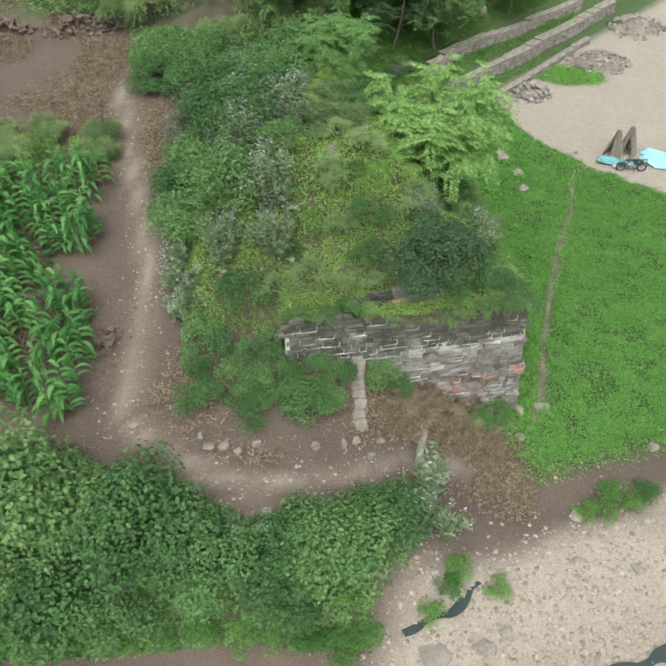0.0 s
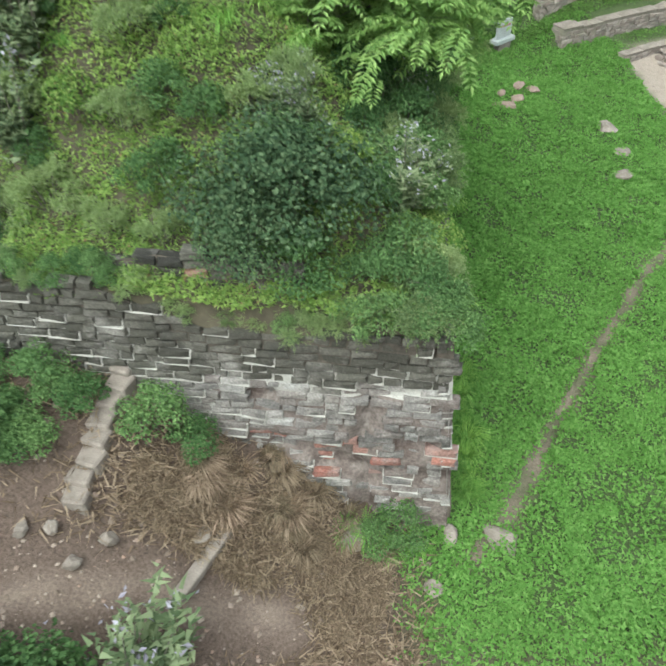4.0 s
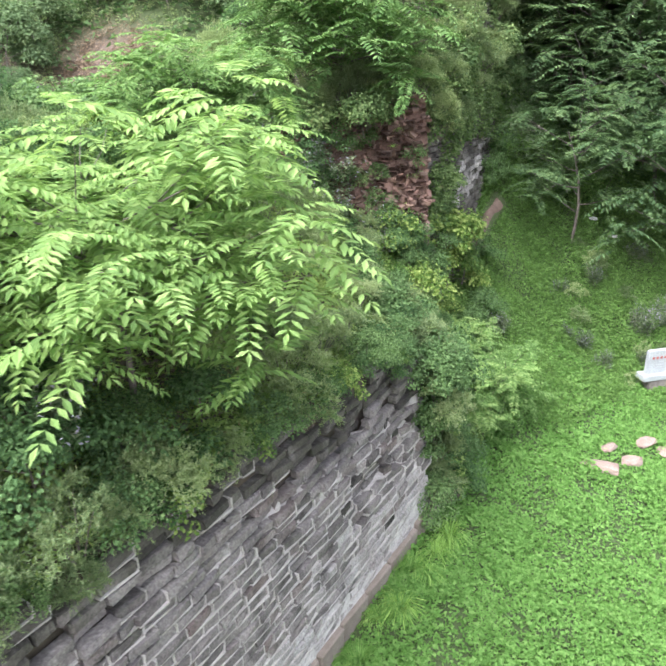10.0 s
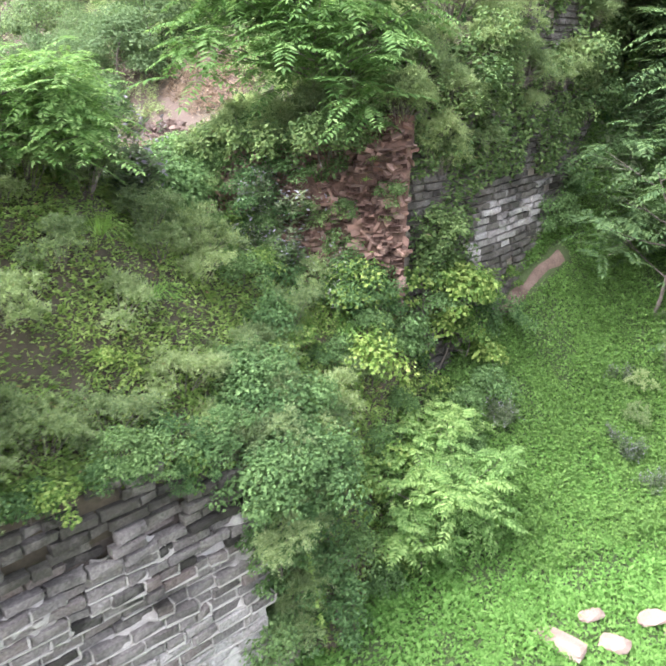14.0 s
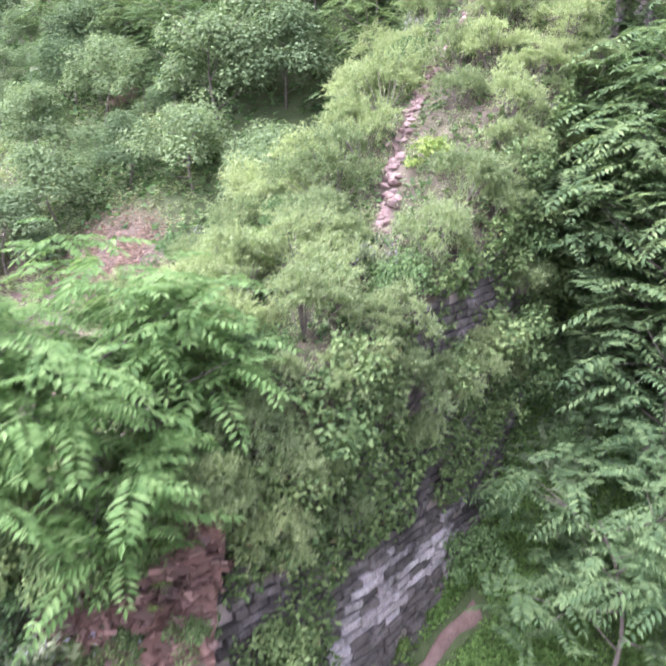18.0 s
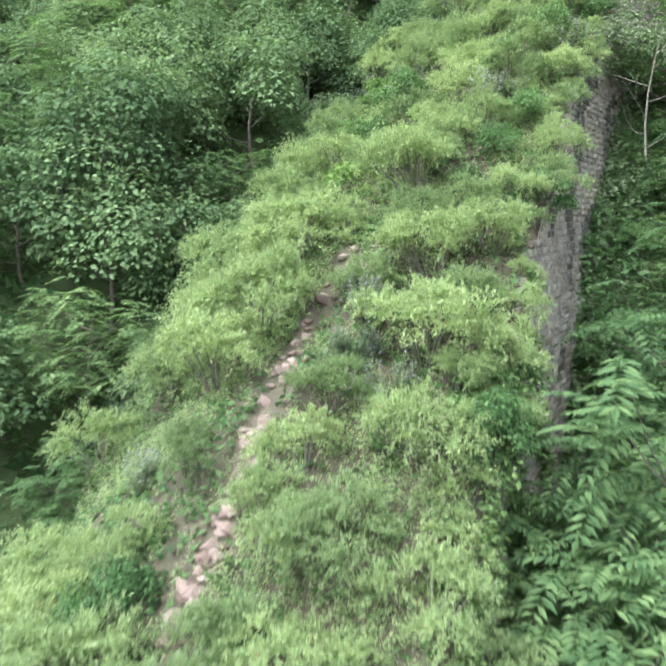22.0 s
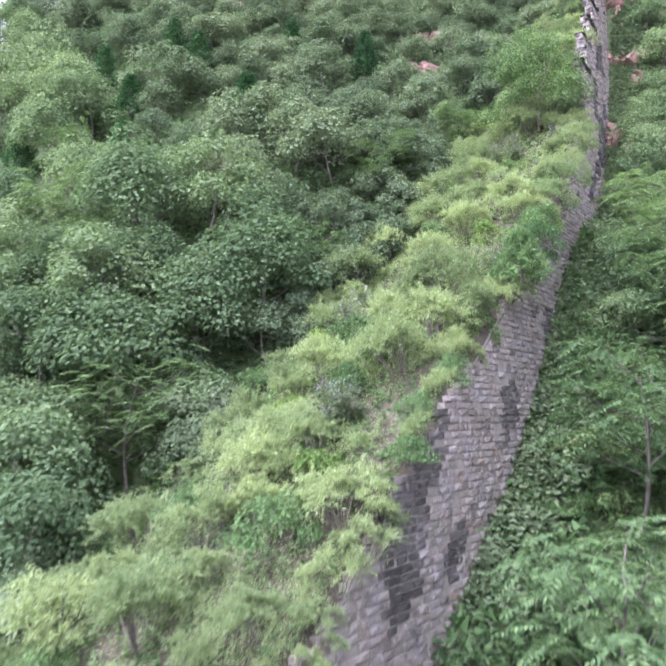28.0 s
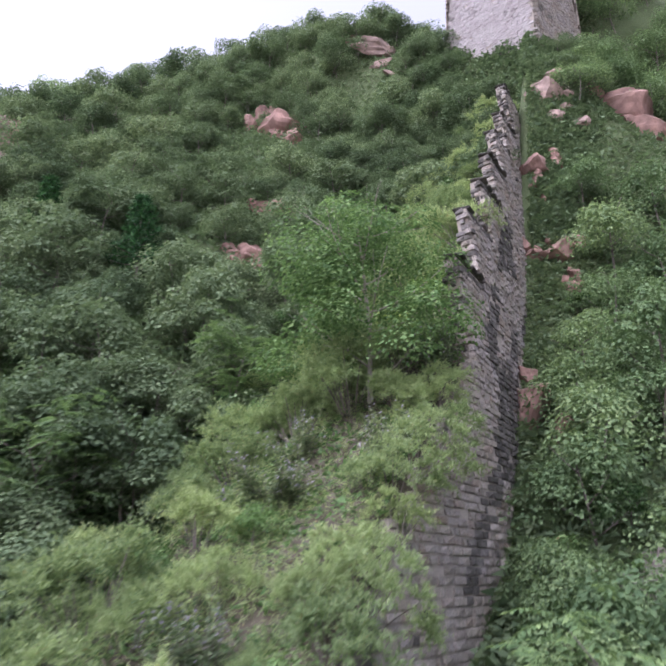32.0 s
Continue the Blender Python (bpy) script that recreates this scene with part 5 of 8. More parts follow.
def plant_wall_top():
    r = np.random.RandomState(40)

    def ok(x, y):
        d = float(wall_x(y)) - x
        return (0.35 if y < 117 else 1.3) < d < float(wall_width(y)) + 0.6 and near_line(np.array(x), np.array(y), RUBBLE_TRAIL) > 1.0 and float(vnoise(x, y, 2.4, 39)) > -0.6
    for y in np.arange(46, 116.5, 0.85):
        x = float(wall_x(y)) - (r.uniform(-0.1, 0.5) if y < 100 else r.uniform(-0.3, 0.4))
        plant("edge_weed" if r.rand() < 0.75 else "leafy_shrub", x, y, float(wall_z(y)) - 0.5, r.uniform(0.55, 0.95) * (1.0 if y < 100 else 1.3), tilt=3)
    pts = spread_points(r, 400, (-48, 0, 43.0, 134.5), ok, lambda x, y: 1.25 if y > 70 else 1.1)
    n = 0
    for x, y in pts:
        z = float(top_z(x, y)) - 0.05
        k = r.rand()
        edge = float(wall_x(y)) - x < 1.3
        if k < 0.64:
            plant("wormwood_bush", x, y, z, r.uniform(0.8, 1.6) * (0.7 if edge else 1.0), tilt=1)
            n += 1
        elif k < 0.71:
            plant("yellow_shrub", x, y, z, r.uniform(0.6, 1.05), tilt=1)
        elif k < 0.84:
            plant("chaste_bush", x, y, z, r.uniform(0.5, 0.85), tilt=1)
        elif k < 0.95:
            plant("leafy_shrub", x, y, z, r.uniform(0.6, 1.05), tilt=1)
        else:
            plant("edge_weed", x, y, z, r.uniform(0.6, 1.0))


ROCK_SPOTS = [(-28.2, 121.9, 1.8), (-29.7, 138.6, 3.0), (-32.6, 134.9, 2.0), (-32.2, 131.9, 1.6), (-30.4, 129.2, 1.7), (-51.9, 131.9, 3.4), (-64.5, 119.6, 3.2), (-68.8, 117.8, 3.2), (-48.2, 139.2, 2.2), (-43.7, 103.8, 2.4), (-23.8, 118.6, 1.6), (-42.9, 122.3, 1.8), (-65.2, 135.6, 2.2), (-44.9, 125.6, 1.6)]


def off_rocks(x, y):
    """True away from the bare rocks and the open ground just below them."""
    return all((x - a - 0.5 * k) ** 2 + (y - b + 0.85 * k) ** 2 > (1.0 * k) ** 2 for a, b, k in ROCK_SPOTS)


def plant_left_slope():
    r = np.random.RandomState(41)

    def ok(x, y):
        d = float(wall_x(y)) - x - float(wall_width(y))
        field = (x > -34 and y < 51.5) or (x > -42 and y < 48)
        return d > 1.6 and off_rocks(x, y) and not field and ground_at(x, y) > 8 and near_line(np.array(x), np.array(y), [(-34, 52), (-38, 51)]) > 2
    far_free = lambda x, y: off_rocks(x, y) and (x + 37.9) ** 2 + (y - 140.8) ** 2 > 26
    gap = lambda x, y: 2.3 if y < 110 else 3.0
    for x, y in spread_points(r, 215, (-62, -16, 50, 118), ok, gap):
        d = float(wall_x(y)) - x - float(wall_width(y))
        s = r.uniform(0.75, 1.35) * (0.7 if d < 4 else 1.0)
        if y > 92 and x < -42 and r.rand() < 0.35:
            plant("pine_tree", x, y, ground_at(x, y) - 0.1, r.uniform(0.9, 1.4))
        elif r.rand() < (0.42 if y < 80 else 0.16):
            plant("ailanthus_tree", x, y, ground_at(x, y) - 0.1, s * 0.8)
        else:
            plant("broadleaf_tree" if y < 102 else "hillside_tree", x, y, ground_at(x, y) - 0.1, s)
    for x, y in spread_points(r, 42, (-92, -62, 98, 122), far_free, 2.6):
        plant("hillside_tree", x, y, ground_at(x, y) - 0.1, r.uniform(0.8, 1.2))
    shelf = lambda x, y: x < -21.5 and ((x + 23.2) / 5.8) ** 2 + ((y - 46.6) / 3.6) ** 2 > 1 and y < 52
    for x, y in spread_points(r, 60, (-60, -21.5, 34, 52), shelf, 2.8):
        plant("broadleaf_tree", x, y, ground_at(x, y) - 0.1, r.uniform(0.5, 0.95))
    for x, y in spread_points(r, 70, (-62, -43, 126, 147), far_free, 1.6):
        plant("ridge_bush", x, y, ground_at(x, y) - 0.2, r.uniform(0.45, 0.8))
    for x, y in spread_points(r, 45, (-98, -73, 104, 150), far_free, 2.6):
        plant("slope_tree", x, y, ground_at(x, y) - 0.1, r.uniform(0.8, 1.2))
    strip = lambda x, y: 0.2 < float(wall_x(y)) - x - float(wall_width(y)) < 3.4 and y > 50
    for x, y in spread_points(r, 110, (-46, -14, 50, 136), strip, 1.4):
        plant("hillside_tree" if r.rand() < 0.5 else "leafy_shrub", x, y, ground_at(x, y) - 0.1, r.uniform(0.5, 0.85))
    far = lambda x, y: ok(x, y) and off_rocks(x, y) and y > 104 and (x + 37.9) ** 2 + (y - 140.8) ** 2 > 26
    for x, y in spread_points(r, 245, (-74, -30, 108, 152), far, 1.85):
        plant("hillside_tree", x, y, ground_at(x, y) - 0.1, r.uniform(0.55, 1.0))


def plant_right_slope():
    r = np.random.RandomState(42)

    def ok(x, y):
        d = x - float(wall_x(y))
        clear = 2.8 if y < 61 else 4.4 if y < 75 else 1.8 if y < 82 else 4.2
        return d > clear and (y - x > 57 or (y - x > 46 and x > 2.2)) and y < 112
    for x, y in spread_points(r, 150, (-24, 16, 48, 112), ok, 2.2):
        d = x - float(wall_x(y))
        s = r.uniform(0.85, 1.2)
        if y > 84 or 68 < y < 76:
            s *= 0.66 + 0.035 * min(d, 9)
        plant("ailanthus_tree", x, y, ground_at(x, y) - 0.1, s)
    for i in range(14):
        y = r.uniform(55, 62)
        x = float(wall_x(y)) + r.uniform(3.2, 5.4)
        plant("ailanthus_tree", x, y, ground_at(x, y) - 0.1, r.uniform(1.05, 1.3))
    for x, y, s in ((0.6, 51.2, 0.9), (-1.0, 54.4, 0.8), (0.5, 57.5, 1.1), (2.0, 56.0, 1.05), (-0.5, 59.5, 1.1), (1.8, 59.2, 1.15), (3.6, 58.0, 1.1), (4.4, 56.2, 1.0)):
        plant("ailanthus_tree", x, y, ground_at(x, y) - 0.1, s)
    for i in range(12):
        y = r.uniform(62, 70)
        x = float(wall_x(y)) + r.uniform(2.4, 4.6)
        plant("ailanthus_tree", x, y, ground_at(x, y) - 0.1, r.uniform(0.5, 0.7))
    for y, t in ((43.4, 5.4), (43.9, 5.9), (44.5, 6.2), (45.0, 6.6), (44.1, 7.2)):
        plant("yellow_shrub", float(wall_x(y)) + 0.13 * t + 0.1, y, 12.2 - 0.45 * (46.5 - y) - t, 1.05, tilt=2)
    for x, y, s in ((-25.0, 116.6, 0.6), (-23.4, 117.2, 0.65), (-24.2, 115.4, 0.6)):
        plant("slope_tree", x, y, ground_at(x, y) - 0.1, s)
    high = lambda x, y: off_rocks(x, y) and x - float(wall_x(y)) > 2.6 and y >= 104 and (x + 37.9) ** 2 + (y - 140.8) ** 2 > 26
    for x, y in spread_points(r, 170, (-38, -13, 106, 150), high, 1.75):
        d = x - float(wall_x(y))
        plant("slope_tree", x, y, ground_at(x, y) - 0.1, r.uniform(0.7, 1.15) * (0.45 + 0.11 * min(d, 5)))
    crest = lambda x, y: off_rocks(x, y) and (x + 37.9) ** 2 + (y - 140.8) ** 2 > 20 and not -2.0 < float(wall_x(y)) - x < 1.2
    for x, y in spread_points(r, 120, (-46, -30, 130, 143), crest, 1.0):
        plant("ridge_bush", x, y, max(ground_at(x, y), float(top_z(x, y)) if y < 135 and 0 < float(wall_x(y)) - x < 7 else 0) - 0.15, r.uniform(0.4, 0.65))
    for i in range(80):
        y, t = r.uniform(43.4, 62), r.uniform(0.1, 5.0)
        x = float(wall_x(y)) + 0.13 * t + 0.1
        if float(wall_z(y)) - t > ground_at(x, y) and not (45.4 < y < 50.5 and t > 3.0):
            plant("foot_shrub" if r.rand() < 0.55 else "wormwood_bush", x, y, float(wall_z(y)) - t - 0.35, r.uniform(0.45, 0.9), tilt=2)
    low = lambda x, y: (0.7 if y < 62 else 2.0) < x - float(wall_x(y)) < 4.5 and y > 42 and not (43 < y < 53 and x - float(wall_x(y)) > 1.3 and near_line(np.array(x), np.array(y), FOOT_TRAIL) < 5)
    for x, y in spread_points(r, 110, (-32, 4, 43, 128), low, 1.1):
        plant("foot_shrub" if r.rand() < 0.5 and y > 56 else "leafy_shrub" if r.rand() < 0.7 else "yellow_shrub", x, y, ground_at(x, y) - 0.05, r.uniform(0.45, 0.9))


def plant_bastion():
    r = np.random.RandomState(43)
    plant("spreading_ailanthus", 4.3, 29.2, float(mound_z(4.3, 29.2)), 1.0, variant=0)
    plant("spreading_ailanthus", 0.2, 34.4, float(mound_z(0.2, 34.4)) - 0.3, 0.7, variant=1)
    plant("dark_bush", 4.4, 22.9, float(mound_z(4.4, 22.9)) - 0.3, 1.15)
    plant("dark_bush", 3.5, 22.3, float(mound_z(3.5, 22.3)) - 0.3, 0.7)
    for x, y, s, kind in ((5.8, 24.6, 0.9, "chaste_bush"), (6.4, 25.6, 0.8, "wormwood_bush"), (5.2, 26.0, 0.8, "wormwood_bush"), (6.6, 23.0, 0.7, "edge_weed"), (3.6, 24.4, 0.7, "chaste_bush"), (6.0, 27.2, 0.8, "edge_weed"), (5.6, 28.6, 0.8, "wormwood_bush"), (4.6, 27.6, 0.8, "chaste_bush")):
        plant(kind, x, y, float(mound_z(x, y)) - 0.1, s)
    # bushes before the broken end and the foot of the hill wall
    for x, y, s, kind in ((-2.3, 43.4, 1.3, "yellow_shrub"), (-2.7, 44.3, 1.5, "yellow_shrub"), (-2.2, 45.2, 1.1, "leafy_shrub"), (-2.6, 46.2, 0.9, "yellow_shrub"), (-2.5, 47.3, 0.6, "leafy_shrub"), (-3.0, 42.3, 1.4, "leafy_shrub"), (-1.9, 44.2, 1.0, "leafy_shrub"), (-3.6, 41.4, 1.1, "chaste_bush"), (-2.4, 40.6, 1.1, "chaste_bush"), (-2.2, 42.0, 1.0, "chaste_bush"), (-3.2, 43.6, 1.5, "leafy_shrub"), (-3.1, 45.4, 1.2, "leafy_shrub"), (-2.9, 46.9, 0.9, "leafy_shrub")):
        plant(kind, x, y, max(float(mound_z(x, y)) if y < 43 else -9, ground_at(x, y)) - 0.1, s)
    plant("spreading_ailanthus", -2.6, 40.9, 9.4, 1.1, variant=1)
    for i in range(26):
        s = 0.2 + 9.3 * i / 25 + r.uniform(-0.15, 0.15)
        x = FRONT_A[0] + s * 0.985
        y = float(front_y(x)) + r.uniform(0.15, 0.5)
        plant("leafy_shrub" if r.rand() < 0.5 else "wormwood_bush", x, y, float(front_top(np.array(s))) - 0.12, r.uniform(0.25, 0.45) * (1.7 if s > 6.2 else 0.9), tilt=2)
    for i in range(44):
        s = 0.3 + 14.9 * i / 43
        p = EAST_A + (EAST_B - EAST_A) * (s / EAST_LEN) + np.array((-r.uniform(0.12, 0.5), 0))
        k = r.rand()
        plant("leafy_shrub" if k < 0.6 else "wormwood_bush" if k < 0.85 else "yellow_shrub", p[0], p[1], float(east_top(np.array(s))) - 0.12, r.uniform(0.28, 0.62), tilt=2)
    for i in range(36):
        s = 0.3 + 15.0 * r.rand()
        p = EAST_A + (EAST_B - EAST_A) * (s / EAST_LEN)
        x, y = p[0] + r.uniform(0.65, 1.1), p[1] + 0.15
        plant("grass_tuft", x, y, ground_at(x, y) - 0.03, r.uniform(0.6, 1.0))
    for i in range(22):
        x, y = 4.1 + r.uniform(-0.5, 0.35), 37.0 + r.uniform(-0.1, 0.5)
        plant("leafy_shrub" if r.rand() < 0.5 else "wormwood_bush", x, y, r.uniform(0.7, 4.6), r.uniform(0.5, 0.8), tilt=2)
    for i in range(30):
        p = end_face(r.uniform(0.3, 0.85), r.uniform(0.0, 0.55))
        plant("leafy_shrub" if r.rand() < 0.6 else "foot_shrub", p[0], p[1], p[2] - 0.15, r.uniform(0.5, 0.85), tilt=2)
    for i in range(34):
        p = end_face(r.uniform(0.02, 0.5), r.uniform(0.05, 0.7))
        plant("foot_shrub" if r.rand() < 0.5 else "grass_tuft", p[0], p[1], p[2] - 0.15, r.uniform(0.25, 0.45), tilt=2)
    for i in range(46):
        u, f = r.uniform(0.3, 1.0), r.uniform(0.35, 1.0)
        if i < 22:
            u, f = r.uniform(0.05, 0.4), r.uniform(0.78, 1.05)
        p = end_face(u, f)
        plant("leafy_shrub" if r.rand() < 0.6 else "chaste_bush" if r.rand() < 0.4 else "yellow_shrub", p[0], p[1], p[2] - 0.2, r.uniform(0.55, 0.95), tilt=2)
    for i in range(26):
        u, g = r.uniform(0.0, 0.9), r.uniform(0.0, 0.9)
        p = end_face(u, 0.0)
        plant("wormwood_bush", p[0] - 0.6 * g, p[1] + g * (43.0 - p[1]), p[2] - 0.1, r.uniform(0.6, 1.0), tilt=1)
    for i in range(30):
        x, y = r.uniform(1.8, 4.3), r.uniform(36.9, 38.6)
        plant("leafy_shrub" if r.rand() < 0.6 else "wormwood_bush", x, y, max(float(mound_z(x, y)), ground_at(x, y)) - 0.1, r.uniform(0.55, 0.95), tilt=1)
    for i in range(26):
        y = r.uniform(37.0, 43.2)
        x = float(np.interp(y, [36.75, 43.2], [4.1, -0.9])) + r.uniform(0.1, 0.6)
        plant("leafy_shrub" if r.rand() < 0.7 else "yellow_shrub", x, y, ground_at(x, y) + r.uniform(0.0, 2.4), r.uniform(0.5, 0.85), tilt=2)
    top = lambda x, y: x < float(np.interp(y, [21.7, 36.75, 43], [7.1, 3.8, 0.8])) - 0.2 and x > -2.2
    for x, y in spread_points(r, 150, (-2.5, 7.3, 22.1, 42.5), top, 0.85):
        z, k = float(mound_z(x, y)) - 0.05, r.rand()
        if x > 3.5 and y < 30:
            plant("leafy_shrub", x, y, z, r.uniform(0.55, 0.95), tilt=1) if k < 0.75 else plant("yellow_shrub", x, y, z, r.uniform(0.5, 0.8), tilt=1)
        elif k < 0.5:
            plant("wormwood_bush", x, y, z, r.uniform(0.5, 0.85), tilt=1)
        elif k < 0.62:
            plant("grass_tuft", x, y, z, r.uniform(0.6, 1.1))
        elif k < 0.86:
            plant("leafy_shrub", x, y, z, r.uniform(0.4, 0.75), tilt=1)
        else:
            plant("yellow_shrub", x, y, z, r.uniform(0.4, 0.7), tilt=1)
    slope = lambda x, y: -7.0 < x < -1.8 and near_line(np.array(x), np.array(y), PATH_WEST) > 1.3
    for x, y in spread_points(r, 95, (-7.2, -1.6, 22.5, 46), slope, 1.15):
        z = max(float(mound_z(x, y)) if y < 43 else -9, ground_at(x, y)) - 0.1
        k = r.rand()
        plant("thicket_bush" if k < 0.35 else "leafy_shrub" if k < 0.58 else "chaste_bush", x, y, z, (r.uniform(0.6, 0.95) if k < 0.35 else r.uniform(0.8, 1.25)) * (1.0 if y < 38.5 else 0.55))
    front = lambda x, y: x < 1.0 - 0.25 * (21 - y) and (y < float(front_y(x)) - 0.5 or x < -2.2) and x > -6.2 + 0.35 * (21.5 - y)
    for x, y in spread_points(r, 42, (-6.2, 1.2, 17.6, 21.5), front, 0.95):
        plant("leafy_shrub", x, y, ground_at(x, y) - 0.1, r.uniform(0.6, 1.05) * (0.72 if x > -2.5 and y > 19.5 else 1.0))
    for i in range(22):
        x, y = r.uniform(-3.6, 0.7), r.uniform(18.4, 20.0)
        plant("leafy_shrub", x, y, ground_at(x, y) - 0.1, r.uniform(0.45, 0.75))
    for x, y, s in ((1.9, 20.2, 0.8), (2.6, 20.2, 0.6), (6.9, 21.0, 0.6), (6.4, 20.6, 0.5)):
        plant("leafy_shrub", x, y, ground_at(x, y) - 0.05, s)
    for i in range(22):
        x, y = r.uniform(2.4, 6.0), r.uniform(19.4, 21.2)
        plant("dry_grass_tuft", x, y, ground_at(x, y) - 0.03, r.uniform(0.5, 1.0), tilt=2)
    for x, y in ((6.2, 20.7), (6.8, 20.5), (7.3, 20.9), (5.8, 20.4)):
        plant("grass_tuft", x, y, ground_at(x, y) - 0.03, r.uniform(0.7, 1.0))
    for i in range(34):
        x, y = r.uniform(0.8, 7.0), r.uniform(43.5, 53)
        if y - x > 42.5:
            plant("chaste_bush" if r.rand() < 0.4 else "edge_weed", x, y, ground_at(x, y) - 0.1, r.uniform(0.3, 0.6))
    notch = lambda x, y: x > float(np.interp(y, [38, 43], [0.5, -1.5])) and x < 4.6 - 0.5 * (y - 38)
    for x, y in spread_points(r, 60, (-2.5, 4.6, 38.0, 45.5), notch, 0.7):
        plant("leafy_shrub" if r.rand() < 0.6 else "yellow_shrub", x, y, max(float(mound_z(x, y)), ground_at(x, y)) - 0.1, r.uniform(0.5, 0.95))
    for i in range(14):
        x, y = -1.6 + r.uniform(-0.5, 0.3), 42.6 - r.uniform(0, 1.8)
        plant("foot_shrub", x, y, r.uniform(9.2, 10.0), r.uniform(0.4, 0.7), tilt=2)
    for i in range(16):
        x, y = r.uniform(-9.5, -4.5), r.uniform(37.5, 42)
        plant("thicket_bush", x, y, max(float(mound_z(x, y)), ground_at(x, y)) - 0.2, r.uniform(0.55, 0.9))
    for x, y, s in ((2.9, 41.4, 1.0), (2.2, 41.9, 1.0), (3.0, 42.7, 0.85), (1.3, 42.2, 0.9), (3.5, 41.0, 0.7), (1.0, 43.2, 0.7)):
        plant("ailanthus_sapling", x, y, max(float(mound_z(x, y)), ground_at(x, y)) - 0.05, s)


def plant_bank():
    r = np.random.RandomState(44)
    for x, y, s in ((-10.4, 14.6, 1.1), (-8.2, 14.3, 1.15), (-6.6, 13.4, 1.05), (-11.9, 13.2, 1.0), (-4.9, 12.9, 0.9), (-3.3, 12.9, 0.8), (-1.9, 13.0, 0.85), (-0.4, 13.2, 0.95), (1.0, 13.5, 0.9), (1.8, 14.3, 0.7), (-9.3, 12.3, 0.9), (-7.4, 12.3, 0.8), (-1.6, 12.3, 0.7), (-13.2, 15.6, 1.0)):
        plant("thicket_bush", x, y, ground_at(x, y) - 0.15, s * (0.75 + 0.6 * r.rand()))
    for x, y, s in ((3.3, 15.4, 1.55), (-7.0, 12.9, 0.8), (-2.6, 13.6, 0.7), (2.7, 15.0, 0.7)):
        plant("chaste_bush", x, y, ground_at(x, y) - 0.1, s)
    low = lambda x, y: y < float(bank_y(x)) - 1.5 and x < 1.2
    for x, y in spread_points(r, 34, (-14, 1.4, 11.3, 12.8), low, 0.95):
        plant("bank_shrub", x, y, ground_at(x, y) - 0.1, r.uniform(0.5, 0.85))
    for x, y in ((4.0, 13.4), (4.6, 13.9), (3.4, 12.6), (6.0, 13.6), (11.3, 17.4), (10.6, 16.9), (11.9, 17.0), (9.9, 16.7), (12.5, 17.6)):
        plant("bank_shrub", x, y, ground_at(x, y) - 0.1, r.uniform(0.4, 0.6))
    field = lambda x, y: x < -9.4 - 0.12 * (y - 20) - 2.2 * (1 if 23.5 < y < 25.8 else 0) and y > 18.2 - 0.3 * (x + 12)
    for x, y in spread_points(r, 190, (-18.5, -8.6, 17.8, 30.5), field, 0.38):
        plant("corn_plant", x, y, ground_at(x, y), r.uniform(1.0, 1.25), tilt=0.8)
    weeds = lambda x, y: x < -10.6 and near_line(np.array(x), np.array(y), [(-12, 33), (-19, 32)]) < 1.6
    for x, y in spread_points(r, 40, (-20, -10.4, 30.5, 35), weeds, 0.5):
        plant("wormwood_bush" if r.rand() < 0.7 else "yellow_shrub", x, y, ground_at(x, y), r.uniform(0.6, 1.0))


def region_points(r, count, box, mask):
    """Points drawn by a mask, in a box."""
    xs, ys, got = [], [], 0
    while got < count:
        x, y = r.uniform(box[0], box[1], 60000), r.uniform(box[2], box[3], 60000)
        ok = r.rand(60000) < mask(x, y)
        xs.append(x[ok])
        ys.append(y[ok])
        got += int(ok.sum())
    return np.concatenate(xs)[:count], np.concatenate(ys)[:count]


def leaf_carpet(name, label, category, seed, count, box, mask, height, leaf, mat, floor=None, aspect=0.6, clump=0.6):
    """Low growth that nobody could count: one mesh of leaves over a stretch of ground."""
    r = np.random.RandomState(seed)
    x, y = region_points(r, count, box, lambda x, y: mask(x, y) * (0.3 + 0.7 * sstep(-0.6, 0.5, vnoise(x, y, clump, seed))))
    lump = 0.55 + 0.45 * vnoise(x, y, clump * 1.7, seed + 1) + 0.3 * vnoise(x, y, clump * 0.6, seed + 2)
    z = (ground_z(x, y) if floor is None else floor(x, y)) + r.uniform(0.1, 1.0, len(x)) * height * np.clip(lump, 0.1, 1.5)
    v, q = loose_leaves(np.stack([x, y, z], -1), leaf, r, 1.0, aspect, 0.0, True)
    return tagged(new(name, mesh_of(name, v, q, mat)), label, category, kind="stuff")


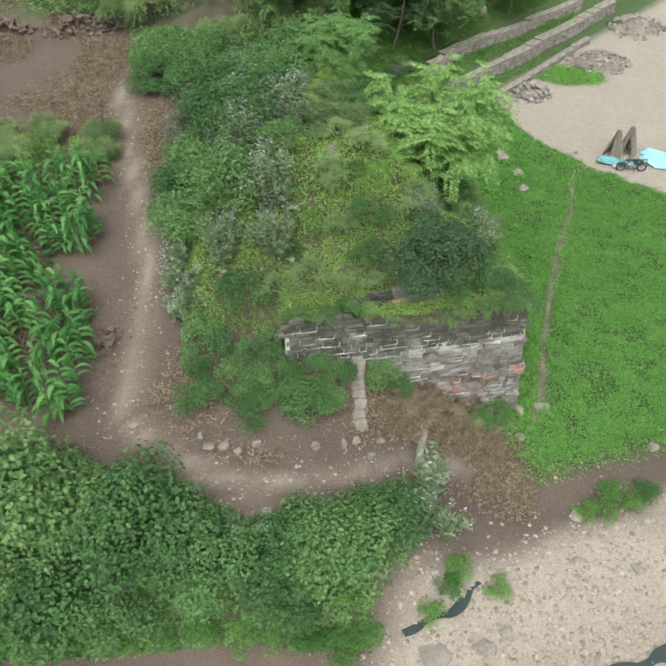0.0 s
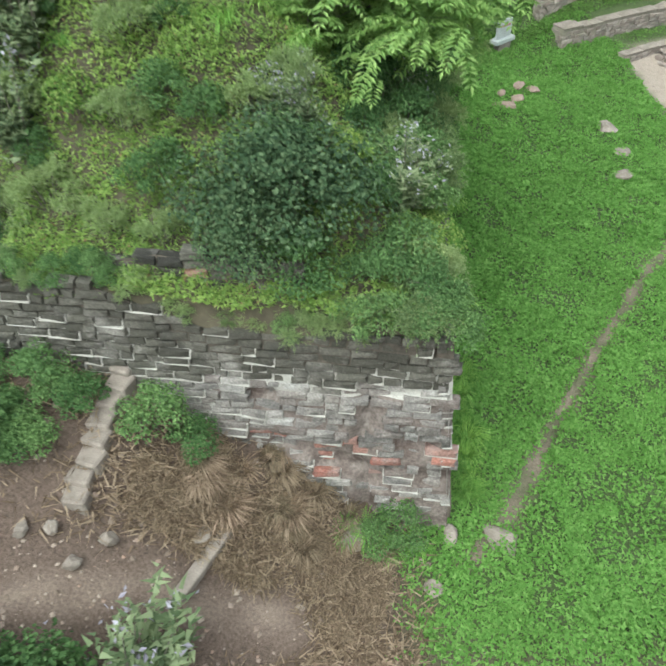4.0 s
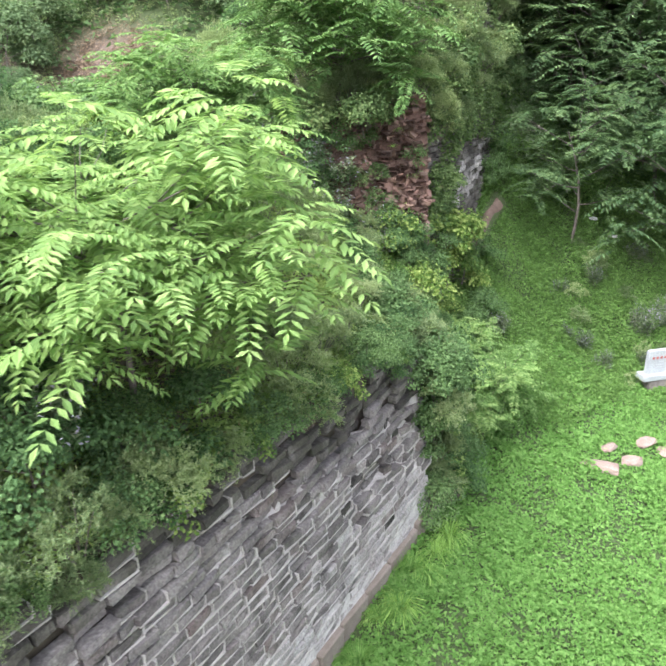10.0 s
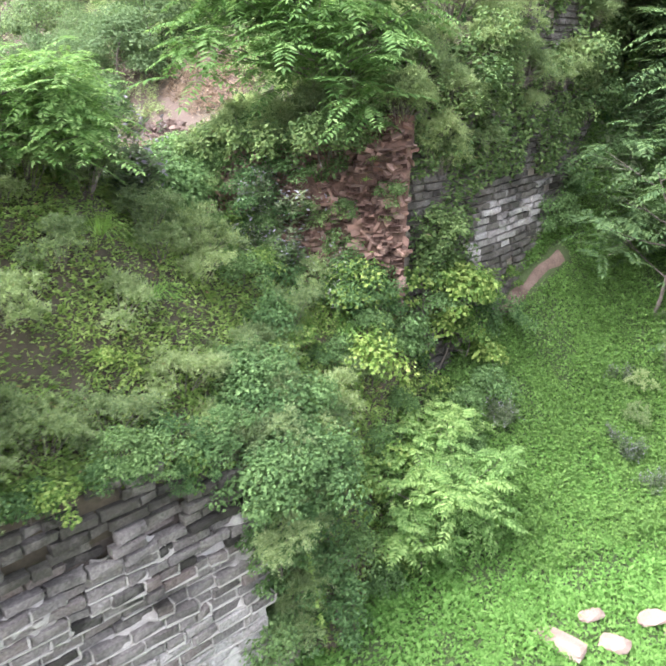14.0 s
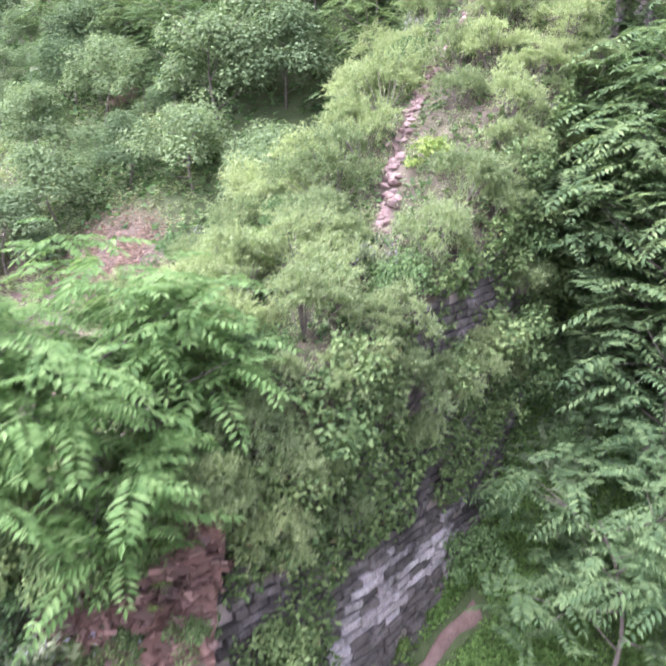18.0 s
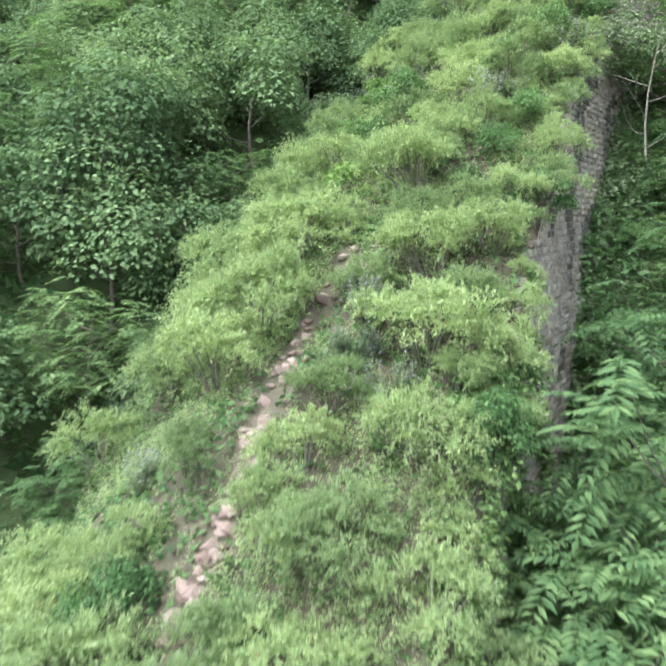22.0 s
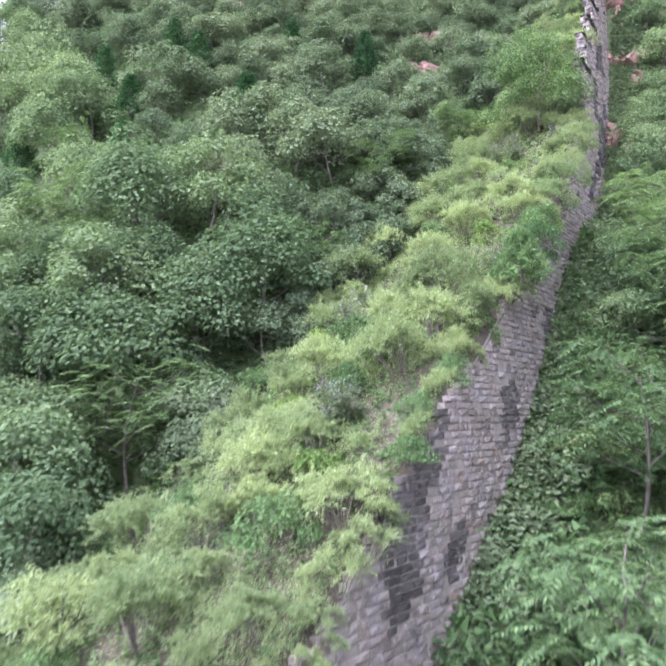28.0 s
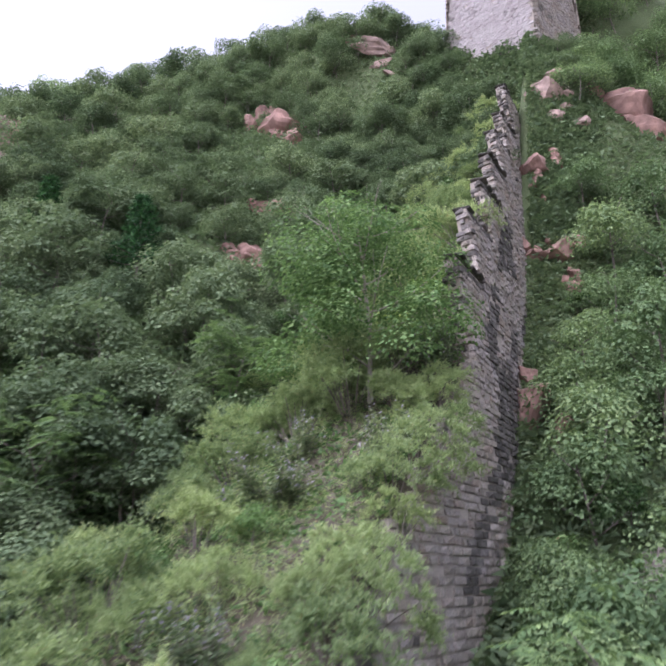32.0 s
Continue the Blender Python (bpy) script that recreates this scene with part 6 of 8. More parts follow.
def shoot_carpet(name, label, category, seed, count, per, box, mask, height, leaf, mat, floor, aspect=0.22):
    """Upright shoots in swelling clumps, each clothed in narrow leaves, as one mesh."""
    r = np.random.RandomState(seed)
    x, y = region_points(r, count, box, lambda x, y: mask(x, y) * (0.25 + 0.75 * sstep(-0.5, 0.6, vnoise(x, y, 1.3, seed))))
    tall = height * np.clip(0.65 + 0.5 * vnoise(x, y, 1.5, seed + 1) + 0.25 * vnoise(x, y, 0.7, seed + 2), 0.2, 1.3) * r.uniform(0.7, 1.15, count)
    foot = np.stack([x, y, floor(x, y)], -1)
    lean = np.stack([r.normal(size=count) * 0.3, r.normal(size=count) * 0.3, np.ones(count)], -1) * tall[:, None]
    t = np.tile(np.linspace(0.2, 1.0, per), count)[:, None]
    p = np.repeat(foot, per, 0) + np.repeat(lean, per, 0) * t
    b = r.uniform(0, 2 * np.pi, len(p))
    along = np.stack([np.cos(b), np.sin(b), r.uniform(-0.2, 0.7, len(p))], -1)
    ln = leaf * r.uniform(0.6, 1.25, len(p)) * (1.15 - 0.5 * t[:, 0])
    v, q = leaf_tris(p + r.normal(size=p.shape) * 0.05, along, np.array((0, 0, 1.0)) + r.normal(size=p.shape) * 0.3, ln, ln * aspect)
    return tagged(new(name, mesh_of(name, v, q, mat)), label, category, kind="stuff")


plant_wall_top()
plant_left_slope()
plant_right_slope()
plant_bastion()
plant_bank()
beside = lambda x, y: ((x - wall_x(y) > 0.5) | (wall_x(y) - x > wall_width(y) + 0.2)) * np.where(x < -8, sstep(44.5, 46, y), sstep(54, 58, y - x)) * (ground_z(x, y) > 5) * (1 - np.exp(-(((x + 23.2) / 4.9) ** 2 + ((y - 46.6) / 2.9) ** 2) ** 2))
on_wall = lambda x, y: ((wall_x(y) - x > np.where(y > 117, 0.8, 0.15)) & (wall_x(y) - x < wall_width(y) + 0.5) & (near_line(x, y, RUBBLE_TRAIL) > 0.26)) * 1.0
on_mound = lambda x, y: ((x < np.interp(y, [21.7, 36.75, 37.6, 43], [7.3, 4.0, 5.0, 1.2])) & ((x < -1.9) | (y > front_y(x) + 0.1)) & (mound_z(x, y) > ground_z(x, y) - 0.1)) * 1.0
foot_slope = lambda x, y: sstep(0.3, 1.0, x - wall_x(y)) * sstep(40, 43, y - x) * (1 - sstep(56, 62, y - x)) * sstep(36, 38, y) * (1 - yard_mask(x, y)) * (1 - (x > 6.2) * np.maximum(sstep(41.4, 41.6, y - x) * (1 - sstep(42.8, 43.1, y - x)), sstep(44.0, 44.2, y - x) * (1 - sstep(45.2, 45.5, y - x)))) * sstep(0.2, 0.36, near_line(x, y, FOOT_TRAIL))
leaf_carpet("meadow_cover", "bright green low leafy ground cover of the meadow", "ground cover", 61, 400000, (1.5, 30, 17, 52), meadow_mask, 0.26, 0.09, M_cover)
leaf_carpet("slope_cover", "bright green low growth on the slope foot", "ground cover", 62, 210000, (-3, 20, 36, 64), foot_slope, 0.42, 0.065, M_slope_weed, None, 0.6, 1.0)
slope_near = lambda x, y: sstep(0.5, 1.0, x - wall_x(y)) * (1 - sstep(56, 60, y - x)) * sstep(42.5, 43.5, y) * sstep(0.2, 0.36, near_line(x, y, FOOT_TRAIL))
leaf_carpet("slope_weeds", "bright green leafy weeds below the ruined wall face", "weeds", 83, 130000, (-5, 5, 42, 58), slope_near, 0.5, 0.07, M_slope_weed, None, 0.6, 0.7)
leaf_carpet("hill_undergrowth", "dense undergrowth between the hillside trees", "undergrowth", 63, 100000, (-80, 12, 44, 112), beside, 1.0, 0.32, M_shrub, None, 0.5, 2.0)
ridge_side = lambda x, y: ((x - wall_x(y) > 0.8) | (wall_x(y) - x > wall_width(y) + 0.2) | (y > 135)) * sstep(100, 108, y) * ((x + 37.9) ** 2 + (y - 140.8) ** 2 > 13)
leaf_carpet("ridge_undergrowth", "dense bushy undergrowth below the watchtower", "undergrowth", 73, 110000, (-66, -14, 106, 148), ridge_side, 1.1, 0.26, M_far, None, 0.5, 2.2)
leaf_carpet("gully_undergrowth", "dense green undergrowth beside the wall", "undergrowth", 71, 120000, (-26, 14, 46, 114), lambda x, y: ((x - wall_x(y) > np.where(y > 62, 1.3, 0.9)) & (x - wall_x(y) < 15)) * sstep(54, 58, y - x), 0.9, 0.15, M_slope_ail, None, 0.5, 1.6)
shoot_carpet("field_weeds", "tall pale weeds round the bare patch beyond the wall", "weeds", 72, 5000, 12, (-45, -12, 38, 53), lambda x, y: np.maximum(beside(x, y), (x < -22) * 1.0) * (((x + 23.2) / 4.6) ** 2 + ((y - 46.6) / 2.6) ** 2 > 1), 0.9, 0.26, M_worm, ground_z)
shoot_carpet("wall_undergrowth", "feathery weeds and grasses on the wall top", "undergrowth", 64, 34000, 24, (-44, 0, 43, 135), on_wall, 0.62, 0.085, M_worm, top_z, 0.34)
leaf_carpet("wall_weeds", "low leafy weeds on the wall top", "weeds", 69, 40000, (-46, 0, 43, 136), on_wall, 0.4, 0.17, M_shrub, top_z, 0.5, 0.9)
shoot_carpet("bastion_undergrowth", "grass and weeds covering the bastion mound", "undergrowth", 65, 11000, 14, (-8, 7.4, 20.6, 43), on_mound, 0.55, 0.13, M_mound_grass, mound_z, 0.3)
leaf_carpet("bastion_weeds", "low leafy weeds on the bastion mound", "weeds", 70, 130000, (-8, 7.4, 20.6, 43), on_mound, 0.4, 0.08, M_mound_grass, mound_z, 0.5, 0.8)
leaf_carpet("bank_creeper", "green creeper on the bank below the path", "creeper", 66, 24000, (-15, 2, 11.3, 14.5), lambda x, y: sstep(0.5, -1.0, y - bank_y(x) + 1.0) * sstep(1.6, 0.0, x), 0.4, 0.17, M_shrub, None, 0.65, 0.8)
leaf_carpet("dry_grass_cover", "withered grass on the bare field and bank", "dry grass", 67, 60000, (-20, 8, 16, 46), lambda x, y: sstep(-0.3, 0.7, vnoise(x, y, 2.6, 68)) * (1 - meadow_mask(x, y)) * sstep(0.5, 1.2, near_line(x, y, PATH_WEST)) * ((x < -7.2) | (y < 21.2)), 0.22, 0.3, M_dry, None, 0.09, 1.2)


def face_creeper():
    """Creeping growth over the ruined lower stretch of the hill wall."""
    r = np.random.RandomState(77)
    n = 40000
    y, t = r.uniform(43.2, 64, n), r.uniform(-0.1, 6.2, n)
    thick = vnoise(y, t * 1.3, 1.1, 78) + 0.5 * vnoise(y, t, 0.45, 79) + 0.5 * sstep(2.2, 0.0, t) + 0.35 * sstep(4.2, 5.6, t) - 0.35 * sstep(56, 66, y)
    band = t - 4.2 - 0.42 * (y - 46.5)
    clear = (y > 45.4) & (y < 50.0) & (band > -0.2) & (band < 2.0)
    ok = (thick + r.uniform(-0.15, 0.15, n) > 0.02) & ~clear & (wall_z(y) - t > ground_z(wall_x(y) + 1.0, y) - 0.3)
    y, t, thick = y[ok], t[ok], thick[ok]
    line = np.where(y < 46.5, 12.2 - 0.45 * (46.5 - y), wall_z(y))
    x = wall_x(y) + 0.13 * t + r.uniform(0.02, 1, len(y)) * np.clip(0.15 + 0.45 * thick, 0.1, 0.6)
    v, q = loose_leaves(np.stack([x, y, line - t], -1), 0.15, r, 0.7, 0.55, 0.4)
    tagged(new("wall_creeper", mesh_of("wall_creeper", v, q, M_creeper)), "olive green creeper and weeds over the ruined brick face", "creeper", kind="stuff")


face_creeper()
leaf_carpet("straw_cover", "matted withered grass at the bastion's foot", "dry grass", 74, 14000, (1.8, 7.0, 18.4, 21.4), lambda x, y: sstep(0.0, 0.5, 0.6 + vnoise(x, y, 1.0, 75) - 0.5 * np.abs(x - 4.2) / 2), 0.25, 0.26, M_dry, None, 0.07, 0.7)
crest_floor = lambda x, y: np.maximum(ground_z(x, y), np.where((y < 135) & (wall_x(y) - x > 0) & (wall_x(y) - x < 7), top_z(x, y), -9))
leaf_carpet("crest_undergrowth", "dense green undergrowth on the steep ground below the watchtower", "undergrowth", 76, 40000, (-47, -30, 129, 142), lambda x, y: ((x + 37.9) ** 2 + (y - 140.8) ** 2 > 12) * ((x - wall_x(y) > 0.7) | (wall_x(y) - x > 0.9) | (y > 135)), 1.0, 0.24, M_far, crest_floor, 0.6, 1.4)
leaf_carpet("wall_foot_weeds", "low green weeds along the foot of the wall", "weeds", 85, 36000, (-34, 3, 52, 136), lambda x, y: sstep(0.5, 0.9, x - wall_x(y)) * sstep(3.2, 2.2, x - wall_x(y)), 0.5, 0.2, M_far, None, 0.6, 0.9)
leaf_carpet("field_straw", "withered purplish-brown weeds on the bare patch", "weeds", 86, 12000, (-28, -18, 44.5, 50), lambda x, y: np.exp(-(((x + 23.2) / 4.6) ** 2 + ((y - 46.6) / 2.6) ** 2) ** 2), 0.35, 0.2, M_dry, ground_z, 0.14, 0.7)
leaf_carpet("yard_grass", "patch of green grass on the bare yard", "grass", 79, 9000, (14, 22, 52.5, 58), lambda x, y: np.exp(-(((x - 18) / 2.2) ** 2 + ((y - 55.2) / 1.2) ** 2) ** 2), 0.2, 0.14, M_cover, None, 0.5, 0.7)


# ---- stones ----
def rock_bm(seed, flat=0.7, cuts=5, rough=0.12, sub=2):
    """A weathered stone of unit size: a ball cut by planes, then worn."""
    r = random.Random(seed)
    bm = bmesh.new()
    bmesh.ops.create_icosphere(bm, subdivisions=sub, radius=0.5)
    for v in bm.verts:
        v.co *= 1 + 0.3 * noise.noise(v.co * 2.3 + Vector((seed * 0.9, seed, 0)))
    for _ in range(cuts):
        n = Vector((r.gauss(0, 1), r.gauss(0, 1), r.gauss(0, 0.8))).normalized()
        lim = r.uniform(0.2, 0.4)
        for v in bm.verts:
            over = v.co.dot(n) - lim
            if over > 0:
                v.co -= n * over
    for v in bm.verts:
        v.co += v.co * rough * (noise.noise(v.co * 3.1 + Vector((seed * 1.7, 0, 0))) + 0.6 * noise.noise(v.co * 9.0 + Vector((0, seed, 0))))
        v.co.z *= flat
    return bm


def rock_mesh(name, mat, seed, flat=0.7, cuts=5, rough=0.12, sub=2):
    bm = rock_bm(seed, flat, cuts, rough, sub)
    me = bpy.data.meshes.new(name)
    bm.to_mesh(me)
    bm.free()
    me.materials.append(mat)
    return me


def crag_mesh(seed, mat):
    """A block of bedrock of unit size: cut by many planes, with a rough broken skin."""
    bm = rock_bm(seed, 1.0, 12, 0.07, 4)
    for v in bm.verts:
        v.co += v.co * (0.10 * noise.noise(v.co * 5.0 + Vector((seed, 0, 7))) - 0.16 * max(0.0, noise.noise(Vector((v.co.x * 1.5, v.co.y * 1.5 + seed, v.co.z * 9.0)))))
    me = bpy.data.meshes.new("rock")
    bm.to_mesh(me)
    bm.free()
    me.materials.append(mat)
    return me


def stone(name, label, mat, seed, x, y, z, size, spin=0.0, flat=0.6, group="", tilt=(0, 0), category="stone"):
    ob = tagged(new(name, rock_mesh(name, mat, seed, flat)), label, category, group)
    sx, sy, sz = size
    ob.matrix_basis = pose(x, y, z, tilt[0], tilt[1], spin) @ Matrix.Diagonal((sx, sy, sz, 1))
    return ob


def pebble_field(name, label, seed, count, box, mask, sizes, mat, floor=ground_z, parent=None):
    """Loose stones past counting: small cut pebbles in one mesh."""
    r = np.random.RandomState(seed)
    base = np.array([(1, 0, 0), (0.3, 0.95, 0.1), (-0.8, 0.6, 0), (-0.85, -0.5, 0.1), (0.25, -1, 0), (0.2, 0.15, 0.75), (-0.35, -0.1, 0.7)])
    tri = np.array([(0, 1, 5), (1, 2, 5), (2, 6, 5), (2, 3, 6), (3, 4, 6), (4, 5, 6), (4, 0, 5)])
    x, y = region_points(r, count, box, mask)
    a, s = r.uniform(0, 2 * np.pi, count), sizes[0] + (sizes[1] - sizes[0]) * r.uniform(0, 1, count) ** 3
    ca, sa = np.cos(a), np.sin(a)
    b = base[None] * (s[:, None, None] * r.uniform(0.7, 1.3, (count, 1, 3)))
    v = np.stack([b[..., 0] * ca[:, None] - b[..., 1] * sa[:, None] + x[:, None], b[..., 0] * sa[:, None] + b[..., 1] * ca[:, None] + y[:, None], b[..., 2] + (floor(x, y) - 0.1 * s)[:, None]], -1)
    f = (tri[None] + (np.arange(count) * 7)[:, None, None]).reshape(-1, 3)
    me = mesh_of(name, v.reshape(-1, 3), f, mat)
    if parent is not None:
        return piece(name, me, parent, kind="stuff")
    return tagged(new(name, me), label, "stones", kind="stuff")


def pebble_material(name, tones):
    m, n, l = nodes_of(name)
    geo, info = n.new("ShaderNodeNewGeometry"), n.new("ShaderNodeObjectInfo")
    add, fr = n.new("ShaderNodeMath"), n.new("ShaderNodeMath")
    add.operation, fr.operation = "ADD", "FRACT"
    l.new(geo.outputs["Random Per Island"], add.inputs[0])
    l.new(info.outputs["Random"], add.inputs[1])
    l.new(add.outputs[0], fr.inputs[0])
    r = ramp(n, [(i / (len(tones) - 1), c) for i, c in enumerate(tones)])
    l.new(fr.outputs[0], r.inputs[0])
    t = noise_tex(n, l, 9.0, 5, 0.7)
    g = ramp(n, [(0.3, (0.7, 0.7, 0.7)), (0.7, (1.15, 1.15, 1.15))])
    l.new(t.outputs[0], g.inputs[0])
    l.new(mixed(n, l, r.outputs[0], g.outputs[0], 1.0, "MULTIPLY"), n["Principled BSDF"].inputs["Base Color"])
    n["Principled BSDF"].inputs["Roughness"].default_value = 0.9
    bumped(n, l, t.outputs[0], 0.4)
    return m


M_pebble = pebble_material("stream_pebble", [(0.17, 0.13, 0.105), (0.28, 0.22, 0.185), (0.37, 0.31, 0.265), (0.23, 0.185, 0.16), (0.31, 0.21, 0.165)])
M_rubble = pebble_material("wall_rubble", [(0.05, 0.033, 0.027), (0.105, 0.066, 0.053), (0.165, 0.115, 0.093), (0.085, 0.064, 0.054), (0.12, 0.075, 0.06)])
M_red_rubble = pebble_material("red_brick_rubble", [(0.09, 0.055, 0.042), (0.20, 0.12, 0.09), (0.29, 0.19, 0.15), (0.14, 0.09, 0.07), (0.24, 0.17, 0.14)])
M_trail_stone = pebble_material("trail_stone", [(0.09, 0.062, 0.052), (0.185, 0.135, 0.115), (0.25, 0.19, 0.165), (0.13, 0.085, 0.07), (0.28, 0.225, 0.20)])
M_grey_rubble = pebble_material("grey_rubble", [(0.17, 0.15, 0.135), (0.27, 0.235, 0.21), (0.21, 0.17, 0.15), (0.33, 0.29, 0.265)])

ROCKS = {}


def shared_rock(name, mat, k):
    key = (name, mat.name, k)
    if key not in ROCKS:
        ROCKS[key] = rock_mesh(name, mat, 50 + k, 0.65, 6, 0.1, 1)
    return ROCKS[key]


# meadow stones, slabs by the corner and stones along the path
for i, (x, y, sx, sy, sz, spin) in enumerate(((6.5, 42.3, 1.25, 0.8, 0.5, 20), (6.25, 43.4, 0.65, 0.5, 0.45, 70), (6.95, 43.3, 0.95, 0.5, 0.55, 35), (6.9, 44.6, 0.95, 0.7, 0.5, 60), (7.5, 44.6, 0.8, 0.6, 0.5, 10))):
    stone("flat_stone", "flat pinkish stone slab lying in the meadow near the marker", M_pink_stone, 3 + i, x, y, ground_at(x, y) + 0.12, (sx, sy, sz), spin, 0.5, "flat stones in the meadow")
for i, (x, y, sx, sy, sz, spin) in enumerate(((10.75, 43.0, 0.95, 1.25, 0.6, 15), (11.45, 41.1, 0.95, 0.7, 0.5, 80), (11.65, 39.4, 1.0, 0.8, 0.5, 30))):
    stone("pale_stone", "pale rough stone lying in the green meadow", M_stone, 13 + i, x, y, ground_at(x, y) + 0.1, (sx, sy, sz), spin, 0.55, "pale stones in the meadow")
for i, (x, y, sx, sy, sz, spin, z) in enumerate(((9.15, 21.7, 0.95, 1.15, 0.35, 25, 0.05), (8.0, 21.25, 0.5, 0.7, 0.5, 5, 0.1), (6.0, 20.35, 0.6, 1.0, 0.6, -15, 0.1), (7.9, 20.0, 0.5, 0.45, 0.3, 0, 0.02), (9.5, 16.5, 0.55, 0.75, 0.4, 10, 0.08), (13.5, 19.8, 0.65, 0.6, 0.5, 40, 0.1), (13.0, 20.8, 0.6, 0.4, 0.4, 150, 0.05), (3.2, 18.8, 0.55, 0.5, 0.3, 20, 0.05), (3.5, 11.4, 1.15, 1.5, 0.35, 12, 0.12), (6.2, 12.2, 0.6, 0.55, 0.6, 0, 0.1), (5.3, 11.6, 0.85, 0.7, 0.6, 30, 0.1), (4.9, 13.0, 0.55, 0.3, 0.25, 30, 0.08), (11.5, 14.6, 0.5, 0.6, 0.4, 30, 0.05), (-7.3, 17.6, 0.45, 0.4, 0.35, 30, 0.05))):
    stone("loose_stone", "weathered pale stone lying on the ground", M_stone, 23 + i, x, y, ground_at(x, y) + z, (sx, sy, sz), spin, 0.6, "loose stones")
crag = tagged(new("boulder", crag_mesh(41, M_grey_rock)), "grey weathered boulder half sunk in the mound's weeds", "boulder")
crag.matrix_basis = pose(-0.1, 26.1, 9.8, 0, 0, 35) @ Matrix.Diagonal((1.6, 1.0, 1.0, 1))
stone("boulder", "reddish upright stone beside the terrace wall", M_pink_stone, 42, 11.2, 57.6, ground_at(11.2, 57.6) + 0.5, (0.7, 0.6, 1.6), 10, 0.9, category="boulder")
for i, (x, y) in enumerate(((0.7, 53.0), (1.6, 52.9))):
    stone("white_stone", "small white stone on the shaded slope", M_plaster, 44 + i, x, y, ground_at(x, y) + 0.15, (0.5, 0.3, 0.35), 20, 0.5, "white stones on the slope")
# edge of blocks between the raised terrace and the bastion foot
edge = tagged(empty("block_edge", (1.0, 19.6, 0)), "row of squared stone blocks edging the terrace", "retaining wall")
rr = random.Random(8)
for i in range(8):
    y = 20.75 - i * 0.36
    bm = bmesh.new()
    bmesh.ops.create_cube(bm, size=1.0)
    bmesh.ops.scale(bm, vec=(0.5, 0.44, 0.5), verts=bm.verts)
    for v in bm.verts:
        v.co += Vector((rr.uniform(-0.04, 0.04), rr.uniform(-0.03, 0.03), rr.uniform(-0.03, 0.03)))
    bmesh.ops.bevel(bm, geom=bm.edges[:], offset=0.04, segments=1, affect="EDGES")
    ob = part("block", bm, M_stone, edge)
    ob.matrix_local = pose(0.0 + rr.uniform(-0.05, 0.05), y - 19.6, 3.95 - 0.16 * i, rr.uniform(-4, 4), 0, rr.uniform(-8, 8))
    ob2 = piece("block", ob.data, edge, matrix=pose(rr.uniform(-0.06, 0.1), y - 19.6, 3.47 - 0.16 * i, 0, 0, rr.uniform(-8, 8)))
for i, (x, y) in enumerate(((-4.4, 16.6), (-3.9, 16.7), (-3.3, 16.5), (-2.7, 16.8), (-4.7, 17.0), (0.9, 17.6), (1.4, 17.2), (0.4, 17.3), (-0.6, 17.0), (1.8, 17.9))):
    stone("terrace_stone", "rough field stone along the terrace above the path", M_stone, 70 + i, x, y, ground_at(x, y) + 0.1, (rr.uniform(0.3, 0.5), rr.uniform(0.3, 0.5), rr.uniform(0.35, 0.6)), rr.uniform(0, 180), 0.7, "terrace stones")
plank = tagged(empty("stone_slab", (3.45, 18.35, ground_at(3.45, 18.35))), "long narrow stone slab lying on the bare soil", "slab")
bm = bmesh.new()
bmesh.ops.create_cube(bm, size=1.0)
bmesh.ops.scale(bm, vec=(0.28, 1.7, 0.2), verts=bm.verts)
bmesh.ops.bevel(bm, geom=bm.edges[:], offset=0.02, segments=1, affect="EDGES")
part("block", bm, M_stone, plank).matrix_local = pose(0, 0, 0.14, 6, 0, -14)

# pebbles
wet = lambda x, y: gravel_mask(x, y)
pebble_field("stream_pebbles", "pale pebbles and stones of the dry stream bed", 81, 10000, (-2, 22, 7.5, 20), wet, (0.03, 0.13), M_pebble)
pebble_field("path_stones", "small stones scattered on the footpath", 82, 1100, (-14, 8, 14, 40), lambda x, y: np.exp(-(near_line(x, y, PATH_WEST) / 0.9) ** 2), (0.015, 0.08), M_pebble)
pebble_field("yard_stones", "gravel on the bare yard", 83, 1500, (11, 34, 37, 66), yard_mask, (0.02, 0.07), M_pebble)
pebble_field("bank_stones", "stones in the eroded soil bank", 84, 900, (-10, 12, 9, 21), lambda x, y: (1 - meadow_mask(x, y)) * sstep(-3, 2, x), (0.03, 0.12), M_pebble)
pebble_field("field_stones", "few stones on the dark bare field", 86, 350, (-20, -8, 17, 46), lambda x, y: np.ones_like(x) * (near_line(x, y, [(-9, 21), (-8.6, 23)]) < 1.0) + 0.1, (0.03, 0.13), M_rubble)


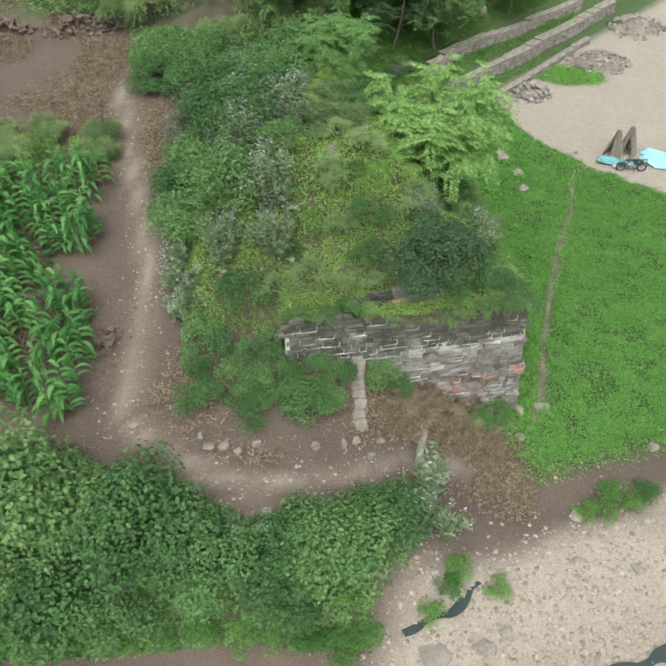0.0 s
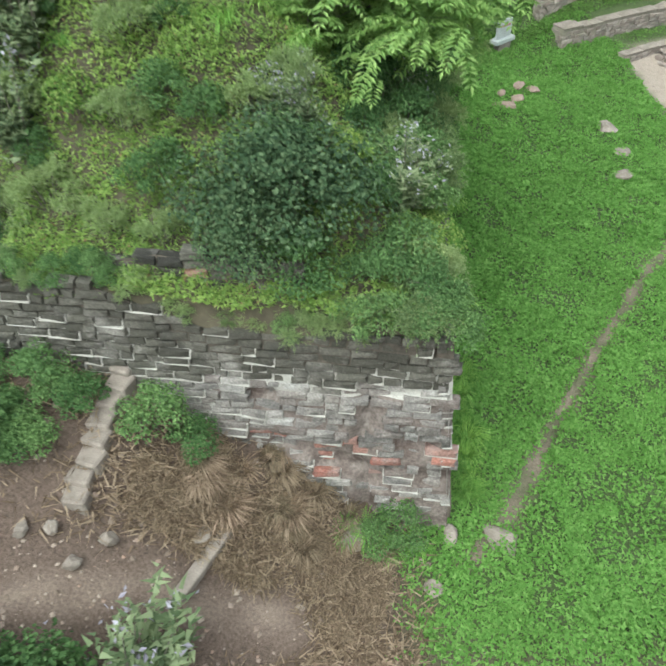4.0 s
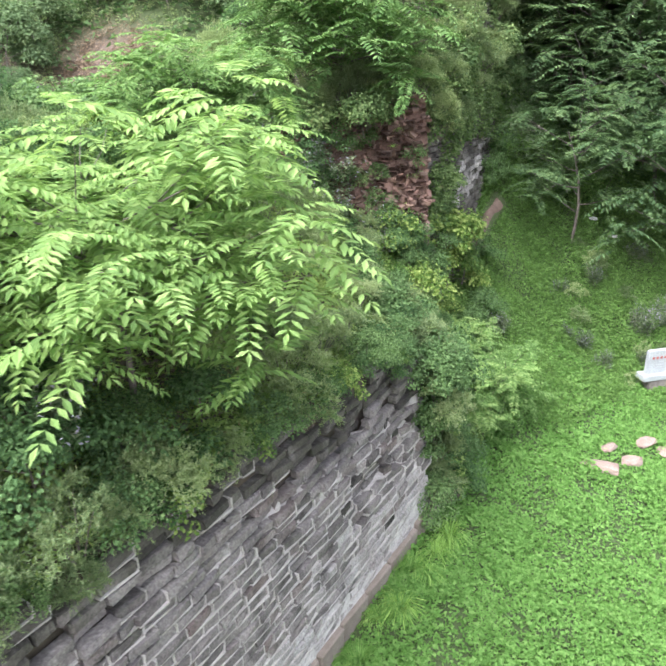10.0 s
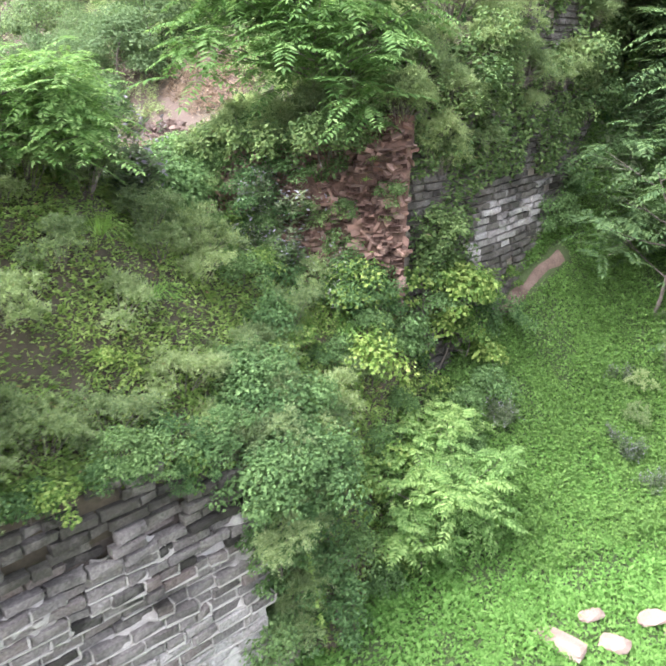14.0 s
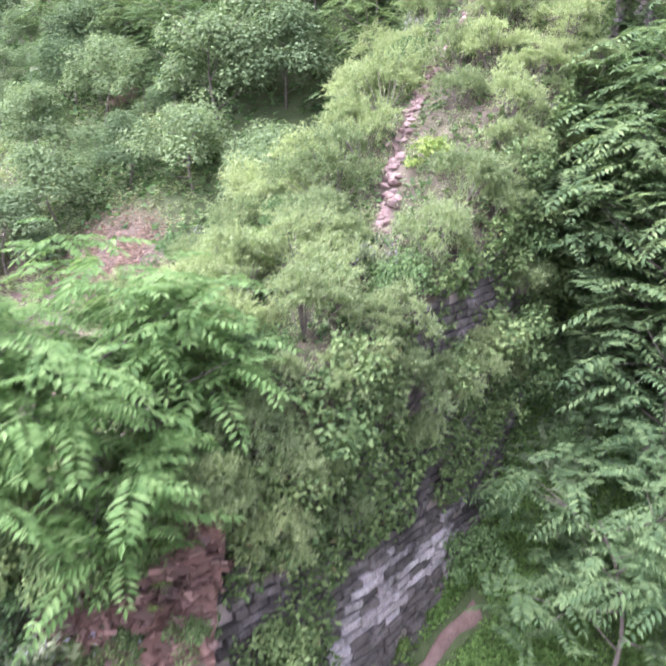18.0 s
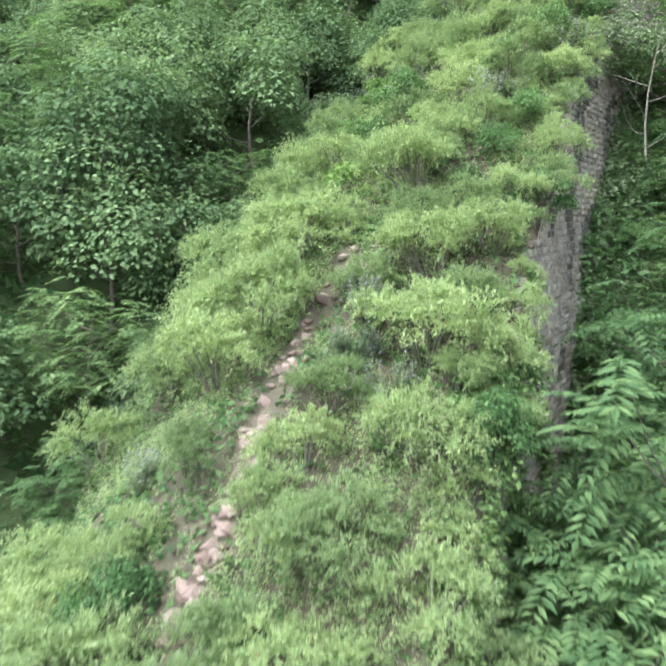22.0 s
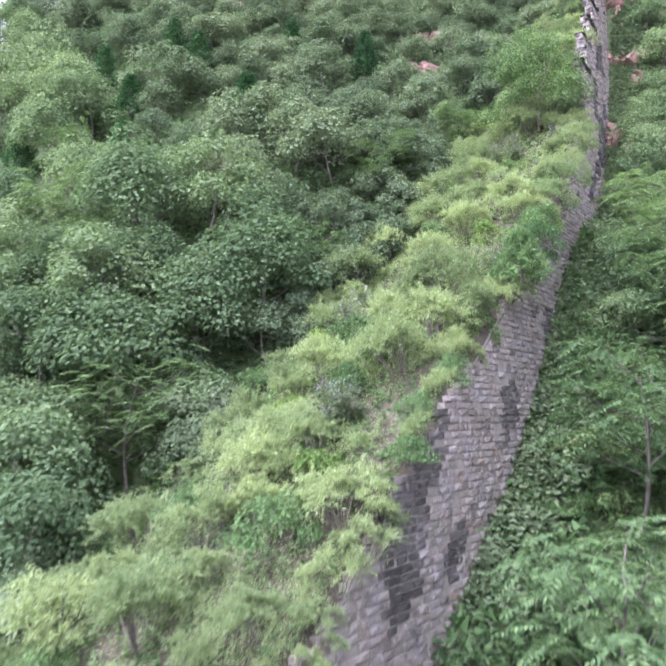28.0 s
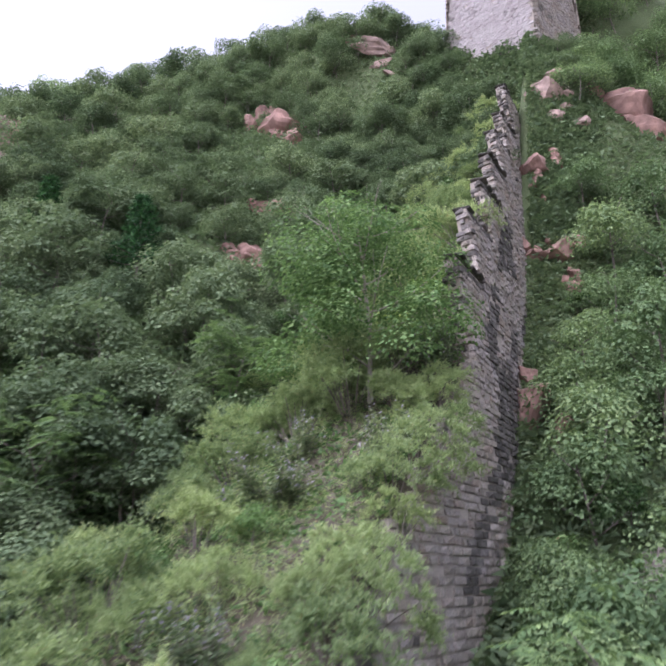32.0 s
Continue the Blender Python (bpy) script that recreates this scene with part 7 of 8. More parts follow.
def rubble_pile(x, y, rad, high, count, seed, mat, label, stretch=1.0, spin=0.0, name="rubble_pile"):
    """A heap of stones: the larger ones parts of their own, the small ones one mesh."""
    r = random.Random(seed)
    base = ground_at(x, y)
    heap = tagged(empty(name, (x, y, base)), label, "rubble", "rubble heaps")
    c, s = math.cos(radians(spin)), math.sin(radians(spin))
    for i in range(count):
        a, q = r.uniform(0, 2 * math.pi), math.sqrt(r.random())
        u, w = math.cos(a) * q * rad * stretch, math.sin(a) * q * rad
        px, py = u * c - w * s, u * s + w * c
        h = ground_at(x + px, y + py) - base + high * (1 - q * q) * r.uniform(0.75, 1.0)
        k = r.uniform(0.22, 0.48)
        piece("stone", shared_rock("stone", mat, i % 6), heap, matrix=pose(px, py, h, r.uniform(-30, 30), r.uniform(-30, 30), r.uniform(0, 360)) @ Matrix.Diagonal((k * 1.3, k, k, 1)))
    bm = bmesh.new()
    bmesh.ops.create_circle(bm, cap_ends=True, segments=18, radius=1.0)
    bmesh.ops.subdivide_edges(bm, edges=bm.edges[:], cuts=2, use_grid_fill=True)
    for v in bm.verts:
        q = min(1.0, v.co.to_2d().length)
        u, w = v.co.x * rad * stretch, v.co.y * rad
        v.co = Vector((u * c - w * s, u * s + w * c, 0))
        v.co.z = ground_at(x + v.co.x, y + v.co.y) - base - 0.1 + (high - 0.1) * (1 - q * q)
    part("core", bm, mat, heap)
    return heap


rubble_pile(14.5, 52.2, 1.4, 0.6, 90, 1, M_grey_rubble, "heap of grey building rubble at the yard's edge", 1.3, 40)
rubble_pile(20.8, 57.4, 1.9, 0.8, 130, 2, M_grey_rubble, "large heap of grey and brown rubble on the yard", 1.5, 15)
rubble_pile(25.6, 64.0, 2.0, 0.9, 110, 3, M_grey_rubble, "heap of rubble at the far side of the yard", 1.5, 25)
rubble_pile(-14.2, 44.0, 0.7, 0.8, 120, 4, M_rubble, "tumbled dry-stone field wall of reddish stones", 4.0, 12, "field_wall")
rubble_pile(-19.5, 43.2, 0.7, 0.7, 90, 5, M_rubble, "tumbled dry-stone field wall of reddish stones", 3.6, 8, "field_wall")
rubble_pile(-9.0, 21.6, 0.45, 0.25, 26, 6, M_rubble, "small heap of pinkish stones beside the path", 1.8, 80)


# rubble on the wall top and at its broken end
def wall_rubble():
    r = random.Random(15)
    trail = tagged(empty("rubble_trail", (-11, 57, 0)), "trail of broken reddish bricks along the wall top", "rubble")
    for (ax, ay), (bx, by) in zip(RUBBLE_TRAIL[:-1], RUBBLE_TRAIL[1:]):
        for i in range(int(30 - 16 * sstep(54, 60, ay))):
            t = r.random()
            x, y = ax + (bx - ax) * t + r.gauss(0, 0.15), ay + (by - ay) * t + r.gauss(0, 0.15)
            k = r.uniform(0.18, 0.4) * (1.4 if r.random() < 0.12 else 1.0)
            piece("stone", shared_rock("stone", M_trail_stone, i % 6), trail, matrix=pose(x + 11, y - 57, float(top_z(x, y)) + 0.03, r.uniform(-20, 20), r.uniform(-20, 20), r.uniform(0, 360)) @ Matrix.Diagonal((k * 1.4, k, k * 0.9, 1)))
    pebble_field("small_rubble", "", 89, 3600, (-16, -5, 48.8, 63), lambda x, y: 1.0 * (near_line(x, y, RUBBLE_TRAIL) < 0.36), (0.05, 0.17), M_rubble, lambda x, y: top_z(x, y) + 0.02, trail)
    end = tagged(empty("collapsed_end", (-4, 42.2, 0)), "collapsed brick rubble at the wall's broken end", "rubble")
    shared = [mesh_of("brick", BRICKS[k][0], BRICKS[k][1], M_red_rubble) for k in range(5)]
    for i in range(230):
        f, u = 0.08 + 0.8 * (int(r.random() * 26) + r.uniform(-0.2, 0.2)) / 26, 0.02 + 0.5 * r.random()
        p, q = end_face(u, f), end_face(u + 0.02, f)
        a = math.degrees(math.atan2(q[1] - p[1], q[0] - p[0])) + r.gauss(0, 14)
        k = r.uniform(0.7, 1.3)
        piece("brick", shared[i % 5], end, matrix=pose(p[0] + 4, p[1] - 42.2, p[2], r.gauss(0, 9), r.gauss(0, 9), a) @ Matrix.Diagonal((0.28 * k, -0.42, 0.12 * k, 1)))
    for x, y, z, k in ((-2.3, 44.4, 11.25, 0.5), (-2.8, 45.8, 11.6, 0.55), (-1.9, 43.6, 10.4, 0.45)):
        stone("fallen_slab", "broken reddish slab at the wall's ruined end", M_red_rubble, int(k * 100), x, y, z, (k * 1.2, k * 0.8, k * 0.5), 40, 0.5, "fallen slabs", (20, 10))


wall_rubble()


def broken_bricks():
    """Small broken bricks past counting over the ruined end of the wall."""
    r = np.random.RandomState(88)
    n = 900
    s, f = r.uniform(0.0, 0.62, n), r.uniform(0.02, 0.95, n)
    c = end_face(s, f) + r.normal(size=(n, 3)) * 0.05
    a = unit(r.normal(size=(n, 3)) + np.array((1.6, 0, 0)))
    o = unit(np.cross(a, np.array((0, 0, 1.0))) + r.normal(size=(n, 3)) * 0.25)
    u = np.cross(a, o)
    k = r.uniform(0.6, 1.2, n)[:, None]
    vs, fs = [], []
    for i in range(n):
        bv, bf = BRICKS[i % 5]
        vs.append(c[i] + bv[:, :1] * a[i] * 0.24 * k[i] + bv[:, 1:2] * o[i] * 0.2 * k[i] + bv[:, 2:] * u[i] * 0.08 * k[i])
        fs.append(bf + 12 * i)
    tagged(new("broken_bricks", mesh_of("broken_bricks", np.concatenate(vs), np.concatenate(fs), M_red_rubble)), "broken reddish bricks packed in the ruined wall end", "rubble", kind="stuff")


broken_bricks()


# ---- rock outcrops on the slopes ----
def outcrop(x, y, z, sx, sy, sz, seed, mat, label, spin=0.0):
    z = ground_at(x, y) + 0.05 * sz
    rock = tagged(empty("rock_outcrop", (x, y, z)), label, "rock", "rock outcrops")
    r = random.Random(seed)
    for i in range(9):
        k = 0.95 if i == 0 else r.uniform(0.3, 0.62)
        ox, oy = (0, 0) if i == 0 else (r.uniform(-0.6, 0.6) * sx, r.uniform(-0.5, 0.5) * sy)
        oz = ground_at(x + ox, y + oy) + 0.05 * sz * k - z
        piece("rock", crag_mesh(seed * 5 + i, mat), rock, matrix=pose(ox, oy, oz, r.uniform(-10, 10), r.uniform(-10, 10), spin + 35 + r.uniform(-25, 25)) @ Matrix.Diagonal((sx * k, sy * k, sz * k, 1)))
    return rock


outcrop(-28.2, 121.9, 0, 2.0, 2.0, 3.0, 1, M_red_rock, "red rock outcrop at the foot of the wall")
outcrop(-29.7, 138.6, 0, 4.6, 2.4, 4.2, 2, M_red_rock, "red rock face below the watchtower")
outcrop(-32.6, 134.9, 0, 2.8, 1.6, 2.4, 3, M_pink_rock, "pinkish rock below the watchtower")
outcrop(-32.2, 131.9, 0, 1.6, 2.2, 2.4, 4, M_red_rock, "dark red rock beside the wall")
outcrop(-30.4, 129.2, 0, 2.0, 2.4, 2.2, 5, M_red_rock, "broken red rock beside the wall")
outcrop(-51.9, 131.9, 0, 4.2, 2.6, 5.0, 6, M_red_rock, "steep red rock on the far slope")
outcrop(-66.4, 118.8, 0, 9.0, 3.0, 4.8, 7, M_pink_rock, "long pale pink rock ledge on the far slope", 30)
outcrop(-43.7, 103.8, 0, 2.6, 1.8, 2.2, 8, M_pink_rock, "pale pink rock between the trees")
outcrop(-37.0, 51.6, 0, 2.6, 1.8, 1.8, 9, M_pink_rock, "weathered rock on the wooded slope")
outcrop(-23.8, 118.9, 0, 1.1, 1.2, 2.0, 10, M_grey_rock, "grey rock face among the bushes")
outcrop(-42.9, 122.3, 0, 2.2, 1.6, 2.0, 11, M_red_rock, "red rock between the bushes")
outcrop(-48.2, 139.2, 0, 5.0, 2.0, 2.2, 12, M_pink_rock, "pink rock ledge near the ridge", 20)
outcrop(-44.9, 125.6, 0, 2.4, 1.4, 1.6, 13, M_red_rock, "small red rock among far bushes")


# ---- terrace walls beyond the yard ----
def terrace_wall(a, b, height, thick, seed, label):
    a, b = np.array(a, float), np.array(b, float)
    ln = float(np.linalg.norm(b - a))
    along = (b - a) / ln
    out = np.array((along[1], -along[0]))
    wall = tagged(empty("terrace_wall", (*a, 0)), label, "stone wall", "terrace walls")
    foot = lambda s: ground_z(a[0] + along[0] * s + out[0] * 0.6, a[1] + along[1] * s + out[1] * 0.6) - 0.25

    def pos(s, h, inset=0.0):
        s, h = np.asarray(s, float), np.asarray(h, float)
        return np.stack([along[0] * s - out[0] * inset, along[1] * s - out[1] * inset, foot(s) + h], -1)
    ss = np.linspace(0, ln, 30)
    prof = [(0.05, 0.0), (0.05, height - 0.04), (thick - 0.05, height - 0.04), (thick - 0.05, 0.0)]
    v = np.concatenate([pos(ss, np.full(30, h), i) for i, h in prof])
    q = np.array([(k * 30 + i, k * 30 + i + 1, (k + 1) * 30 + i + 1, (k + 1) * 30 + i) for k in range(3) for i in range(29)] + [(0, 30, 60, 90)])
    piece("core", mesh_of("core", v, q, M_hill_mortar), wall, "earth-filled core")
    field = brick_field(pos, 0, ln, 0.0, height, 0.2, 0.34, seed, lambda s, h: h > 0, lambda s, h: 0.04 * vnoise(s, h, 0.3, seed), 0.03, 0.2, 0.05)
    lay_bricks(wall, field, [M_grey_rubble], lambda s, h: np.zeros(len(s), int), 120, lambda s, h: s)
    end = lambda s, h: np.stack([-out[0] * (thick - np.asarray(s)), -out[1] * (thick - np.asarray(s)), float(foot(0.0)) + np.asarray(h, float)], -1)
    lay_bricks(wall, brick_field(end, 0, thick, 0.0, height, 0.2, 0.3, seed + 1, lambda s, h: h > 0, None, 0.03, 0.2, 0.04), [M_grey_rubble], lambda s, h: np.zeros(len(s), int), 0, lambda s, h: s)
    n = int(ln / 1.2)
    for i in range(n):
        s = (i + 0.5) * ln / n
        bm = bmesh.new()
        bmesh.ops.create_cube(bm, size=1.0)
        bmesh.ops.scale(bm, vec=(ln / n - 0.012, thick + 0.06, 0.07), verts=bm.verts)
        bmesh.ops.bevel(bm, geom=bm.edges[:], offset=0.012, segments=1, affect="EDGES")
        p = pos(np.array([s]), np.array([height]), thick / 2)[0]
        part("cap", bm, M_stone, wall, "").matrix_local = pose(p[0], p[1], p[2] + 0.01, 0, 0, math.degrees(math.atan2(along[1], along[0])))
    return wall


terrace_wall((8.3, 50.0), (24.2, 66.2), 1.35, 0.8, 91, "dry-stone terrace wall with a paved top above the yard")
terrace_wall((7.0, 51.3), (20.8, 64.4), 1.35, 0.6, 92, "higher dry-stone terrace wall with a pale coping")
terrace_wall((11.4, 50.4), (20.9, 60.8), 0.7, 0.45, 93, "low stone kerb wall along the yard")


# ---- heritage marker stone ----
def box_bm(size, bevel=0.01):
    bm = bmesh.new()
    bmesh.ops.create_cube(bm, size=1.0)
    bmesh.ops.scale(bm, vec=size, verts=bm.verts)
    bmesh.ops.bevel(bm, geom=bm.edges[:], offset=bevel, segments=2, affect="EDGES")
    return bm


def build_marker():
    marker = tagged(empty("marker_stone", (5.55, 48.6, ground_at(5.55, 48.6) - 0.1)), "pale marble marker stone with red lettering on a stepped base", "marker")
    marker.rotation_euler = (0, 0, radians(58))
    part("plinth", box_bm((0.9, 0.4, 0.5), 0.03), M_grey_rock, marker, "rough grey plinth").matrix_local = pose(0, 0, 0.25)
    part("base", box_bm((1.35, 0.5, 0.2), 0.02), M_marble, marker).matrix_local = pose(0, 0, 0.58)
    part("slab", box_bm((0.98, 0.17, 0.85), 0.015), M_marble, marker).matrix_local = pose(0, 0, 1.1)
    ink = plain_material("red_paint", (0.35, 0.08, 0.07), (0.45, 0.12, 0.10), 8, 0.6, 0.0)
    for i in range(5):
        part("letter_bar", box_bm((0.085, 0.012, 0.085), 0.002), ink, marker, "red painted character").matrix_local = pose(-0.3 + 0.15 * i, -0.088, 1.26)
    grey_ink = plain_material("engraving", (0.35, 0.36, 0.37), (0.42, 0.43, 0.44), 8, 0.7, 0.0)
    for i in range(3):
        part("letter_bar", box_bm((0.5 - 0.06 * i, 0.012, 0.035), 0.002), grey_ink, marker, "grey engraved line").matrix_local = pose(0, -0.088, 1.08 - 0.1 * i)


build_marker()

# small white board on a trunk in the shade
board = tagged(empty("notice_board", (1.15, 56.2, ground_at(1.15, 56.2) + 1.1)), "small white notice board fixed to a trunk", "sign")
board.rotation_euler = (0, 0, radians(40))
part("board", box_bm((0.62, 0.03, 0.5), 0.006), M_plaster, board, "white board")
part("post", box_bm((0.05, 0.05, 1.5), 0.008), M_bark, board).matrix_local = pose(0, 0.045, -0.45)
for i in range(3):
    part("letter_bar", box_bm((0.4, 0.006, 0.04), 0.001), M_grey_rock, board, "grey line of writing").matrix_local = pose(0, -0.017, 0.12 - 0.12 * i)


# ---- yard: motorcycle, stalk stack, tarpaulin ----
def metal(name, colour, rough, m=1.0):
    mat, n, l = nodes_of(name)
    t = noise_tex(n, l, 14.0, 4, 0.7)
    r = ramp(n, [(0.3, tuple(c * 0.75 for c in colour)), (0.7, colour)])
    l.new(t.outputs[0], r.inputs[0])
    p = n["Principled BSDF"]
    l.new(r.outputs[0], p.inputs["Base Color"])
    p.inputs["Roughness"].default_value, p.inputs["Metallic"].default_value = rough, m
    return mat


def ring_bm(radius, tube_r, seg=28, sides=8):
    bm = bmesh.new()
    rows = []
    for i in range(seg):
        a = 2 * math.pi * i / seg
        rows.append([bm.verts.new(((radius + tube_r * math.cos(b)) * math.cos(a), tube_r * math.sin(b), (radius + tube_r * math.cos(b)) * math.sin(a))) for b in [2 * math.pi * j / sides for j in range(sides)]])
    for i in range(seg):
        for j in range(sides):
            bm.faces.new((rows[i][j], rows[(i + 1) % seg][j], rows[(i + 1) % seg][(j + 1) % sides], rows[i][(j + 1) % sides]))
    return bm


def rod(parent, name, pts, rad, mat, label="", sides=8):
    v, q = tube(np.array(pts, float), np.full(len(pts), rad), sides)
    return piece(name, mesh_of(name, v, q, mat, True), parent, label)


def build_motorcycle():
    black, chrome = metal("black_rubber", (0.03, 0.03, 0.032), 0.8, 0.0), metal("chrome", (0.6, 0.6, 0.6), 0.25)
    paint, leather = metal("dark_green_paint", (0.03, 0.06, 0.06), 0.3, 0.0), metal("black_seat", (0.025, 0.025, 0.028), 0.6, 0.0)
    bike = tagged(empty("motorcycle", (18.85, 41.75, ground_at(18.85, 41.75))), "small dark motorcycle parked on its stand in the yard", "motorcycle")
    bike.rotation_euler = (0, radians(4), radians(172))
    for nm, x in (("front_wheel", 0.64), ("rear_wheel", -0.62)):
        tyre = part("tyre", ring_bm(0.25, 0.045), black, bike, "black rubber tyre")
        tyre.name = nm
        tyre.matrix_local = pose(x, 0, 0.295)
        part("rim", ring_bm(0.205, 0.014), chrome, tyre, "chrome rim")
        for k in range(10):
            a = math.pi * 2 * k / 10
            rod(tyre, "spoke", [(0, 0, 0), (0.2 * math.cos(a), 0, 0.2 * math.sin(a))], 0.004, chrome, "", 4)
    rod(bike, "fork", [(0.64, 0.07, 0.3), (0.5, 0.07, 0.72), (0.43, 0.07, 0.92)], 0.018, chrome, "chrome fork leg")
    rod(bike, "fork", [(0.64, -0.07, 0.3), (0.5, -0.07, 0.72), (0.43, -0.07, 0.92)], 0.018, chrome, "chrome fork leg")
    rod(bike, "frame", [(0.45, 0, 0.82), (0.15, 0, 0.74), (-0.35, 0, 0.66), (-0.62, 0, 0.3)], 0.022, black)
    rod(bike, "handlebar", [(0.3, 0.36, 1.02), (0.42, 0.2, 1.0), (0.45, 0, 0.95), (0.42, -0.2, 1.0), (0.3, -0.36, 1.02)], 0.012, chrome, "chrome handlebar")
    for y in (0.36, -0.36):
        rod(bike, "grip", [(0.33, y * 0.95, 1.02), (0.25, y * 1.08, 1.02)], 0.018, black, "black grip")
        rod(bike, "mirror_stalk", [(0.36, y * 0.75, 1.02), (0.38, y * 0.85, 1.18)], 0.005, chrome)
        m = part("mirror", box_bm((0.02, 0.12, 0.07), 0.008), black, bike)
        m.matrix_local = pose(0.38, y * 0.9, 1.2)
    bm = bmesh.new()
    bmesh.ops.create_uvsphere(bm, u_segments=18, v_segments=10, radius=1)
    bmesh.ops.scale(bm, vec=(0.26, 0.13, 0.12), verts=bm.verts)
    part("fuel_tank", bm, paint, bike, "dark green fuel tank").matrix_local = pose(0.2, 0, 0.82, 0, 8, 0)
    part("seat", box_bm((0.66, 0.24, 0.09), 0.035), leather, bike, "black seat").matrix_local = pose(-0.3, 0, 0.8, 0, -3, 0)
    part("engine", box_bm((0.34, 0.24, 0.3), 0.05), chrome, bike, "grey engine block").matrix_local = pose(0.12, 0, 0.45)
    part("side_cover", box_bm((0.3, 0.26, 0.18), 0.04), paint, bike).matrix_local = pose(-0.2, 0, 0.62)
    rod(bike, "exhaust", [(0.2, -0.14, 0.3), (0.0, -0.16, 0.24), (-0.75, -0.18, 0.33)], 0.035, chrome, "chrome exhaust pipe")
    for nm, x, top in (("front_mudguard", 0.64, 0.36), ("rear_mudguard", -0.66, 0.37)):
        pts = [(x + top * math.cos(a), 0, 0.295 + top * math.sin(a)) for a in np.linspace(0.5, 2.6, 8)]
        v, q = tube(np.array(pts), np.full(8, 0.05), 6)
        v[:, 1] *= 1.3
        piece(nm, mesh_of(nm, v, q, paint, True), bike)
    bm = bmesh.new()
    bmesh.ops.create_uvsphere(bm, u_segments=14, v_segments=8, radius=0.085)
    part("headlight", bm, chrome, bike, "round chrome headlight").matrix_local = pose(0.56, 0, 0.88)
    part("tail_light", box_bm((0.05, 0.12, 0.06), 0.01), metal("red_lens", (0.4, 0.02, 0.02), 0.3, 0.0), bike, "red tail light").matrix_local = pose(-0.84, 0, 0.7)
    part("luggage_rack", box_bm((0.3, 0.24, 0.02), 0.006), chrome, bike).matrix_local = pose(-0.72, 0, 0.84)
    rod(bike, "stand", [(-0.1, 0.1, 0.34), (-0.15, 0.28, 0.0)], 0.012, black)


build_motorcycle()


def stalk_stack(x, y, spin, high, mat, label):
    r = np.random.RandomState(int(x * 10))
    stack = tagged(empty("stalk_stack", (x, y, ground_at(x, y))), label, "stack", "stalk stacks")
    parts = []
    for i in range(150):
        a = r.uniform(0.5, 2 * np.pi - 0.5) + radians(spin)
        rad = 0.62 * r.uniform(0.85, 1.05)
        f = np.array((math.cos(a) * rad, math.sin(a) * rad, 0))
        t = np.array((r.normal() * 0.07, r.normal() * 0.07, high * r.uniform(0.9, 1.05)))
        parts.append(tube(np.stack([f, (f + t) / 2 * 1.04 + np.array((0, 0, 0.03)), t]), (0.03, 0.028, 0.018), 4))
    ob = piece("stalk_cone", mesh_of("stalk_cone", *joined(parts), mat), stack, "leaning dry stalks", kind="stuff")
    v, q = tube(np.array([(0, 0, high * 0.72), (0, 0, high * 0.78)]), (0.2, 0.18), 14)
    piece("tie_band", mesh_of("tie_band", v, q, M_dry), stack, "straw tie")


M_stalk = plain_material("weathered_stalk", (0.16, 0.13, 0.105), (0.30, 0.26, 0.22), 9, 0.9, 0.3)
stalk_stack(18.25, 43.75, 200, 1.7, M_stalk, "tent-like stack of dark dry stalks in the yard")
stalk_stack(19.15, 43.9, 250, 1.85, M_stalk, "tall tent-like stack of grey dry stalks")


def sheet_cloth(name, label, x, y, sx, sy, spin, mat, seed, crumple=0.12):
    n = 26
    u, w = np.meshgrid(np.linspace(-0.5, 0.5, n), np.linspace(-0.5, 0.5, n))
    c, s = math.cos(radians(spin)), math.sin(radians(spin))
    wob = 1 + 0.12 * vnoise(u * 6, w * 6, 1.0, seed)
    px, py = u * sx * wob, w * sy * wob
    X, Y = x + px * c - py * s, y + px * s + py * c
    fold = np.abs(vnoise(X * 2.2 + Y, Y * 0.8, 1.0, seed + 1)) * crumple + np.abs(vnoise(X, Y, 0.45, seed + 2)) * crumple * 0.5
    Z = ground_z(X, Y) + 0.07 + fold
    i, j = np.meshgrid(np.arange(n - 1), np.arange(n - 1), indexing="ij")
    q = np.stack([i * n + j, i * n + j + 1, (i + 1) * n + j + 1, (i + 1) * n + j], -1).reshape(-1, 4)
    ob = tagged(new(name, mesh_of(name, np.stack([X, Y, Z], -1).reshape(-1, 3), q, mat, True)), label, "tarpaulin")
    ob.modifiers.new("thickness", "SOLIDIFY").thickness = 0.01
    return ob


M_tarp = plain_material("pale_blue_plastic", (0.22, 0.46, 0.55), (0.42, 0.64, 0.70), 1.2, 0.35, 0.1)
M_tarp2 = plain_material("teal_plastic", (0.12, 0.33, 0.36), (0.25, 0.48, 0.52), 2.0, 0.35, 0.1)
sheet_cloth("tarpaulin", "crumpled pale blue plastic tarpaulin spread on the yard", 21.6, 42.6, 3.6, 2.3, -28, M_tarp, 5)
sheet_cloth("tarpaulin", "crumpled teal plastic sheet under the motorcycle and stalks", 18.2, 42.7, 2.4, 0.9, -20, M_tarp2, 9, 0.2)
for i, (x, y, sx, sy) in enumerate(((17.2, 42.9, 0.5, 0.4), (18.0, 42.2, 0.55, 0.4))):
    stone("sack", "pale plastic sack lying beside the stalk stack", M_marble if i else M_yellow, 90 + i, x, y, ground_at(x, y) + 0.12, (sx, sy, 0.35), 20 * i, 0.7, "sacks", category="sack")
stone("stone_weight", "round dark stone alone on the pale yard", M_grey_rock, 95, 15.9, 43.9, ground_at(15.9, 43.9) + 0.08, (0.35, 0.3, 0.3), 0, 0.8)


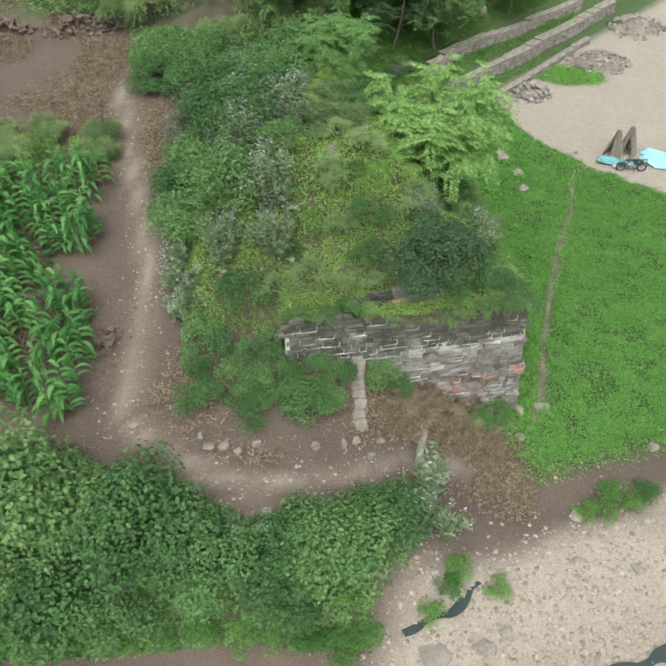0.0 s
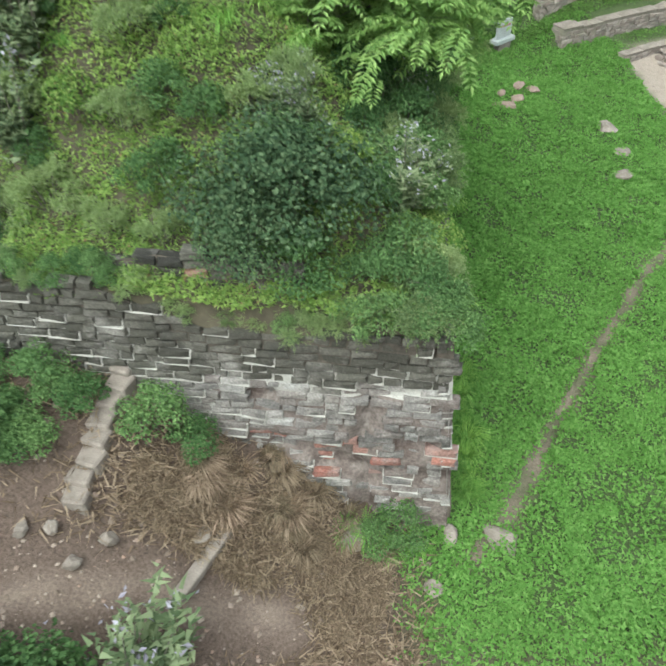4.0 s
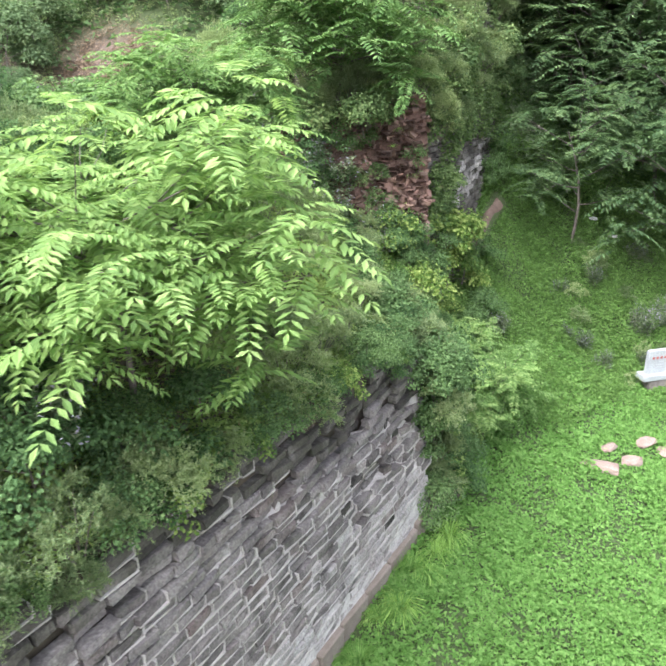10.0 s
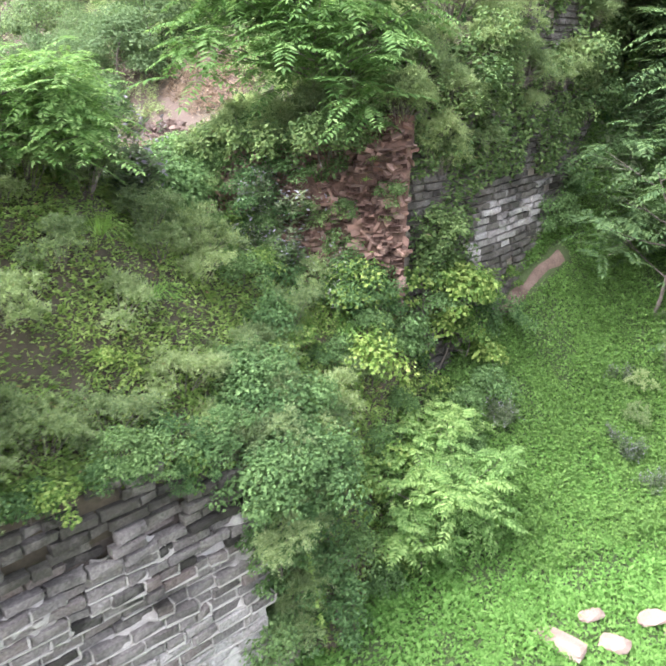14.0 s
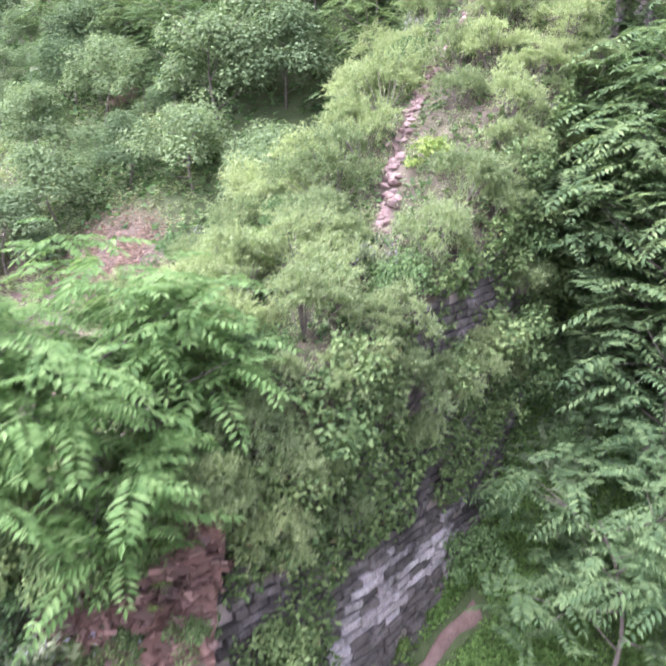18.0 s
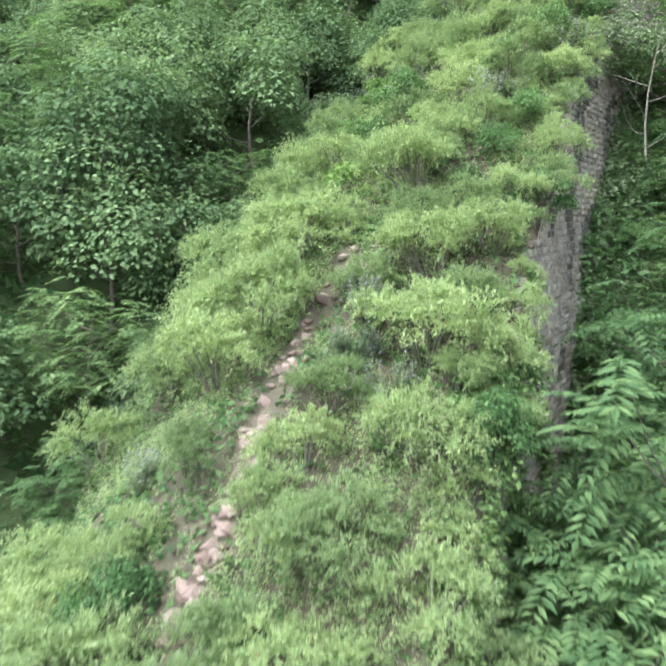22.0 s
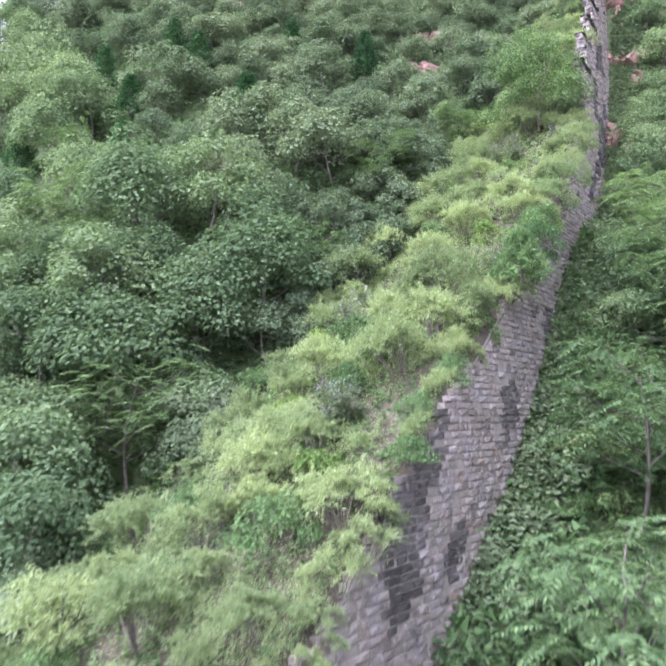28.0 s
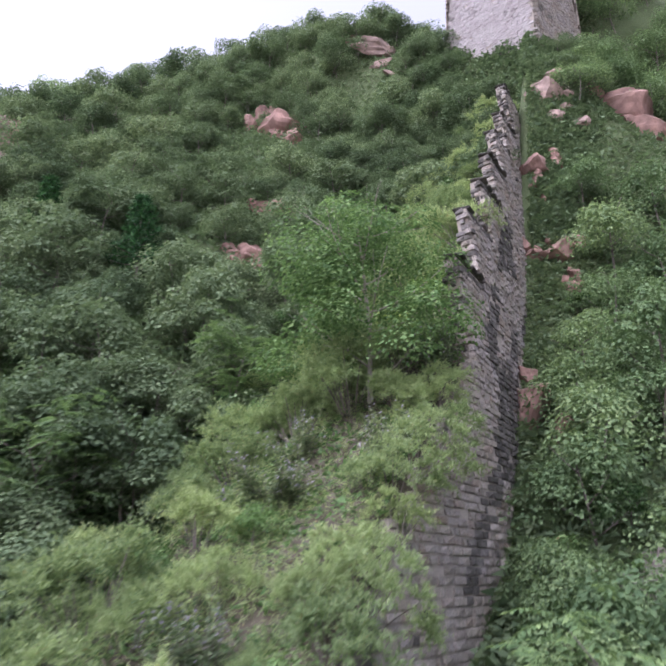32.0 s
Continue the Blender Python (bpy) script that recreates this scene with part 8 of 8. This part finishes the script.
# ---- stream water ----
def water(name, pts, width):
    m, n, l = nodes_of("stream_water")
    p = n["Principled BSDF"]
    p.inputs["Base Color"].default_value = (0.035, 0.045, 0.045, 1)
    p.inputs["Roughness"].default_value = 0.08
    t = noise_tex(n, l, 5.0, 3)
    bumped(n, l, t.outputs[0], 0.15, 0.02)
    pts = np.array(pts, float)
    s = np.linspace(0, len(pts) - 1, 24)
    c = np.stack([np.interp(s, np.arange(len(pts)), pts[:, 0]), np.interp(s, np.arange(len(pts)), pts[:, 1])], -1)
    d = np.gradient(c, axis=0)
    d = d / np.linalg.norm(d, axis=1)[:, None]
    nrm = np.stack([-d[:, 1], d[:, 0]], -1) * (width * (0.75 + 0.35 * np.sin(s * 3.1)))[:, None]
    v = np.concatenate([np.c_[c + nrm, ground_z(*(c.T)) + 0.09], np.c_[c - nrm, ground_z(*(c.T)) + 0.09]])
    v[:, 2] = v[:, 2].min() * 0.5 + v[:, 2] * 0.5
    q = np.array([(i, i + 1, 24 + i + 1, 24 + i) for i in range(23)])
    tagged(new(name, mesh_of(name, v, q, m, True)), "shallow dark stream water between pebbles", "water", kind="structure")


water("water", [(2.4, 11.9), (3.2, 12.35), (4.2, 12.6), (4.8, 13.3), (5.3, 13.8)], 0.28)
water("water_east", [(9.2, 10.6), (10.6, 10.9), (11.4, 11.4), (13.0, 11.7)], 0.35)

M_locust = leaf_material("locust_leaf", (0.08, 0.15, 0.058), (0.145, 0.245, 0.09), (0.225, 0.335, 0.13), 0.55, 0.38)
# plants that stand out along the wall
proto("locust_tree", broadleaf(6.8, 3.1, 70, 260, 0.115, M_locust, 0.27, M_pale_bark, 0.0, 0.02), "tall airy green tree with a pale trunk on the wall", "tree", "", 1)
plant("locust_tree", -29.3, 115.2, float(top_z(-29.3, 115.2)) - 0.5, 1.0, 0)
proto("grey_leaved_tree", broadleaf(6.2, 3.0, 34, 230, 0.095, M_grey, 0.24, M_pale_bark, 0.28, 0.013), "slender grey-leaved tree leaning over the wall", "tree", "grey-leaved trees", 2)
plant("grey_leaved_tree", -13.4, 77.0, ground_at(-13.4, 77.0) - 0.1, 1.12, 0)
plant("grey_leaved_tree", -13.0, 80.2, ground_at(-13.0, 80.2) - 0.1, 0.8, 90)
plant("pine_sapling", -21.7, 101.2, float(wall_z(101.2)) - 0.3, 1.1, 0)
